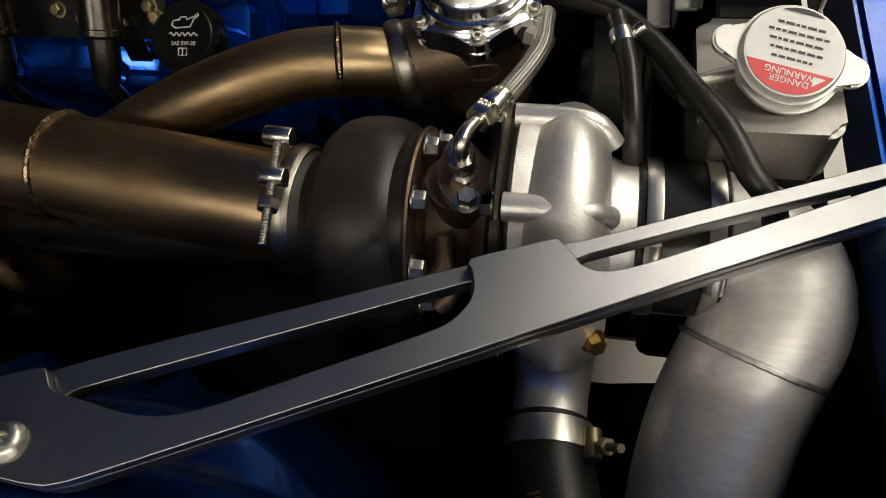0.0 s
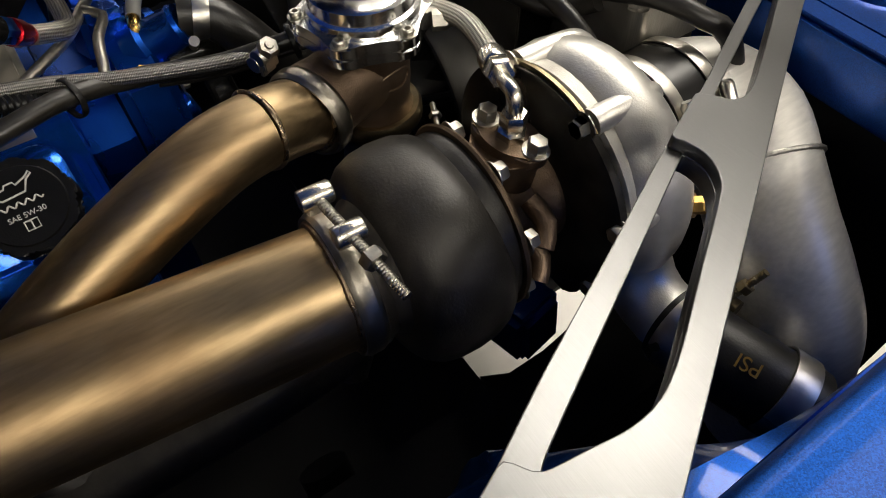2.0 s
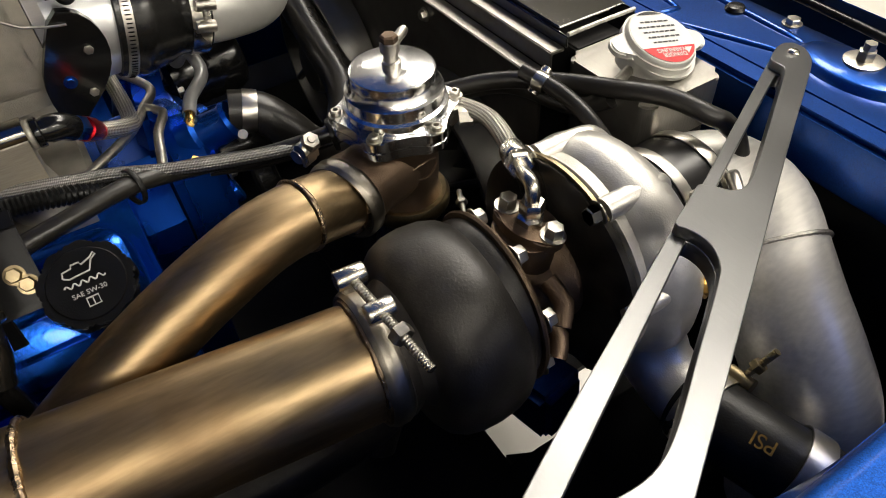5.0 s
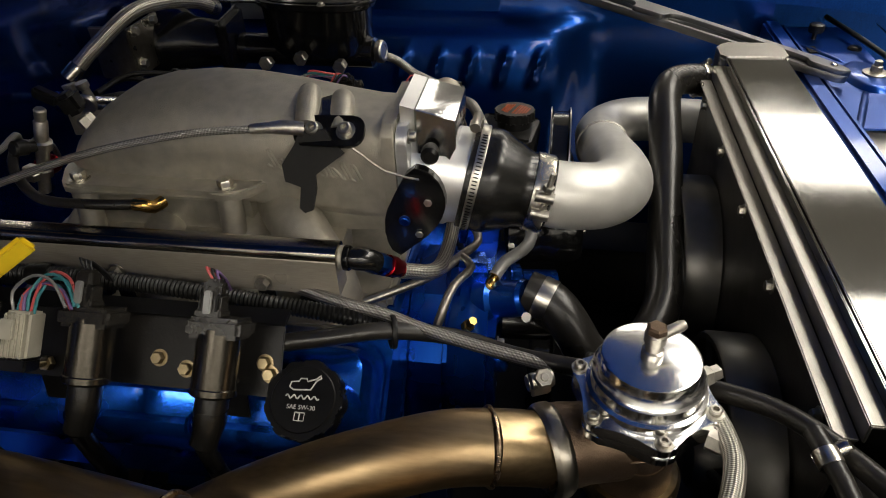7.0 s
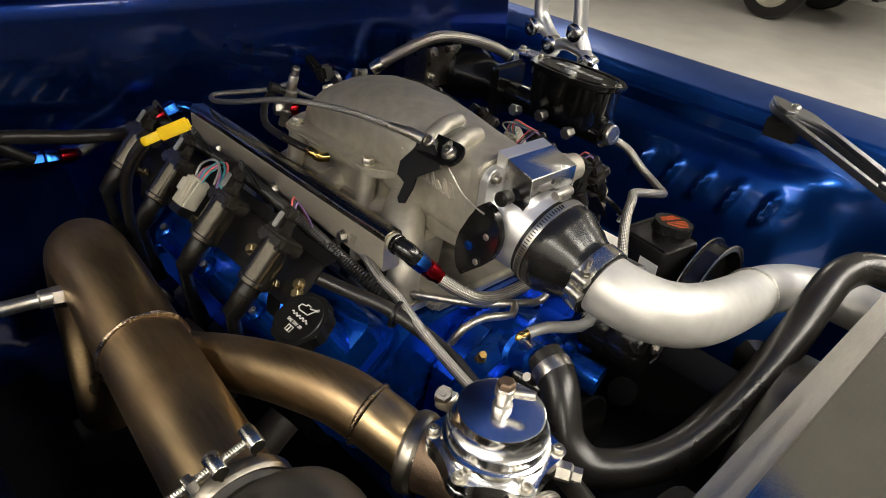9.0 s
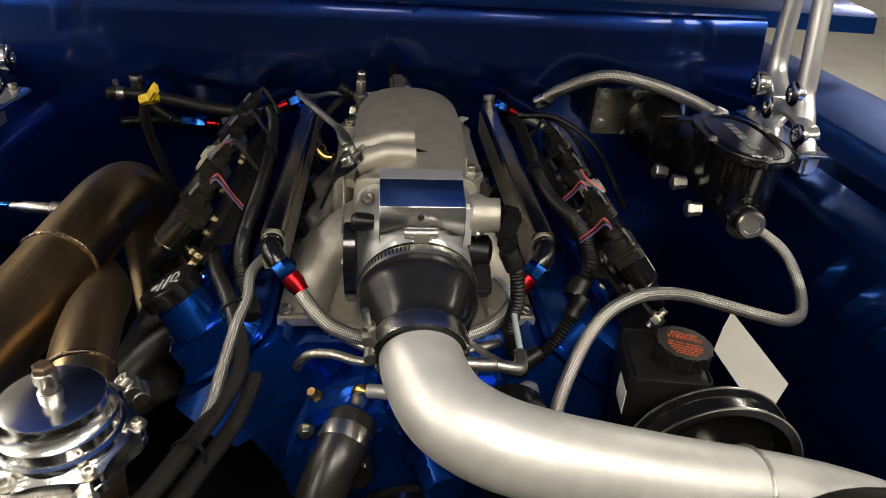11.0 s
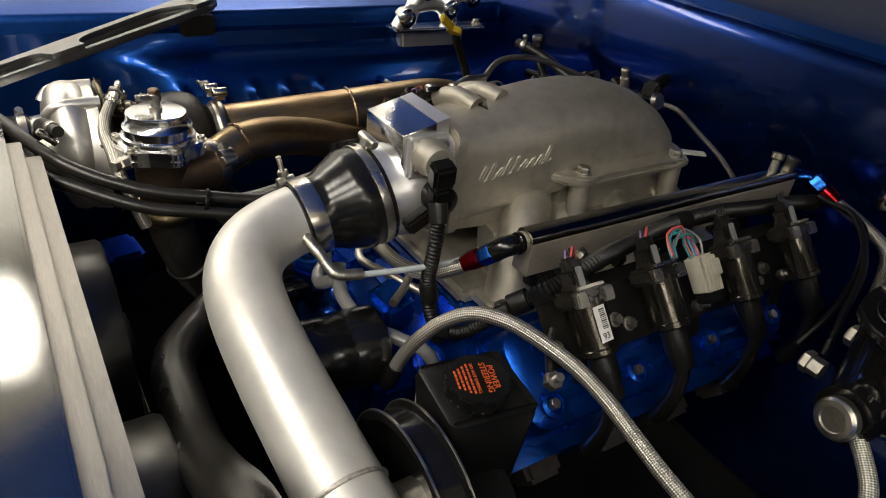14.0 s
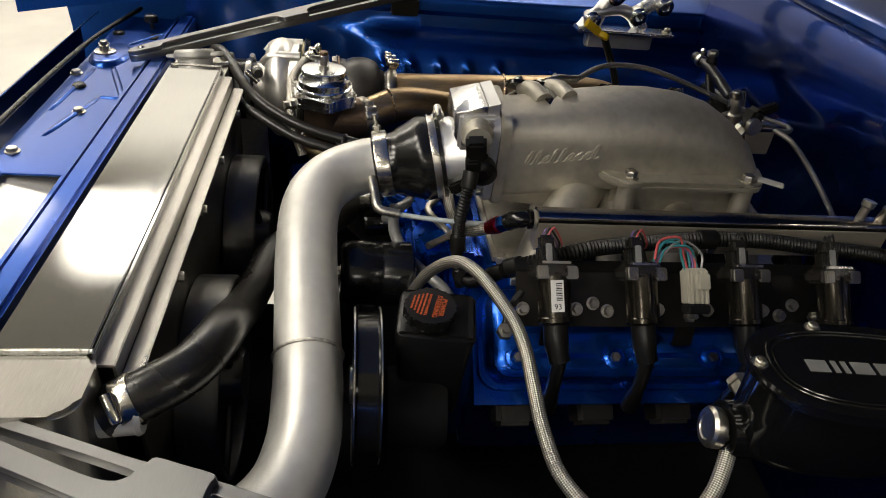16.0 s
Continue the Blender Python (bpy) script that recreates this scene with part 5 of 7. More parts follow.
    for a in (65.5, 114.5, 163.5):
        cx, cz = TC.x + 0.0925 * math.cos(radians(a)), TC.z + 0.0925 * math.sin(radians(a))
        part("bolt_boss", tube([(cx, -0.3355, cz), (cx, -0.372, cz), (cx * 0.96 + TC.x * 0.04, -0.392, cz * 0.96 + TC.z * 0.04), (cx * 0.8 + TC.x * 0.2, -0.405, cz * 0.8 + TC.z * 0.2)], lambda u: 0.0100 - 0.002 * u, 20, 0.004), TURBO_CAST, t, "half-round cast bolt boss")
    part("compressor_outlet", tube([(-0.516, -0.374, 0.868), (-0.521, -0.374, 0.843), (-0.543, -0.374, 0.819), (-0.575, -0.374, 0.809), (-0.615, -0.379, 0.811)], lambda u: 0.036 - 0.007 * min(1, u * 2), 28), TURBO_CAST, t)
    part("brass_plug", bolt((-0.545, -0.40, 0.9), (-0.7, -0.4, 0.4), 0.012, 0.010), BRASS, t)


turbocharger()


def charge_hose():
    t = thing("charge_hose", (-0.65, -0.38, 0.72), "black reinforced rubber charge hose with printed pressure rating", "hose")
    part("sleeve", tube([(-0.580, -0.374, 0.809), (-0.605, -0.376, 0.811), (-0.635, -0.383, 0.811), (-0.665, -0.395, 0.805), (-0.688, -0.405, 0.798)], 0.0335, 28), RUBBER, t)
    d = Vector((-0.99, -0.07, 0.06)).normalized()
    part("end_clamp", band((-0.670, -0.397, 0.804), (-0.90, -0.38, -0.24), 0.0342, 0.02, 0.0016), STAINLESS, t, "stainless clamp band at the far end")
    b = part("bolt_clamp", band((-0.594, -0.375, 0.810), d, 0.0342, 0.02, 0.0016), STAINLESS, t, "stainless clamp band")
    part("clamp_stud", stud((-0.596, -0.404, 0.825), (-0.607, -0.425, 0.866), 0.0032, ((0.5, 0.0068),)), GOLD_ZINC, b)
    part("trunnion", lathe([(0.007, -0.011), (0.007, 0.011)], frame_to((-0.598, -0.407, 0.832), d), 14), GOLD_ZINC, b)
    across = Vector((-0.93, -0.33, -0.06)).normalized()
    outward = Vector((-0.10, 0.42, 0.90))
    outward = (outward - across * outward.dot(across)).normalized()
    m = Matrix.Translation(Vector((-0.640, -0.385, 0.810)) + outward * 0.0338) @ Matrix((across, outward.cross(across), outward)).transposed().to_4x4() @ pose(0, 0, 0, 0, 0, 180)
    words("PSI", 0.016, m, BRASS, t)


charge_hose()


def intake_elbow():
    t = thing("inlet_pipe", (-0.52, -0.5, 0.75), "large satin aluminium turbo inlet elbow with a welded joint", "pipe")
    a = [(-0.45, -0.475, 0.888), (-0.452, -0.495, 0.888), (-0.466, -0.518, 0.884), (-0.495, -0.527, 0.873), (-0.527, -0.515, 0.855)]
    part("tube", tube(a, 0.052, 36, 0.008), RAW, t)
    b = [(-0.527, -0.515, 0.855), (-0.565, -0.499, 0.832), (-0.603, -0.490, 0.803), (-0.634, -0.487, 0.765), (-0.648, -0.485, 0.71), (-0.650, -0.484, 0.62)]
    part("tube", tube(b, 0.052, 36, 0.008), RAW, t)
    d = (Vector(b[1]) - Vector(a[-2])).normalized()
    m = frame_to(a[-1], d)
    part("weld_bead", tube([m @ Vector((0.0525 * math.cos(2 * math.pi * k / 120), 0.0525 * math.sin(2 * math.pi * k / 120), 0)) for k in range(121)], lambda u: 0.0024 + 0.00025 * math.sin(u * 2 * math.pi * 80), 8, smooth=False, caps=False), WELD, t, "rippled weld bead")
    h = thing("inlet_coupler", (-0.45, -0.455, 0.83), "black silicone inlet coupler with worm clamps", "hose coupler")
    m = frame_to((-0.45, -0.424, 0.888), (0, -1, 0))
    part("sleeve", lathe([(0.055, 0), (0.058, 0.002), (0.058, 0.06), (0.055, 0.062)], m, 40), SILICONE, h)
    for y in (-0.435, -0.476):
        b = part("worm_clamp", band((-0.45, y, 0.888), (0, 1, 0), 0.0585, 0.011), STAINLESS, h, "stainless clamp band")
        part("clamp_screw", lathe([(0.006, -0.014), (0.006, 0.014), (0.0045, 0.017)], frame_to((-0.45 - 0.052, y, 0.888 + 0.042), (0.62, 0, 0.78)), 14), STAINLESS, b)


intake_elbow()


def v_band(name, at, axis, r, nut_a, nut_b, label):
    """A V-section clamp with its tee bolt between two places."""
    t = thing(name, at, label, "clamp", "exhaust clamps")
    m = frame_to(at, axis)
    part("ring", lathe([(r, -0.0085), (r + 0.0015, -0.0085), (r + 0.0035, -0.005), (r + 0.0038, -0.004), (r + 0.0038, 0.004), (r + 0.0035, 0.005), (r + 0.0015, 0.0085), (r, 0.0085)], m, 56, closed=True), DULL_STAINLESS, t)
    a, b = Vector(nut_a), Vector(nut_b)
    d = (b - a).normalized()
    part("tee_bolt", stud(a, b, 0.0038, ((0.62, 0.0085),)), STEEL, t, "threaded tee bolt")
    z = m.to_3x3() @ Vector((0, 0, 1))
    for u, w in ((0.06, 0.022), (0.42, 0.02)):
        c = a.lerp(b, u)
        part("trunnion", lathe([(0.0068, -w / 2), (0.0075, -w / 2 + 0.001), (0.0075, w / 2 - 0.001), (0.0068, w / 2)], frame_to(c, z), 16), STAINLESS, t)
        part("strap", block(0.004, 0.016, 0.016, Matrix.Translation(c + (Vector(at) - c).normalized() * 0.006) @ z.to_track_quat("Y", "Z").to_matrix().to_4x4(), 0.001), STAINLESS, t)
    return t


v_band("downpipe_clamp", (-0.449, -0.158, 0.889), (0.04, 1, 0.04), 0.051, (-0.428, -0.158, 0.966), (-0.523, -0.169, 0.954), "stainless V-band clamp on the turbine outlet")


def downpipe():
    t = thing("downpipe", (-0.43, 0.05, 0.8), "heat-tinted bronze stainless downpipe with weld seams", "exhaust pipe")
    r = 0.0465
    a = [(-0.449, -0.150, 0.889), (-0.44, -0.04, 0.897), (-0.431, 0.068, 0.905)]
    part("tube", tube(a, r, 40, 0.01), HEAT, t)
    b = [(-0.431, 0.068, 0.905), (-0.424, 0.15, 0.912), (-0.418, 0.225, 0.916), (-0.412, 0.285, 0.905), (-0.408, 0.318, 0.865), (-0.406, 0.328, 0.80), (-0.405, 0.328, 0.6)]
    part("tube", tube(b, r, 40, 0.008), HEAT, t)
    for c, d in ((a[0], (0.05, 1, 0.04)), (a[-1], (0.07, 1, 0.07))):
        m = frame_to(c, d)
        part("weld_bead", tube([m @ Vector(((r + 0.0004) * math.cos(2 * math.pi * k / 140), (r + 0.0004) * math.sin(2 * math.pi * k / 140), 0)) for k in range(141)], lambda u: 0.0030 + 0.0003 * math.sin(u * 2 * math.pi * 60) + 0.0004 * math.sin(u * 2 * math.pi * 11), 8, smooth=False, caps=False), HEAT_WELD, t, "rippled brown weld bead")
    part("sensor_bung", lathe([(0.013, 0), (0.013, 0.016), (0.011, 0.018)], frame_to((-0.462, 0.20, 0.912), (-1, 0.05, 0.1)), 6), STAINLESS, t)
    s = thing("oxygen_sensor", (-0.49, 0.2, 0.9), "plated oxygen sensor screwed into the downpipe", "sensor")
    part("body", lathe([(0.011, 0), (0.011, 0.012), (0.0085, 0.014), (0.0085, 0.05), (0.006, 0.055), (0.006, 0.07)], frame_to((-0.478, 0.201, 0.915), (-1, 0.05, 0.05)), 16), STEEL, s)
    part("lead", tube([(-0.545, 0.204, 0.92), (-0.58, 0.206, 0.915), (-0.60, 0.22, 0.88), (-0.585, 0.25, 0.82)], 0.006, 10), BLUE_ANO, s, "blue sleeved lead")


downpipe()


# ---- wastegate ----
def wastegate():
    x, y = -0.276, -0.286
    t = thing("wastegate", (x, y, 0.84), "polished aluminium wastegate with a domed cap and bolted flange", "wastegate")
    m = Matrix.Translation((x, y, 0))
    part("cap", lathe([(0.047, 0.9655), (0.0475, 0.970), (0.0465, 0.974), (0.0435, 0.9755), (0.0435, 0.986), (0.0405, 0.988), (0.0385, 0.994), (0.0372, 0.9965), (0.0378, 1.001), (0.0372, 1.0035), (0.035, 1.0045), (0.0002, 1.0045)], m, 56), POLISHED, t, "mirror-polished cap")
    lobe = []
    for k in range(72):
        a = 2 * math.pi * k / 72
        w = (math.cos(6 * (a - radians(10))) + 1) / 2
        r = 0.0505 + 0.0085 * w ** 1.5
        lobe.append((r * math.cos(a), r * math.sin(a)))
    part("flange", prism(lobe, 0.010, m @ Matrix.Translation((0, 0, 0.956)), bevel=0.0015), POLISHED, t)
    part("lower_flange", prism(lobe, 0.009, m @ Matrix.Translation((0, 0, 0.9465)), bevel=0.0015), POLISHED, t)
    for k in range(6):
        a = radians(10 + 60 * k)
        part("flange_screw", bolt((x + 0.0535 * math.cos(a), y + 0.0535 * math.sin(a), 0.9655), (0, 0, 1), 0.009, 0.006, sunk=True), STEEL, t)
    part("body", lathe([(0.040, 0.947), (0.038, 0.935), (0.035, 0.93), (0.035, 0.90), (0.033, 0.875), (0.036, 0.868), (0.036, 0.86)], m, 40), HEAT_CAST, t, "brown heat-stained body")
    part("outlet", tube([(x, y, 0.908), (x - 0.012, y + 0.045, 0.908), (x - 0.019, y + 0.066, 0.908)], lambda u: 0.034 if u < 0.7 else 0.036, 28), HEAT_CAST, t)
    part("top_union", lathe([(0.0085, 1.004), (0.0085, 1.010), (0.0065, 1.011), (0.0065, 1.018), (0.0085, 1.019), (0.0085, 1.027), (0.0075, 1.028)], m, 12), STAINLESS, t, "plated top union")
    part("top_cap", lathe([(0.0078, 1.0275), (0.0078, 1.0325), (0.006, 1.034)], m, 6), HEAT_CAST, t)
    part("top_barb", tube([(x, y, 1.022), (x + 0.008, y - 0.014, 1.025), (x + 0.012, y - 0.022, 1.027)], lambda u: 0.0035 + 0.001 * (math.sin(u * 30) > 0), 10), STEEL, t)
    part("side_plug", lathe([(0.009, 0), (0.009, 0.012), (0.007, 0.014), (0.007, 0.022)], frame_to((x - 0.03, y - 0.046, 0.951), (-0.45, -0.88, 0.0)), 6), STEEL, t)
    part("side_plug", lathe([(0.009, 0), (0.009, 0.012), (0.007, 0.014), (0.007, 0.022)], frame_to((x + 0.03, y - 0.046, 0.951), (0.5, -0.86, 0.0)), 6), STEEL, t)
    # raised oval mark on the body
    ring = [(x + 0.0353 * math.cos(radians(190 + 26 * math.cos(w))), y + 0.0353 * math.sin(radians(190 + 26 * math.cos(w))), 0.912 + 0.009 * math.sin(w)) for w in (2 * math.pi * k / 30 for k in range(31))]
    part("cast_mark", tube(ring, 0.0011, 6, smooth=False, caps=False), HEAT_CAST, t)
    c = thing("wastegate_inlet_clamp", (x, y, 0.862), "stainless V-band clamp under the wastegate", "clamp", "exhaust clamps")
    part("ring", lathe([(0.036, -0.008), (0.041, -0.009), (0.044, -0.004), (0.044, 0.004), (0.041, 0.009), (0.036, 0.008)], Matrix.Translation((x, y, 0.86)), 40, closed=True), GOLD_ZINC, c)
    part("tee_bolt", stud((x - 0.028, y - 0.045, 0.862), (x - 0.06, y - 0.03, 0.862), 0.003, ((0.4, 0.006),)), STEEL, c)
    p = thing("wastegate_riser", (x, y, 0.6), "dark steel riser pipe below the wastegate", "exhaust pipe")
    part("tube", tube([(x, y, 0.858), (x - 0.005, y + 0.01, 0.80), (x - 0.04, y + 0.05, 0.70), (x - 0.08, y + 0.12, 0.6)], 0.03, 24), IRON, p)
    part("weld_ring", lathe([(0.029, -0.004), (0.0325, -0.003), (0.0335, 0.0), (0.0325, 0.003), (0.029, 0.004)], frame_to((x - 0.018, y + 0.024, 0.755), (-0.4, 0.42, -0.82)), 28, closed=True), IRON, p, "dark weld ring")


wastegate()
v_band("wastegate_clamp", (-0.297, -0.216, 0.906), (-0.4, 0.92, 0), 0.036, (-0.247, -0.203, 0.933), (-0.262, -0.208, 0.955), "stainless V-band clamp beside the wastegate")


def dump_tube():
    t = thing("dump_tube", (-0.36, -0.05, 0.85), "heat-tinted bronze stainless dump tube joining the downpipe", "exhaust pipe")
    r = 0.0305
    a = [(-0.299, -0.211, 0.908), (-0.307, -0.190, 0.918), (-0.3155, -0.166, 0.926)]
    b = [(-0.3155, -0.166, 0.926), (-0.323, -0.133, 0.928), (-0.334, -0.092, 0.922), (-0.348, -0.040, 0.909), (-0.364, 0.020, 0.887), (-0.385, 0.075, 0.866), (-0.405, 0.110, 0.858)]
    part("tube", tube(a, r, 32, 0.008), HEAT, t)
    part("tube", tube(b, r, 32, 0.01), HEAT, t)
    for c, d in ((a[0], (-0.37, 0.90, 0.25)), (a[-1], (-0.28, 0.95, 0.18))):
        m = frame_to(c, d)
        part("weld_bead", tube([m @ Vector(((r + 0.0004) * math.cos(2 * math.pi * k / 100), (r + 0.0004) * math.sin(2 * math.pi * k / 100), 0)) for k in range(101)], lambda u: 0.0022 + 0.0002 * math.sin(u * 2 * math.pi * 45) + 0.0003 * math.sin(u * 2 * math.pi * 9), 8, smooth=False, caps=False), HEAT_WELD, t, "rippled brown weld bead")


dump_tube()


def manifold():
    t = thing("exhaust_manifold", (-0.36, 0.1, 0.7), "dark heat-stained exhaust manifold below the head", "exhaust manifold")
    for k in range(4):
        y = 0.01 + 0.1118 * k
        part("primary", tube([(-0.30, y, 0.77), (-0.345, y - 0.01, 0.745), (-0.38, y - 0.04, 0.72), (-0.40, y - 0.09, 0.70)], 0.022, 18), IRON, t)
    part("log", tube([(-0.385, 0.36, 0.71), (-0.39, 0.1, 0.705), (-0.40, -0.1, 0.72), (-0.42, -0.17, 0.78), (-0.43, -0.21, 0.83)], 0.03, 22), IRON, t)


manifold()


# ---- fuel rails, coils and wiring ----
def fuel_rail(s):
    x, y0, y1 = s * 0.155, -0.004, 0.485
    t = thing("fuel_rail", (x, 0.24, 0.955), "satin grey aluminium fuel rail with hose ends", "fuel rail", "fuel rails")
    turn = [(0.0135, 0.9866)] + [(0.0055 * c + 0.008 * math.cos(radians(a)), 0.9895 + 0.008 * math.sin(radians(a))) for c, first in ((1, 0), (-1, 90)) for a in range(first, first + 91, 15)] + [(-0.0135, 0.9866)]
    bar = loft([[(x + u, y, z) for u, z in turn] for y in (y0, y1)])
    part("rail", bar, RAIL, t)
    foot = loft([[(x + u, y, z) for u, z in ((-0.0115, 0.944), (0.0115, 0.944), (0.0133, 0.9455), (0.0133, 0.985), (0.0122, 0.9864), (-0.0122, 0.9864), (-0.0133, 0.985), (-0.0133, 0.9455))] for y in (y0 + 0.001, y1 - 0.001)])
    part("rail_web", foot, RAIL_WEB, t, "satin flat web below the tube")
    part("end_ring", lathe([(0.0115, 0), (0.0125, 0.001), (0.0125, 0.004), (0.011, 0.005)], frame_to((x, y0, 0.983), (0, -1, 0)), 24), CAST, t)
    for y in (0.075, 0.235, 0.395):
        part("rail_bolt", bolt((x + s * 0.0131, y, 0.956), (s, 0, 0), 0.012, 0.008), STEEL, t)
        part("bracket", block(0.003, 0.018, 0.05, Matrix.Translation((x + s * 0.0105, y, 0.919)), 0.001), CHASSIS, t)
    for k in range(4):
        yy = 0.03 + 0.1118 * k
        part("injector", lathe([(0.007, 0), (0.008, 0.02), (0.010, 0.022), (0.010, 0.045), (0.006, 0.05)], frame_to((x, yy, 0.958), (-s * 0.35, 0, -1)), 16), PLASTIC, t, "black fuel injector")
        part("injector_plug", block(0.02, 0.018, 0.016, Matrix.Translation((x + s * 0.012, yy, 0.935)) @ pose(0, 0, 0, 0, s * 25, 0), 0.003), PLASTIC, t)
    # front elbow, anodised hose end
    part("elbow", tube([(x, y0 - 0.003, 0.983), (x, y0 - 0.016, 0.983), (x - s * 0.003, y0 - 0.026, 0.980), (x - s * 0.009, y0 - 0.032, 0.972)], lambda u: 0.0102 if u < 0.3 else 0.0118, 18, 0.004), GLOSS_BLACK, t, "black hose elbow")
    part("elbow_collar", lathe([(0.0125, 0), (0.0130, 0.001), (0.0130, 0.005), (0.0120, 0.006)], frame_to((x, y0 - 0.005, 0.983), (0, -1, 0)), 12), GLOSS_BLACK, t)
    an_fitting(t, (x - s * 0.009, y0 - 0.031, 0.973), (-s * 0.62, -0.45, -0.64), 0.0118)
    # rear hose end
    part("elbow", tube([(x, y1, 0.983), (x, y1 + 0.012, 0.983), (x + s * 0.012, y1 + 0.026, 0.985), (x + s * 0.022, y1 + 0.030, 0.985)], 0.0105, 16), BLUE_ANO, t, "blue anodised elbow")
    an_fitting(t, (x + s * 0.02, y1 + 0.03, 0.985), (s, 0.22, -0.5), 0.0135)


fuel_rail(1)
fuel_rail(-1)
solid("fuel_crossover_hose", tube([(0.121, -0.056, 0.945), (0.09, -0.082, 0.922), (0.03, -0.088, 0.905), (-0.04, -0.088, 0.905), (-0.09, -0.082, 0.922), (-0.121, -0.056, 0.945)], 0.0085, 14), BRAID, "braided steel fuel hose crossing below the throttle body", "hose")
solid("fuel_return_hose", tube([(-0.214, 0.523, 0.966), (-0.25, 0.540, 0.952), (-0.29, 0.55, 0.94), (-0.31, 0.548, 0.932), (-0.325, 0.545, 0.928)], 0.0085, 14), BRAID, "braided steel fuel hose along the firewall", "hose")
solid("fuel_feed_hose", tube([(0.214, 0.523, 0.966), (0.26, 0.54, 0.945), (0.30, 0.545, 0.92), (0.31, 0.55, 0.85)], 0.0085, 14), BRAID, "braided steel fuel hose behind the engine", "hose")


def ignition_coil(s, y, xo=0.0, zo=0.0, label=False):
    """A coil leaning outwards, with laminated core, plug and boot down to the head."""
    a, b = Vector((s * (0.254 + xo), y, 0.972 + zo)), Vector((s * (0.290 + xo), y + 0.003, 0.926 + zo))
    d = (b - a).normalized()
    t = thing("ignition_coil", (s * 0.29, y, 0.90), "black cylindrical ignition coil with a plug lead" + (" and a white label" if label else ""), "ignition coil", "ignition coils")
    m = frame_to(a, d)
    part("body", lathe([(0.017, -0.004), (0.0195, -0.001), (0.0195, 0.050), (0.0205, 0.051), (0.0205, 0.056), (0.0185, 0.058), (0.012, 0.060)], m, 32), COIL_CAN, t, "dark satin metal can")
    q = Vector((0, 1, 0))
    n = q.cross(d).normalized()
    if n.z < 0:
        q, n = -q, -n
    ear = Matrix.Translation(a) @ Matrix((q, n, d)).transposed().to_4x4()
    part("shoulder", block(0.050, 0.038, 0.018, ear @ Matrix.Translation((0, 0, -0.002)), 0.004), COIL, t)
    if s > 0:
        for k in (-1, 1):
            part("core_cheek", block(0.014, 0.010, 0.015, ear @ Matrix.Translation((0.017 * k, 0.0155, -0.001)), 0.0015), GREY_STEEL, t, "bare steel core cheek")
        part("core_clip", block(0.034, 0.006, 0.003, ear @ Matrix.Translation((0, 0.015, -0.0125)), 0.001), STAINLESS, t, "laminated steel core")
    plug = block(0.021, 0.019, 0.024, ear @ Matrix.Translation((0.008, 0.003, -0.020)), 0.003)
    block(0.024, 0.022, 0.008, ear @ Matrix.Translation((0.008, 0.003, -0.014)), 0.002, plug)
    block(0.017, 0.015, 0.016, ear @ Matrix.Translation((0.008, 0.004, -0.036)), 0.003, plug)
    part("plug", plug, COIL, t, "ribbed wiring plug")
    for k in (-1, 1):
        part("plug_rib", block(0.002, 0.022, 0.018, ear @ Matrix.Translation((0.008 + 0.007 * k, 0.003, -0.022)), 0.0006), PLASTIC, t)
    part("latch", block(0.007, 0.004, 0.02, ear @ Matrix.Translation((0.008, 0.0145, -0.024)), 0.001), GREY_TUBE, t, "grey plug latch")
    top = ear @ Vector((0.008, 0.004, -0.043))
    for k in (-1, 0, 1):
        off = Vector((0, 0.003 * k, 0.001 * k))
        part("wire", tube([top + off, top + off * 1.5 - d * 0.008 + Vector((-0.002 * s, 0.006, 0.0)), Vector((s * 0.218, y + 0.012, 0.992 + zo)) + off, Vector((s * 0.206, y + 0.018, 0.976)) + off], 0.0012, 6, 0.006), (PURPLE_WIRE, INK, PINK_WIRE)[k + 1] if y < 0.12 else INK, t)
    lead = [b - d * 0.004, b + d * 0.022, b + d * 0.040 + Vector((0, 0.004, -0.004)), Vector((s * 0.318, y + 0.008, 0.855)), Vector((s * 0.303, y + 0.014, 0.80))]
    part("boot", tube(lead[:3], lambda u: 0.0145 if u < 0.75 else 0.0125, 18), RUBBER, t, "black rubber boot")
    part("lead", tube(lead[2:], lambda u: 0.0085 if u < 0.7 else 0.0105, 14), RUBBER, t, "black plug lead")
    if label:
        yv = n.cross(d)
        lab = Matrix.Translation(a + d * 0.026 + n * 0.0198 + q * 0.002) @ Matrix((d, yv, n)).transposed().to_4x4()
        part("paper_label", block(0.036, 0.015, 0.0008, lab, 0.0002), LABEL_WHITE, t, "white bar-code label")
        bars = bmesh.new()
        for k in range(11):
            block(0.0008 if k % 3 else 0.0014, 0.007, 0.0003, lab @ Matrix.Translation((-0.014 + 0.0019 * k, 0.002, 0.0005)), 0, bars)
        part("bar_code", bars, INK, t)
        words("93", 0.009, lab @ Matrix.Translation((0.0125, 0, 0.0005)) @ pose(0, 0, 0, 0, 0, 90), INK, t)
    return t


for k, y in enumerate((-0.003, 0.104, 0.234, 0.352)):
    ignition_coil(1, y, label=k == 0)
for y in (0.074, 0.195, 0.326, 0.446):
    ignition_coil(-1, y, 0.008, 0.006)


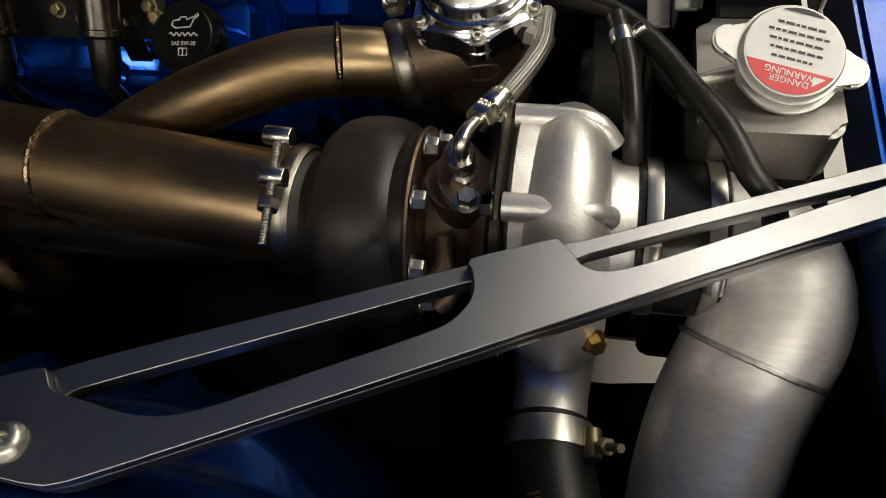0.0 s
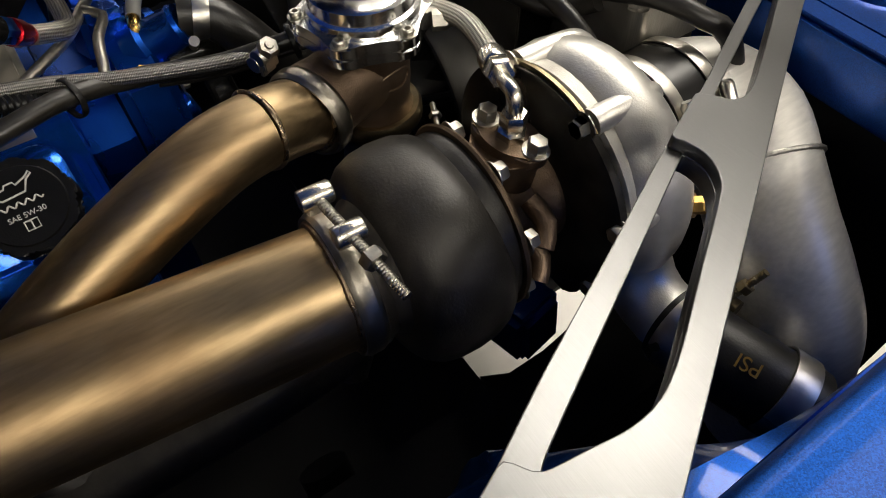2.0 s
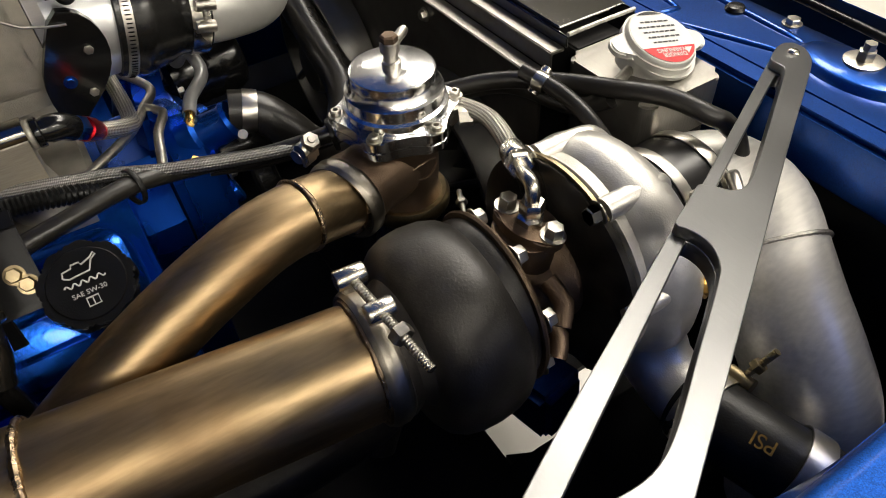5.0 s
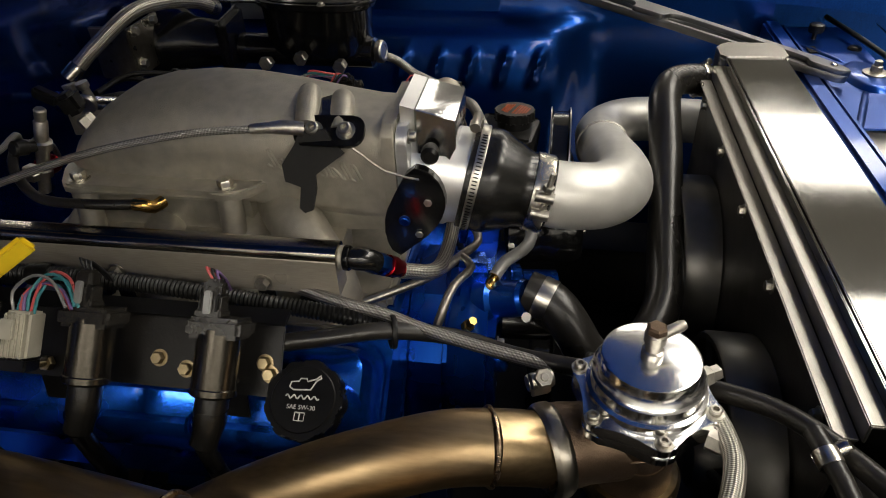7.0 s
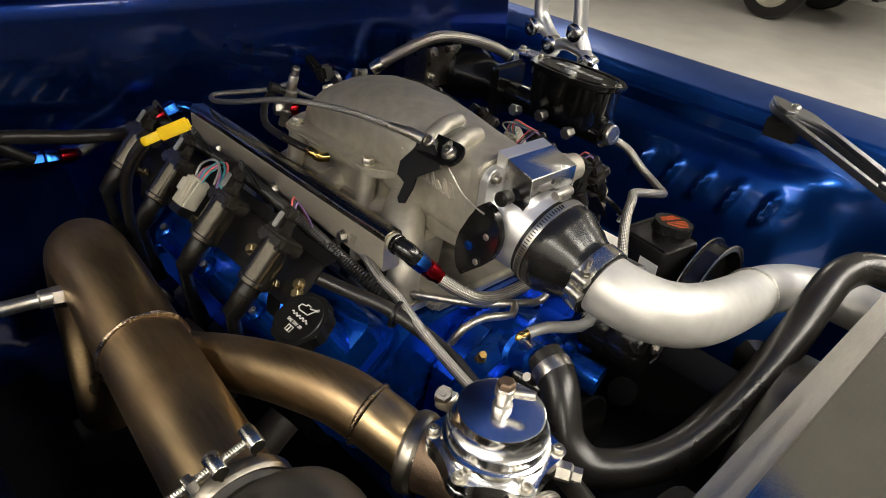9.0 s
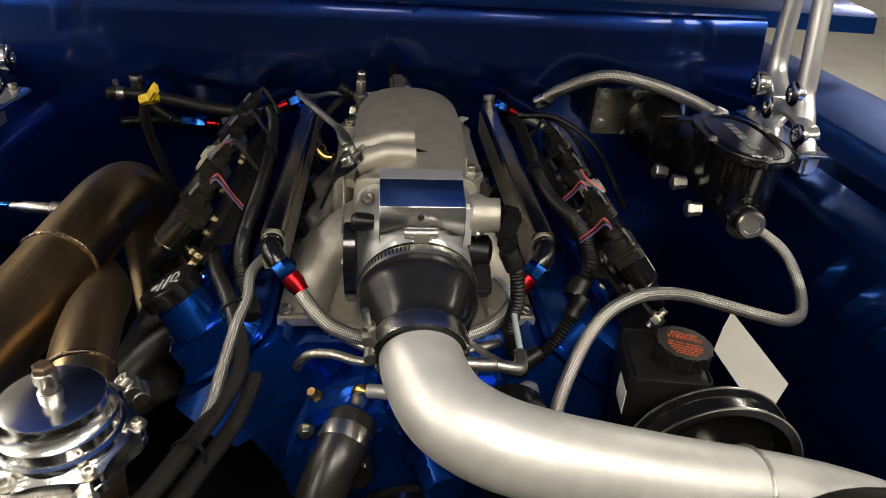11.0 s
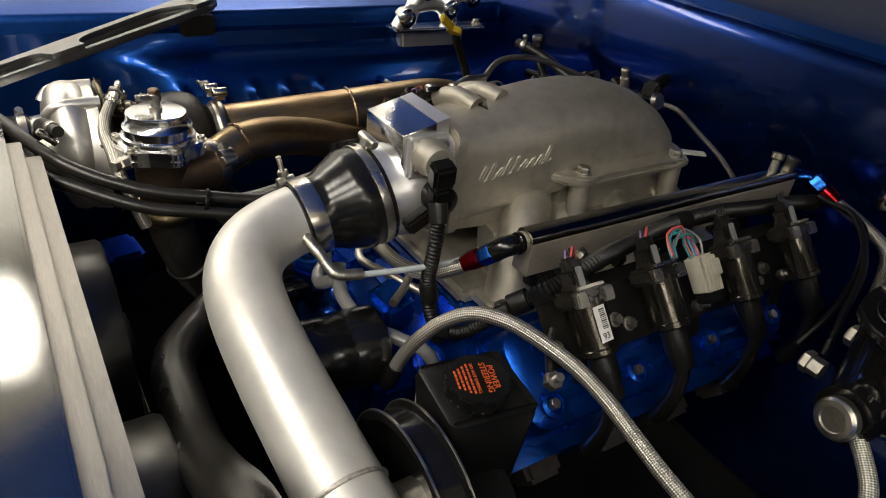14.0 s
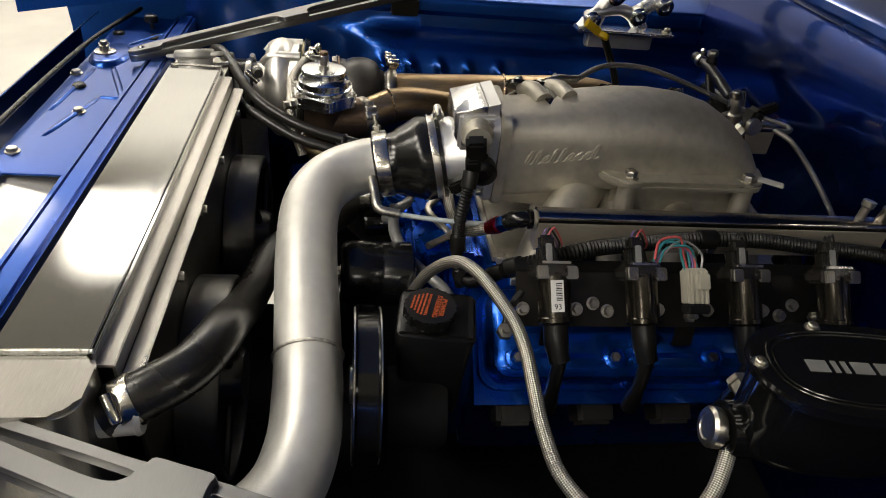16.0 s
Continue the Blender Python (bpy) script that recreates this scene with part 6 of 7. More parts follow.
def coil_bracket(s, y0, y1, bolts):
    t = thing("coil_bracket", (s * 0.26, (y0 + y1) / 2, 0.9), "black steel coil bracket bolted over the valve cover", "bracket", "coil brackets")
    d = Vector((s * 0.65, 0, -0.76))
    q = Vector((0, 1, 0))
    n = q.cross(d)
    if n.z < 0:
        n = -n
    m = Matrix.Translation((s * 0.250, 0, 0.931)) @ Matrix((d, n.cross(d), n)).transposed().to_4x4()
    sign = (n.cross(d)).y
    part("plate", block(0.066, y1 - y0, 0.003, m @ Matrix.Translation((0, sign * (y0 + y1) / 2, 0)), 0.001), CHASSIS, t)
    part("plate_fold", block(0.02, y1 - y0, 0.003, m @ Matrix.Translation((-0.04, sign * (y0 + y1) / 2, -0.006)) @ pose(0, 0, 0, 0, -40, 0), 0.001), PLASTIC, t)
    for u, y in bolts:
        part("bracket_bolt", bolt(m @ Vector((u, sign * y, 0.0015)), n, 0.0105, 0.008), STEEL if s > 0 else GOLD_ZINC, t)
    for y in (y0 + 0.045, (y0 + y1) / 2, y1 - 0.05):
        part("stud", stud(m @ Vector((0.02, sign * y, 0.002)), m @ Vector((0.02, sign * y, 0.026)), 0.0035, ((0.15, 0.0075),)), GOLD_ZINC if s < 0 else STEEL, t)
        part("leg", block(0.03, 0.026, 0.003, m @ Matrix.Translation((0.043, sign * y, -0.008)) @ pose(0, 0, 0, 0, 30, 0), 0.001), CHASSIS, t)


coil_bracket(1, -0.040, 0.39, ((0.012, -0.032), (0.012, 0.034), (0.005, 0.055), (0.014, 0.073), (0.012, 0.138), (0.012, 0.202), (0.012, 0.276), (0.018, 0.298), (0.005, 0.316)))
coil_bracket(-1, 0.03, 0.49, ((0.012, 0.040), (0.002, 0.046), (0.014, 0.122), (0.006, 0.150), (0.012, 0.365), (0.012, 0.39)))
solid("bracket_arm", tube([(0.255, -0.036, 0.945), (0.268, -0.05, 0.932), (0.286, -0.058, 0.914)], 0.0045, 8), PLASTIC, "black bracket arm reaching to a cover stud", "bracket")
solid("cover_nut", stud((0.281, -0.057, 0.902), (0.297, -0.058, 0.925), 0.0045, ((0.3, 0.010),)), STEEL, "plated stud and nut on the valve cover", "nut")


def white_plug(s, at, d):
    at, d = Vector(at), Vector(d).normalized()
    t = thing("wiring_connector", at, "off-white multi-pin wiring connector between the coils", "connector", "white connectors")
    q = Vector((0, 1, 0))
    n = q.cross(d).normalized()
    m = Matrix.Translation(at) @ Matrix((q, n, d)).transposed().to_4x4()
    part("shell", block(0.027, 0.022, 0.044, m, 0.003), WHITE, t)
    for k in range(4):
        part("rib", block(0.003, 0.027, 0.040, m @ Matrix.Translation((-0.009 + 0.006 * k, 0, 0)), 0.001), WHITE, t)
    part("latch", block(0.014, 0.007, 0.018, m @ Matrix.Translation((0.004, (0.014 if n.z > 0 else -0.014), -0.006)), 0.001), WHITE, t)
    part("cap", block(0.028, 0.020, 0.012, m @ Matrix.Translation((0, 0, 0.026)), 0.002), PLASTIC, t, "black end piece")
    cols = (TEAL_WIRE, PINK_WIRE, TEAL_WIRE, PURPLE_WIRE, PINK_WIRE, TEAL_WIRE, GREY_TUBE)
    random.seed(7)
    for k, c in enumerate(cols):
        u = -0.010 + 0.0033 * k
        lift, turn = random.uniform(0.004, 0.022), random.uniform(-0.005, 0.005)
        part("wire", tube([m @ Vector((u, 0.002, -0.020)), m @ Vector((u + turn, 0.003, -0.033 - lift * 0.5)), m @ Vector((u * 0.8 - 0.012, turn, -0.042 - lift)), m @ Vector((u * 0.6 - 0.034 + turn, -0.004 * s, -0.041 - lift * 0.8)), m @ Vector((u * 0.4 - 0.052, -0.010 * s + turn, -0.026 - lift * 0.3))], 0.0015, 7, 0.006), c, t, "coloured wire")


white_plug(1, (0.268, 0.168, 0.966), (0.62, 0.05, -0.78))
white_plug(-1, (-0.280, 0.258, 0.968), (-0.62, 0.05, -0.78))

def loom(points, r, pitch, label):
    t = thing("wiring_loom", points[0], label, "wiring loom", "wiring looms")
    part("conduit", ribbed(points, r, pitch), PLASTIC, t)
    for a, b in ((0, 1), (len(points) // 2, len(points) // 2 + 1), (-1, -2)):
        d = (Vector(points[b]) - Vector(points[a])).normalized()
        part("tape_wrap", band(Vector(points[a]) + d * 0.012, d, r + 0.0006, 0.022), RUBBER, t, "black tape wrap")


loom([(0.19, -0.04, 0.93), (0.215, -0.01, 0.96), (0.212, 0.05, 0.978), (0.196, 0.13, 0.978), (0.19, 0.20, 0.982), (0.194, 0.28, 0.985), (0.20, 0.36, 0.98), (0.205, 0.44, 0.975), (0.20, 0.50, 0.96)], 0.0105, 0.0045, "black corrugated wiring loom along the coils")
loom([(-0.175, -0.06, 0.915), (-0.195, 0.0, 0.945), (-0.20, 0.06, 0.957), (-0.198, 0.16, 0.965), (-0.20, 0.28, 0.972), (-0.21, 0.40, 0.975), (-0.225, 0.46, 0.985), (-0.235, 0.50, 0.965)], 0.009, 0.0042, "black corrugated wiring loom along the coils")
loom([(0.097, -0.083, 1.018), (0.108, -0.087, 0.995), (0.112, -0.092, 0.96), (0.108, -0.092, 0.925), (0.118, -0.090, 0.885), (0.13, -0.08, 0.855)], 0.0085, 0.004, "black corrugated loom hanging from the throttle sensor")
loom([(0.13, -0.085, 0.87), (0.16, -0.075, 0.885), (0.185, -0.06, 0.915), (0.20, -0.045, 0.935)], 0.008, 0.004, "black corrugated loom rising to the coils")
for k, (dx, mat) in enumerate(((-0.003, TEAL_WIRE), (0.0, GREY_TUBE), (0.003, INK))):
    solid("sensor_wire", tube([(0.096 + dx, -0.082, 1.022), (0.100 + dx, -0.085, 1.008), (0.108 + dx * 0.5, -0.088, 0.992)], 0.0013, 6), mat, "thin wire below the throttle sensor", "wire", "sensor wires")


# ---- power steering ----
def reservoir():
    t = thing("power_steering_reservoir", (0.27, -0.145, 0.80), "black plastic power steering reservoir with a round screw cap", "reservoir")
    m = Matrix.Translation((0.268, -0.136, 0.799)) @ pose(0, 0, 0, 0, 0, -8)
    rings = []
    for z, w, d in ((0.0, 0.075, 0.072), (0.06, 0.082, 0.080), (0.112, 0.088, 0.090), (0.120, 0.084, 0.086), (0.122, 0.078, 0.080)):
        rings.append([m @ Vector((x, y, z)) for x, y in rounded(w, d, 0.010)])
    part("tank", loft(rings), PLASTIC, t)
    for s in (-1, 1):
        part("seam", block(0.002, 0.080, 0.004, m @ Matrix.Translation((s * 0.038, 0, 0.122)), 0.001), PLASTIC, t)
    part("ridge", block(0.080, 0.012, 0.010, m @ Matrix.Translation((0, 0.040, 0.118)), 0.003), PLASTIC, t)
    c = m @ Matrix.Translation((0.004, -0.008, 0.0)) @ pose(0, 0, 0, 0, 4, 0)
    rim = []
    for k in range(64):
        a = 2 * math.pi * k / 64
        r = 0.0285 + 0.0018 * (math.cos(8 * a) > 0.2)
        rim.append((r * math.cos(a), r * math.sin(a)))
    part("neck", lathe([(0.026, 0.118), (0.026, 0.134)], c, 32), PLASTIC, t)
    cap = part("screw_cap", prism(rim, 0.015, c @ Matrix.Translation((0, 0, 0.131)), bevel=0.002), PLASTIC, t, "ribbed black screw cap")
    f = c @ Matrix.Translation((0, 0, 0.1464)) @ pose(0, 0, 0, 0, 0, -9)
    words("POWER\nSTEERING", 0.0082, f @ Matrix.Translation((0, 0.0105, 0)), ORANGE_INK, cap, space=0.8)
    words("DO NOT OVERFILL", 0.0042, f @ Matrix.Translation((0, -0.003, 0)), ORANGE_INK, cap)
    bars = bmesh.new()
    for k in range(4):
        random.seed(70 + k)
        w = 0.036 - 0.005 * k
        x = -w / 2
        while x < w / 2:
            d = random.uniform(0.002, 0.005)
            block(d, 0.0020, 0.0003, f @ Matrix.Translation((x + d / 2, -0.0075 - 0.0042 * k, 0)), 0, bars)
            x += d + 0.001
    part("small_print", bars, ORANGE_INK, cap, "rows of small orange print")
    part("sticker", block(0.0006, 0.034, 0.030, m @ Matrix.Translation((-0.0432, -0.022, 0.085)), 0.0002), LABEL_WHITE, t, "small white sticker")
    p = thing("steering_pump", (0.30, -0.19, 0.74), "black steering pump with a polished-rim pulley", "pump")
    part("body", lathe([(0.045, 0), (0.05, 0.01), (0.05, 0.07), (0.04, 0.08)], frame_to((0.30, -0.12, 0.80), (0, -1, 0)), 28), DARK, p)
    m2 = frame_to((0.302, -0.20, 0.842), (0, -1, 0))
    part("pulley", lathe([(0.02, 0.004), (0.072, 0.004), (0.080, 0.002), (0.089, 0.0), (0.089, 0.002), (0.084, 0.004), (0.084, 0.026), (0.089, 0.028), (0.089, 0.030), (0.080, 0.030), (0.07, 0.012), (0.02, 0.010)], m2, 56, closed=True), GLOSS_BLACK, p, "black ribbed pulley")
    part("bright_rim", lathe([(0.0885, 0.0285), (0.0902, 0.0287), (0.0902, 0.0305), (0.0885, 0.0307)], m2, 56, closed=True), STAINLESS, p)
    part("bright_rim", lathe([(0.0885, -0.0005), (0.0902, -0.0003), (0.0902, 0.0012), (0.0885, 0.0014)], m2, 56, closed=True), STAINLESS, p)
    part("hub", lathe([(0.022, 0.006), (0.022, 0.034), (0.014, 0.038), (0.008, 0.040)], m2, 20), STEEL, p)


reservoir()


def braided_hose(points, r, label, mat=None, ends=True):
    t = thing("braided_hose", points[0], label, "hose", "braided hoses")
    part("hose", tube(points, r, 16, 0.008), mat or BRAID, t)
    if ends:
        for p, q in ((points[0], points[1]), (points[-1], points[-2])):
            d = (Vector(q) - Vector(p)).normalized()
            part("ferrule", lathe([(r * 1.05, -0.012), (r * 1.25, -0.010), (r * 1.25, 0.012), (r * 1.1, 0.016), (r * 1.02, 0.016)], frame_to(p, d), 12), GLOSS_BLACK if mat is None else STAINLESS, t)
    return t


braided_hose([(0.153, -0.158, 0.845), (0.157, -0.150, 0.870), (0.168, -0.138, 0.902), (0.187, -0.120, 0.934), (0.212, -0.103, 0.955), (0.245, -0.088, 0.963), (0.275, -0.072, 0.957), (0.310, -0.055, 0.945), (0.345, -0.047, 0.933), (0.386, -0.045, 0.920), (0.430, -0.042, 0.906), (0.474, -0.030, 0.890), (0.515, 0.005, 0.880), (0.535, 0.055, 0.892), (0.52, 0.09, 0.925), (0.478, 0.12, 0.950)], 0.0076, "braided steel hose arching over the steering reservoir")
braided_hose([(-0.235, -0.322, 0.86), (-0.244, -0.336, 0.905), (-0.262, -0.343, 0.934), (-0.288, -0.344, 0.949), (-0.326, -0.345, 0.960), (-0.352, -0.340, 0.966), (-0.378, -0.331, 0.971), (-0.400, -0.322, 0.975)], 0.0080, "braided steel oil feed hose to the turbocharger", BRAID, ends=False)


def oil_feed():
    t = thing("oil_feed_fitting", (-0.45, -0.3, 0.96), "stainless swivel hose end on the turbo oil feed", "hose fitting")
    a, d = Vector((-0.395, -0.324, 0.974)), Vector((-0.044, 0.020, 0.012)).normalized()
    m = frame_to(a, d)
    part("socket", lathe([(0.0085, 0), (0.0108, 0.002), (0.0108, 0.018), (0.0098, 0.02)], m, 16), STAINLESS, t)
    part("hex_nut", lathe([(0.0098, 0.02), (0.0112, 0.022), (0.0112, 0.032), (0.0095, 0.034)], m, 6), STAINLESS, t)
    part("elbow", tube([a + d * 0.032, a + d * 0.044, Vector((-0.446, -0.303, 0.986)), Vector((-0.4505, -0.302, 0.979)), Vector((-0.4505, -0.302, 0.966))], 0.0056, 14, 0.004), STAINLESS, t)
    part("swivel_nut", lathe([(0.009, 0), (0.010, 0.002), (0.010, 0.010), (0.009, 0.012)], frame_to((-0.4505, -0.302, 0.960), (0, 0, 1)), 6), STAINLESS, t)


oil_feed()


# ---- hoses ----
def hose(points, r, label, mat=None, group="black hoses", ends=()):
    t = thing("hose", points[0], label, "hose", group)
    part("tube", tube(points, r, 18, 0.01), mat or HOSE_RUBBER, t)
    for i in ends:
        p, q = Vector(points[i]), Vector(points[i + 1 if i == 0 else i - 1])
        d = (q - p).normalized()
        b = part("clamp", band(p + d * 0.022, d, r + 0.0004, 0.016 if r > 0.02 else 0.012), STAINLESS, t, "stainless hose clamp")
        part("clamp_screw", lathe([(0.0055, -0.012), (0.0055, 0.012), (0.004, 0.015)], frame_to(p + d * 0.014 + d.orthogonal().normalized() * (r + 0.005), d.cross(d.orthogonal())), 12), STAINLESS, b)
    return t


hose([(0.425, -0.452, 0.936), (0.413, -0.42, 0.946), (0.385, -0.385, 0.951), (0.339, -0.368, 0.946), (0.298, -0.366, 0.928), (0.250, -0.367, 0.898), (0.192, -0.366, 0.866), (0.134, -0.363, 0.843), (0.070, -0.358, 0.828), (0.020, -0.353, 0.820), (-0.022, -0.340, 0.811), (-0.060, -0.316, 0.803), (-0.088, -0.288, 0.803), (-0.095, -0.258, 0.822), (-0.084, -0.236, 0.852), (-0.070, -0.215, 0.872), (-0.060, -0.185, 0.880)], 0.0235, "thick black rubber radiator hose", ends=(0, -1))
A = [(-0.235, 0.045, 0.938), (-0.222, 0.0, 0.938), (-0.196, -0.06, 0.930), (-0.176, -0.125, 0.908), (-0.185, -0.18, 0.900), (-0.203, -0.25, 0.908), (-0.222, -0.325, 0.922), (-0.262, -0.392, 0.942), (-0.318, -0.430, 0.957), (-0.375, -0.456, 0.968), (-0.415, -0.476, 0.973), (-0.447, -0.491, 0.967), (-0.465, -0.508, 0.952), (-0.482, -0.522, 0.89)]
hose(A, 0.0086, "black rubber hose sweeping round the wastegate")
hose([(x + 0.014, y - 0.006, z - 0.016) for x, y, z in A[3:8]] + [(-0.275, -0.425, 0.93), (-0.33, -0.445, 0.93), (-0.37, -0.456, 0.955)], 0.0082, "thin black rubber hose beside a thicker one")
hose([(-0.31, -0.40, 0.975), (-0.36, -0.412, 0.968), (-0.405, -0.418, 0.945), (-0.425, -0.422, 0.90), (-0.43, -0.425, 0.84)], 0.0075, "thin black rubber hose dropping behind the compressor", ends=(0,))
braided_hose([(-0.160, 0.045, 0.945), (-0.180, -0.010, 0.946), (-0.180, -0.050, 0.936), (-0.186, -0.090, 0.926), (-0.190, -0.140, 0.914), (-0.194, -0.200, 0.903), (-0.206, -0.262, 0.903)], 0.0062, "thin braided hose below a black rubber hose", BRAID_FINE, ends=False)
for p, d in (((-0.196, -0.06, 0.930), (0.5, -1.2, -0.2)), ((-0.203, -0.25, 0.908), (-0.25, -1, 0.2))):
    solid("cable_tie", band(Vector(p) + Vector((0.004, 0, -0.005)), d, 0.0155, 0.005), PLASTIC, "black cable tie round two hoses", "cable tie", "cable ties")
hose([(0.052, -0.175, 0.935), (0.062, -0.175, 0.90), (0.085, -0.155, 0.87), (0.115, -0.125, 0.858), (0.14, -0.10, 0.845), (0.15, -0.08, 0.78)], 0.0080, "grey rubber heater hose at the pump", GREY_TUBE)
for pts in ([(-0.122, -0.005, 0.895), (-0.095, -0.05, 0.90), (-0.065, -0.083, 0.90), (-0.03, -0.105, 0.90), (0.003, -0.122, 0.90), (0.05, -0.105, 0.90), (0.10, -0.08, 0.895)], [(-0.125, -0.09, 0.87), (-0.112, -0.098, 0.893), (-0.085, -0.105, 0.90), (-0.05, -0.12, 0.90), (-0.03, -0.105, 0.90)], [(0.10, -0.13, 0.90), (0.075, -0.10, 0.90), (0.06, -0.085, 0.905)]):
    solid("vent_pipe", tube(pts, 0.0052, 10), STEEL, "bent silver-grey steam vent pipe", "pipe", "vent pipes")
hose([(-0.045, -0.146, 0.884), (-0.022, -0.157, 0.89), (0.0, -0.176, 0.892), (0.025, -0.185, 0.895), (0.05, -0.178, 0.915)], 0.0075, "short grey hose on a brass elbow", GREY_TUBE)
drum = thing("belt_drum", (0.10, -0.2, 0.81), "glossy black drum ahead of the engine", "pulley")
axle = frame_to((0.10, -0.150, 0.852), (0.05, -1, 0.05))
part("barrel", lathe([(0.012, -0.004), (0.040, 0), (0.045, 0.004), (0.045, 0.040), (0.0438, 0.042), (0.0438, 0.046), (0.045, 0.048), (0.045, 0.085), (0.043, 0.091)], axle, 44), GLOSS_BLACK, drum)
part("end_cap", lathe([(0.0428, 0.0912), (0.041, 0.0955), (0.036, 0.099), (0.024, 0.1), (0.022, 0.098), (0.0002, 0.098)], axle, 44), GLOSS_BLACK, drum)
part("hub_bolt", bolt(axle @ Vector((0, 0, 0.098)), (0.05, -1, 0.05), 0.014, 0.007), STEEL, drum)
solid("drum_spool", lathe([(0.012, 0), (0.021, 0.002), (0.021, 0.055), (0.018, 0.06)], frame_to((-0.065, -0.155, 0.835), (0.1, -1, -0.05)), 28), SILICONE, "black rubber bypass hose stub", "hose")

# throttle cable, vacuum lines, dipstick
solid("throttle_cable", tube([(-0.085, 0.095, 1.082), (-0.122, 0.15, 1.092), (-0.148, 0.24, 1.08), (-0.155, 0.36, 1.04), (-0.145, 0.45, 1.012), (-0.125, 0.49, 1.006), (-0.095, 0.475, 1.01), (-0.06, 0.425, 1.025), (-0.02, 0.427, 1.028), (0.01, 0.45, 1.002), (0.06, 0.46, 0.975), (0.09, 0.48, 0.94)], 0.0040, 12), BRAID_FINE, "thin braided throttle cable looping behind the plenum", "cable")
hose([(-0.118, 0.226, 1.006), (-0.128, 0.27, 1.01), (-0.125, 0.33, 1.012), (-0.10, 0.37, 1.03), (-0.07, 0.385, 1.04)], 0.0055, "black vacuum hose on a brass elbow")


def dipstick():
    t = thing("dipstick", (-0.33, 0.22, 0.8), "yellow-handled engine dipstick in a black tube", "dipstick")
    a, b = Vector((-0.339, 0.213, 1.074)), Vector((-0.318, 0.176, 1.098))
    along = (b - a).normalized()
    side = along.cross(Vector((0, 0, 1))).normalized()
    m = Matrix.Translation(a) @ Matrix((along, side, along.cross(side))).transposed().to_4x4()
    part("loop", lathe([(0.006, -0.005), (0.0125, -0.005), (0.014, 0), (0.0125, 0.005), (0.006, 0.005)], m, 24, closed=True), YELLOW, t, "yellow loop handle")
    part("grip", block(0.048, 0.007, 0.015, m @ Matrix.Translation((0.034, 0, 0)), 0.0025), YELLOW, t)
    part("tube", tube([(-0.346, 0.222, 1.066), (-0.356, 0.235, 1.045), (-0.36, 0.26, 1.0), (-0.352, 0.285, 0.93), (-0.335, 0.30, 0.85)], 0.007, 12), PLASTIC, t, "black guide tube")


dipstick()


def plenum_sensor():
    t = thing("pressure_sensor", (-0.01, 0.335, 1.03), "black pressure sensor and plug on the plenum's rear", "sensor")
    part("stem", lathe([(0.010, 0), (0.010, 0.012), (0.008, 0.014)], frame_to((-0.01, 0.33, 1.04), (0, 0.5, 0.85)), 6), STEEL, t)
    part("body", block(0.026, 0.022, 0.026, Matrix.Translation((-0.01, 0.345, 1.068)) @ pose(0, 0, 0, -20, 0, 12), 0.005), PLASTIC, t)
    part("bright_cap", lathe([(0.012, 0), (0.013, 0.003), (0.011, 0.008)], frame_to((0.004, 0.340, 1.058), (0.9, 0.1, 0.3)), 18), STEEL, t)
    part("plug", block(0.014, 0.03, 0.014, Matrix.Translation((-0.016, 0.368, 1.078)) @ pose(0, 0, 0, 25, 0, 0), 0.003), PLASTIC, t)


plenum_sensor()


def vacuum_tree():
    t = thing("vacuum_tee", (-0.065, 0.37, 0.98), "plated vacuum tee with a red hose end behind the plenum", "hose fitting")
    base, tip = Vector((-0.07, 0.372, 0.985)), Vector((-0.064, 0.338, 1.092))
    d = (tip - base).normalized()
    m = frame_to(base, d)
    part("stem", lathe([(0.007, 0), (0.007, 0.02), (0.010, 0.022), (0.010, 0.030), (0.007, 0.032), (0.0075, 0.055), (0.011, 0.057), (0.011, 0.066), (0.0075, 0.068), (0.0075, 0.09), (0.006, 0.092), (0.0065, 0.104), (0.005, 0.106)], m, 14), STEEL, t)
    side = Vector((-0.9, 0.2, 0.35)).normalized()
    part("side_arm", lathe([(0.006, 0), (0.006, 0.018), (0.0085, 0.02), (0.0085, 0.034), (0.006, 0.036)], frame_to(base + d * 0.06, side), 12), PLASTIC, t, "black side union")
    part("red_end", lathe([(0.009, 0), (0.0115, 0.003), (0.0115, 0.020), (0.009, 0.024)], frame_to((-0.070, 0.370, 1.012), (0.85, -0.45, 0.05)), 12), RED_ANO, t, "red anodised hose end")
    part("nut", lathe([(0.009, 0), (0.0105, 0.002), (0.0105, 0.012), (0.009, 0.014)], frame_to((-0.070, 0.370, 1.012), (-0.9, 0.2, 0.05)), 6), STEEL, t)


vacuum_tree()
hose([(-0.25, 0.515, 0.955), (-0.286, 0.50, 0.964), (-0.342, 0.50, 0.972), (-0.433, 0.50, 0.989), (-0.50, 0.49, 0.995)], 0.0105, "black heater hose along the firewall", ends=(-1,))


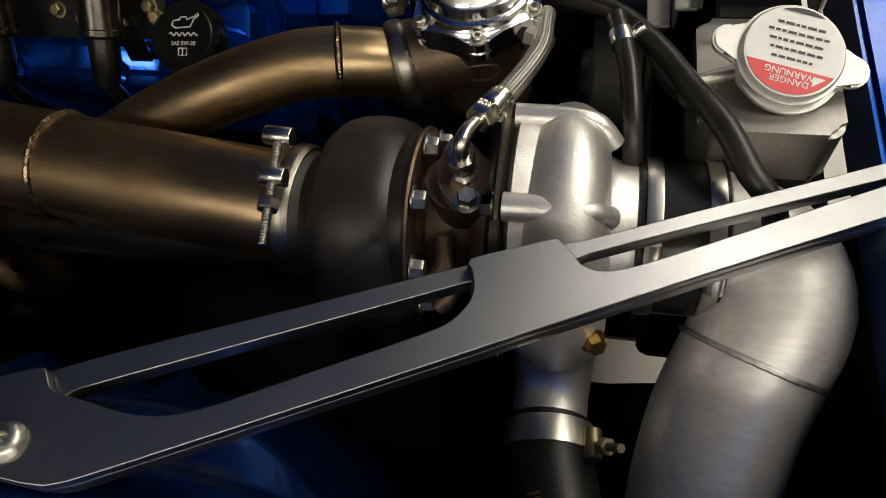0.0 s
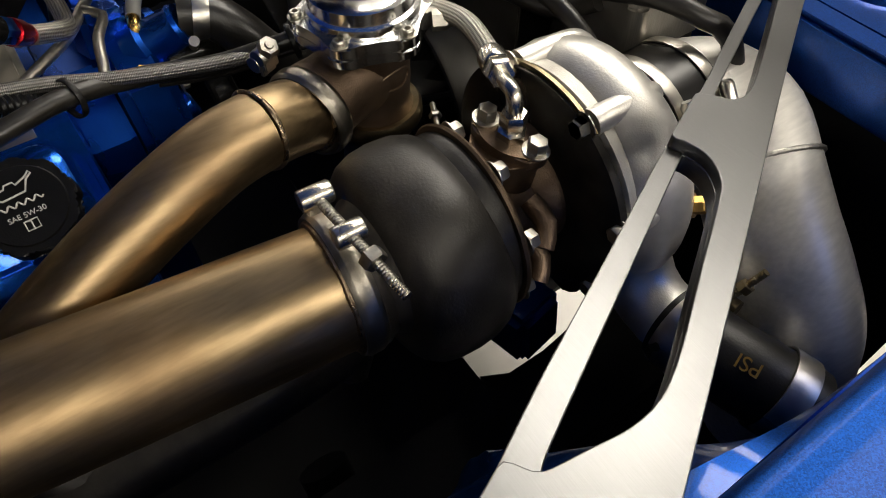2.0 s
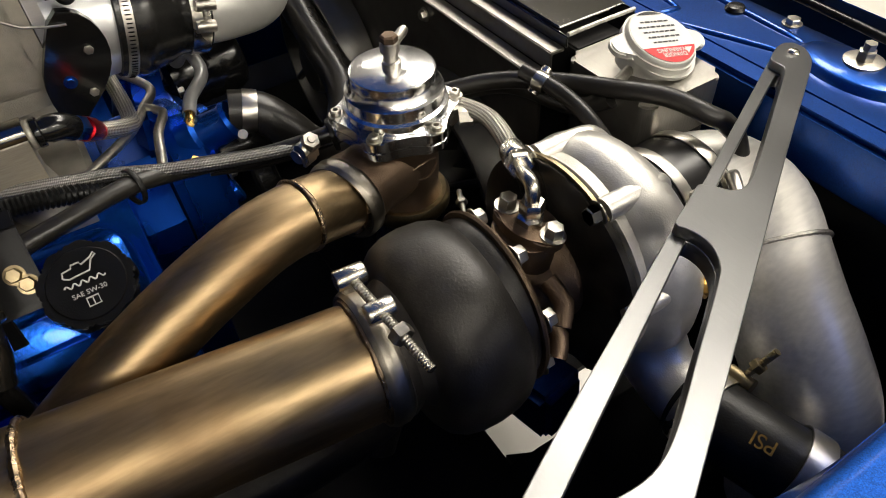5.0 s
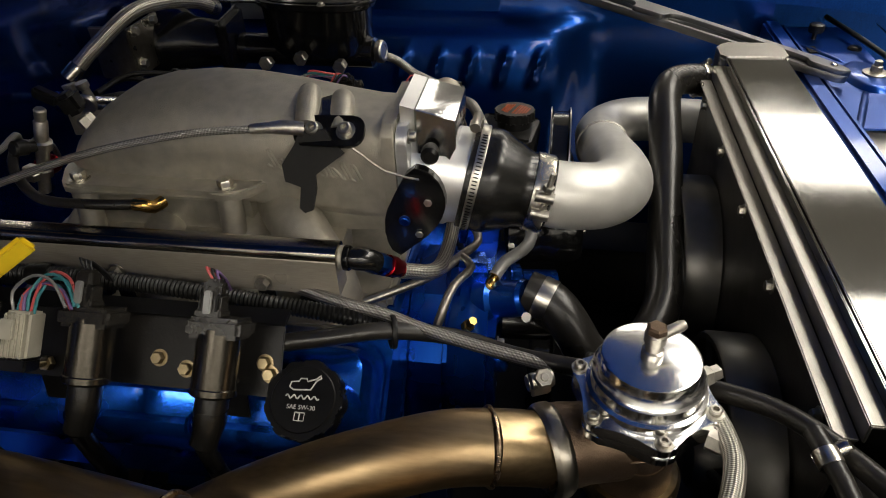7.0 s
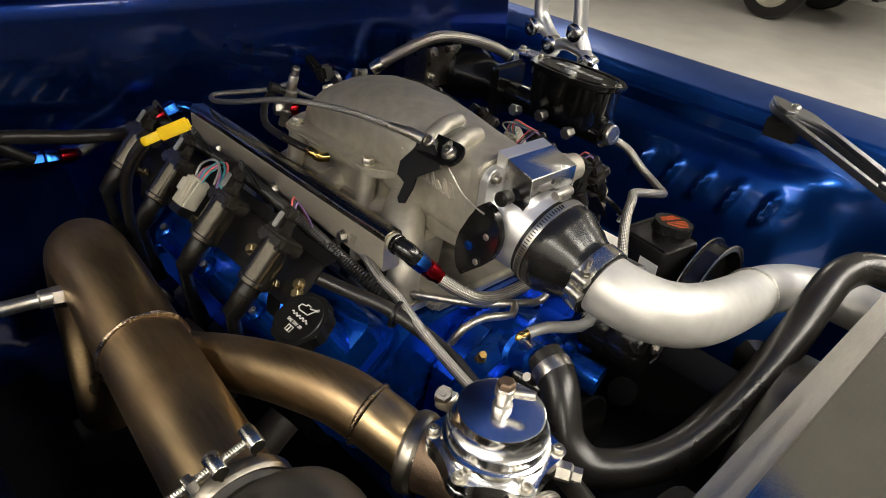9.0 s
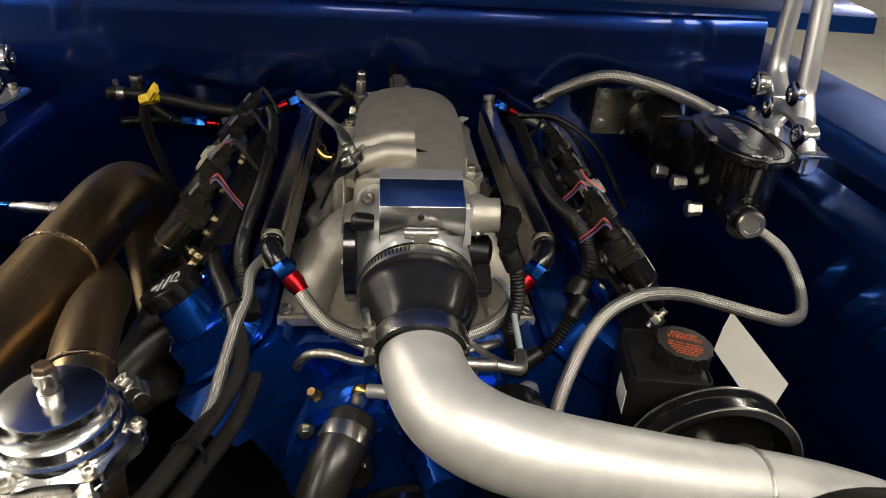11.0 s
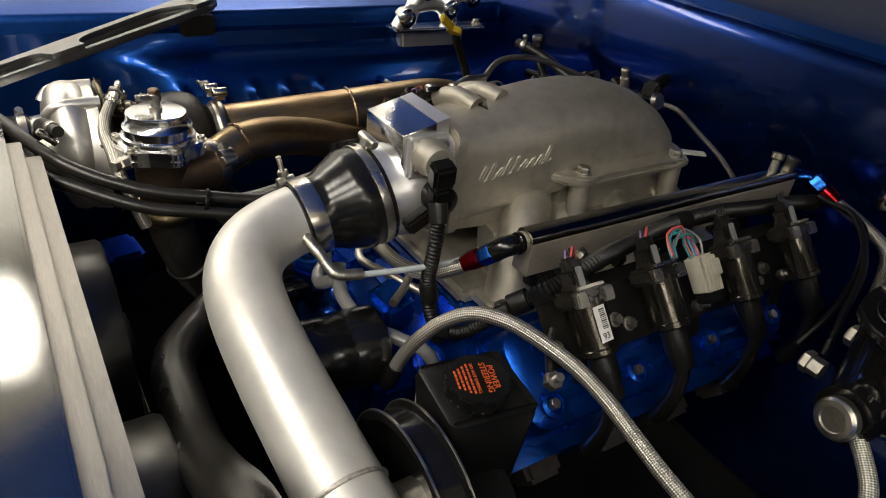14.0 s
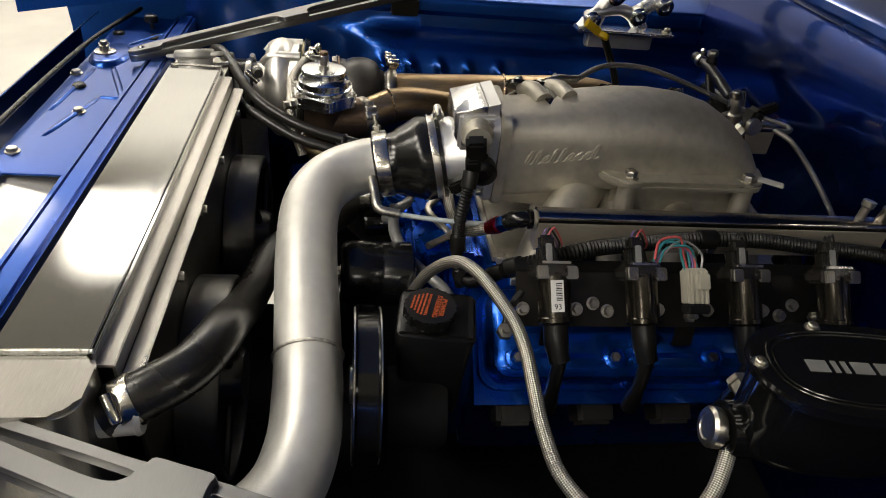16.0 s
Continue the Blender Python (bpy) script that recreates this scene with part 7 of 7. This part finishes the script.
def side_fitting():
    t = thing("heater_fitting", (-0.452, 0.505, 0.98), "black anodised heater hose union near the firewall", "hose fitting")
    part("body", lathe([(0.010, 0), (0.012, 0.004), (0.012, 0.022), (0.009, 0.026), (0.009, 0.04)], frame_to((-0.452, 0.505, 0.985), (0, -0.1, 1)), 12), PLASTIC, t)
    part("nut", lathe([(0.010, 0), (0.0115, 0.002), (0.0115, 0.010), (0.010, 0.012)], frame_to((-0.452, 0.501, 1.012), (0, -0.1, 1)), 6), STEEL, t)
    part("elbow", tube([(-0.452, 0.505, 0.99), (-0.43, 0.50, 0.97), (-0.40, 0.495, 0.95)], 0.009, 12), PLASTIC, t)
    an_fitting(t, (-0.375, 0.545, 0.927), (1, 0.0, -0.05), 0.0125)
    part("union_nut", lathe([(0.010, 0), (0.0125, 0.002), (0.0125, 0.02), (0.010, 0.022)], frame_to((-0.398, 0.545, 0.928), (1, 0, -0.03)), 6), BLUE_ANO, t, "blue anodised nut")
    part("pipe_run", tube([(-0.396, 0.545, 0.928), (-0.44, 0.545, 0.93), (-0.50, 0.53, 0.93)], 0.009, 12), PLASTIC, t)


side_fitting()
solid("rear_union", lathe([(0.008, 0), (0.011, 0.004), (0.011, 0.02), (0.013, 0.026), (0.013, 0.03)], frame_to((0.156, 0.474, 0.994), (0.1, 0.2, 1)) @ Matrix.Scale(0.75, 4), 12), STEEL, "plated union standing at the rail's rear end", "hose fitting")
solid("rear_regulator", lathe([(0.006, 0), (0.006, 0.02), (0.009, 0.022), (0.009, 0.03)], frame_to((0.152, 0.445, 0.994), (-0.1, 0.2, 1)), 10), STEEL, "small plated fitting beside the fuel rail", "hose fitting")
for pts in ([(0.20, 0.49, 0.97), (0.27, 0.46, 0.985), (0.33, 0.40, 0.96), (0.355, 0.34, 0.92), (0.37, 0.30, 0.88)], [(0.21, 0.48, 0.98), (0.28, 0.47, 0.975), (0.32, 0.42, 0.94), (0.335, 0.36, 0.90), (0.33, 0.32, 0.86)]):
    solid("sensor_cable", tube(pts, 0.0045, 8), PLASTIC, "black sleeved sensor cable beside the engine", "cable", "sensor cables")


# ---- brake master cylinder ----
def master():
    t = thing("brake_master_cylinder", (0.47, 0.21, 0.90), "black brake master cylinder with an oval lidded reservoir", "brake part")
    m = Matrix.Translation((0.484, 0.212, 1.042)) @ pose(0, 0, 0, 0, 2, -5) @ Matrix.Translation((0, 0, -1.04))

    def oval(a, b, n=40):
        return [(math.copysign(abs(math.cos(w)) ** 0.75, math.cos(w)) * a, math.copysign(abs(math.sin(w)) ** 0.75, math.sin(w)) * b) for w in (2 * math.pi * k / n for k in range(n))]

    rings = [[m @ Vector((x, y, z)) for x, y in oval(a, b)] for z, a, b in ((0.945, 0.040, 0.085), (0.96, 0.046, 0.094), (1.0, 0.047, 0.096), (1.03, 0.049, 0.098), (1.033, 0.052, 0.102))]
    part("reservoir", loft(rings), GLOSS_BLACK, t, "gloss black reservoir")
    lid = part("lid", prism(oval(0.056, 0.107), 0.010, m @ Matrix.Translation((0, 0, 1.034)), bevel=0.003), GLOSS_BLACK, t, "black oval lid")
    for a, b in ((0.045, 0.09), (0.041, 0.085)):
        pts = [m @ Vector((x, y, 1.0445)) for x, y in oval(a, b)]
        part("lid_ridge", tube(pts + pts[:1], 0.0012, 6, smooth=False, caps=False), GLOSS_BLACK, lid)
    # maker's word drawn as plain pale bars
    for k, w in enumerate((0.019, 0.005, 0.005, 0.018, 0.015, 0.011, 0.014)):
        y = -0.058 + sum((0.019, 0.005, 0.005, 0.018, 0.015, 0.011, 0.014)[:k]) + 0.004 * k
        part("lid_mark", block(0.014, w, 0.0006, m @ Matrix.Translation((0, y + w / 2, 1.0446)), 0.0002), GREY_TUBE, lid, "pale raised lid mark")
    for x, y in ((0.0, 0.1), (0.0, -0.1), (0.05, 0.03), (-0.05, -0.03)):
        part("lid_screw", bolt(m @ Vector((x, y, 1.0435)), (0, 0, 1), 0.009, 0.005, sunk=True), STEEL, lid)
    part("bore", tube([(0.470, 0.112, 0.955), (0.475, 0.22, 0.955), (0.480, 0.36, 0.955)], 0.027, 28), GLOSS_BLACK, t)
    part("end_cap", lathe([(0.018, 0), (0.0195, 0.002), (0.0195, 0.010), (0.017, 0.013), (0.012, 0.0135), (0.011, 0.012), (0.0002, 0.012)], frame_to((0.471, 0.108, 0.957), (-0.12, -1, 0.1)), 32), STEEL, t, "bright round end cap")
    for p, d in (((0.415, 0.229, 0.963), (-1, 0, 0)), ((0.412, 0.16, 0.952), (-1, 0, 0)), ((0.482, 0.12, 0.95), (0.5, -0.9, 0)), ((0.41, 0.29, 0.955), (-1, 0, 0.2))):
        part("port_plug", lathe([(0.010, -0.012), (0.010, 0.0), (0.012, 0.001), (0.012, 0.007), (0.010, 0.009)], frame_to(p, d), 6), STEEL, t, "plated port plug")
    part("mounting", block(0.11, 0.02, 0.11, Matrix.Translation((0.475, 0.375, 0.965)) @ pose(0, 0, 0, 0, 0, 6), 0.008), GLOSS_BLACK, t)
    part("pushrod_tube", lathe([(0.035, 0), (0.04, 0.02), (0.045, 0.06), (0.06, 0.08), (0.062, 0.19)], frame_to((0.475, 0.385, 0.965), (0.03, 1, 0)), 32), GLOSS_BLACK, t)
    b = thing("booster_bracket", (0.40, 0.48, 0.95), "plated steel pedal bracket on the firewall", "bracket")
    part("plate", block(0.10, 0.006, 0.085, Matrix.Translation((0.405, 0.50, 0.985)), 0.0025), DULL_STAINLESS, b)
    part("side", block(0.006, 0.07, 0.09, Matrix.Translation((0.36, 0.535, 0.985)), 0.0025), DULL_STAINLESS, b)
    for x, z in ((0.37, 0.965), (0.37, 1.02), (0.43, 1.02)):
        part("nut", bolt((x, 0.4965, z), (0, -1, 0), 0.013, 0.010), STEEL, b)


master()
braided_hose([(0.27, 0.555, 0.985), (0.30, 0.52, 1.02), (0.36, 0.48, 1.055), (0.43, 0.46, 1.05), (0.50, 0.45, 1.03), (0.57, 0.45, 1.0)], 0.0115, "braided hose arching over the brake cylinder", BRAID)


# ---- bonnet hinges ----
def hinge(s):
    t = thing("bonnet_hinge", (s * 0.645, 0.37, 0.97), "polished billet aluminium bonnet hinge with two arms", "hinge", "bonnet hinges")
    part("base", block(0.05, 0.23, 0.008, Matrix.Translation((s * 0.645, 0.376, 0.996)), 0.003), POLISHED, t, "polished base plate")
    part("foot", block(0.03, 0.16, 0.05, Matrix.Translation((s * 0.668, 0.376, 0.972)), 0.006), MILLED, t)

    def arm(pts, r, name="arm"):
        part(name, tube(pts, r, 16, 0.008), MILLED, t, "rounded polished arm")

    x = s * 0.64
    arm([(x, 0.30, 1.01), (x, 0.31, 1.04), (x, 0.33, 1.075), (x, 0.34, 1.13), (x, 0.365, 1.25), (x, 0.39, 1.40)], lambda u: 0.017 - 0.003 * u)
    x = s * 0.655
    arm([(x, 0.42, 1.0), (x, 0.40, 1.03), (x, 0.43, 1.06), (x, 0.455, 1.10), (x, 0.46, 1.2), (x, 0.455, 1.375)], lambda u: 0.017 - 0.003 * u)
    arm([(s * 0.635, 0.27, 1.0), (s * 0.635, 0.30, 1.035), (s * 0.635, 0.36, 1.045), (s * 0.635, 0.40, 1.02)], 0.0135, "link")
    for y, z in ((0.29, 1.02), (0.335, 1.075), (0.395, 1.035), (0.45, 1.06)):
        part("pivot", lathe([(0.019, -0.014), (0.020, -0.012), (0.020, 0.012), (0.016, 0.015), (0.009, 0.016), (0.008, 0.012), (0.0002, 0.012)], frame_to((s * 0.635, y, z), (-s, 0, 0)), 28), POLISHED, t)
    for y in (0.28, 0.48):
        part("base_bolt", bolt((s * 0.645, y, 1.0), (0, 0, 1), 0.014, 0.009, sunk=True), STEEL, t)


hinge(1)
hinge(-1)


# ---- the other vehicle in the workshop ----
def pickup():
    t = thing("parked_pickup", (8.6, 3.2, 0.0), "black pickup truck parked across the workshop", "vehicle")
    body = loft([[(x, y, z) for y, z in ((1.75, 0.55), (1.70, 0.75), (1.78, 1.0), (2.6, 1.08), (3.1, 1.12), (3.7, 1.75), (4.9, 1.78), (5.1, 1.1), (6.6, 1.08), (6.65, 0.55))] for x in (7.9, 9.7)])
    bmesh.ops.bevel(body, geom=body.edges[:], offset=0.06, segments=3, affect="EDGES")
    part("body", body, GLOSS_BLACK, t, "gloss black bodywork")
    part("bumper", block(1.85, 0.16, 0.22, Matrix.Translation((8.8, 1.68, 0.52)), 0.05), PLASTIC, t, "black bumper")
    part("marker_lamp", block(0.03, 0.22, 0.07, Matrix.Translation((7.885, 2.02, 0.62)), 0.01), ORANGE_INK, t, "orange side marker")
    for y in (2.75, 5.75):
        for x, d in ((7.98, -1), (9.62, 1)):
            m = frame_to((x, y, 0.37), (d, 0, 0))
            w = part("wheel", lathe([(0.03, 0.04), (0.2, 0.03), (0.23, 0.07), (0.24, 0.09), (0.24, -0.1), (0.03, -0.1)], m, 32, closed=True), CAST, t, "silver wheel")
            part("tyre", lathe([(0.24, -0.11), (0.35, -0.12), (0.37, -0.09), (0.37, 0.09), (0.35, 0.12), (0.24, 0.11)], m, 40, closed=True), RUBBER, w, "black tyre")


pickup()
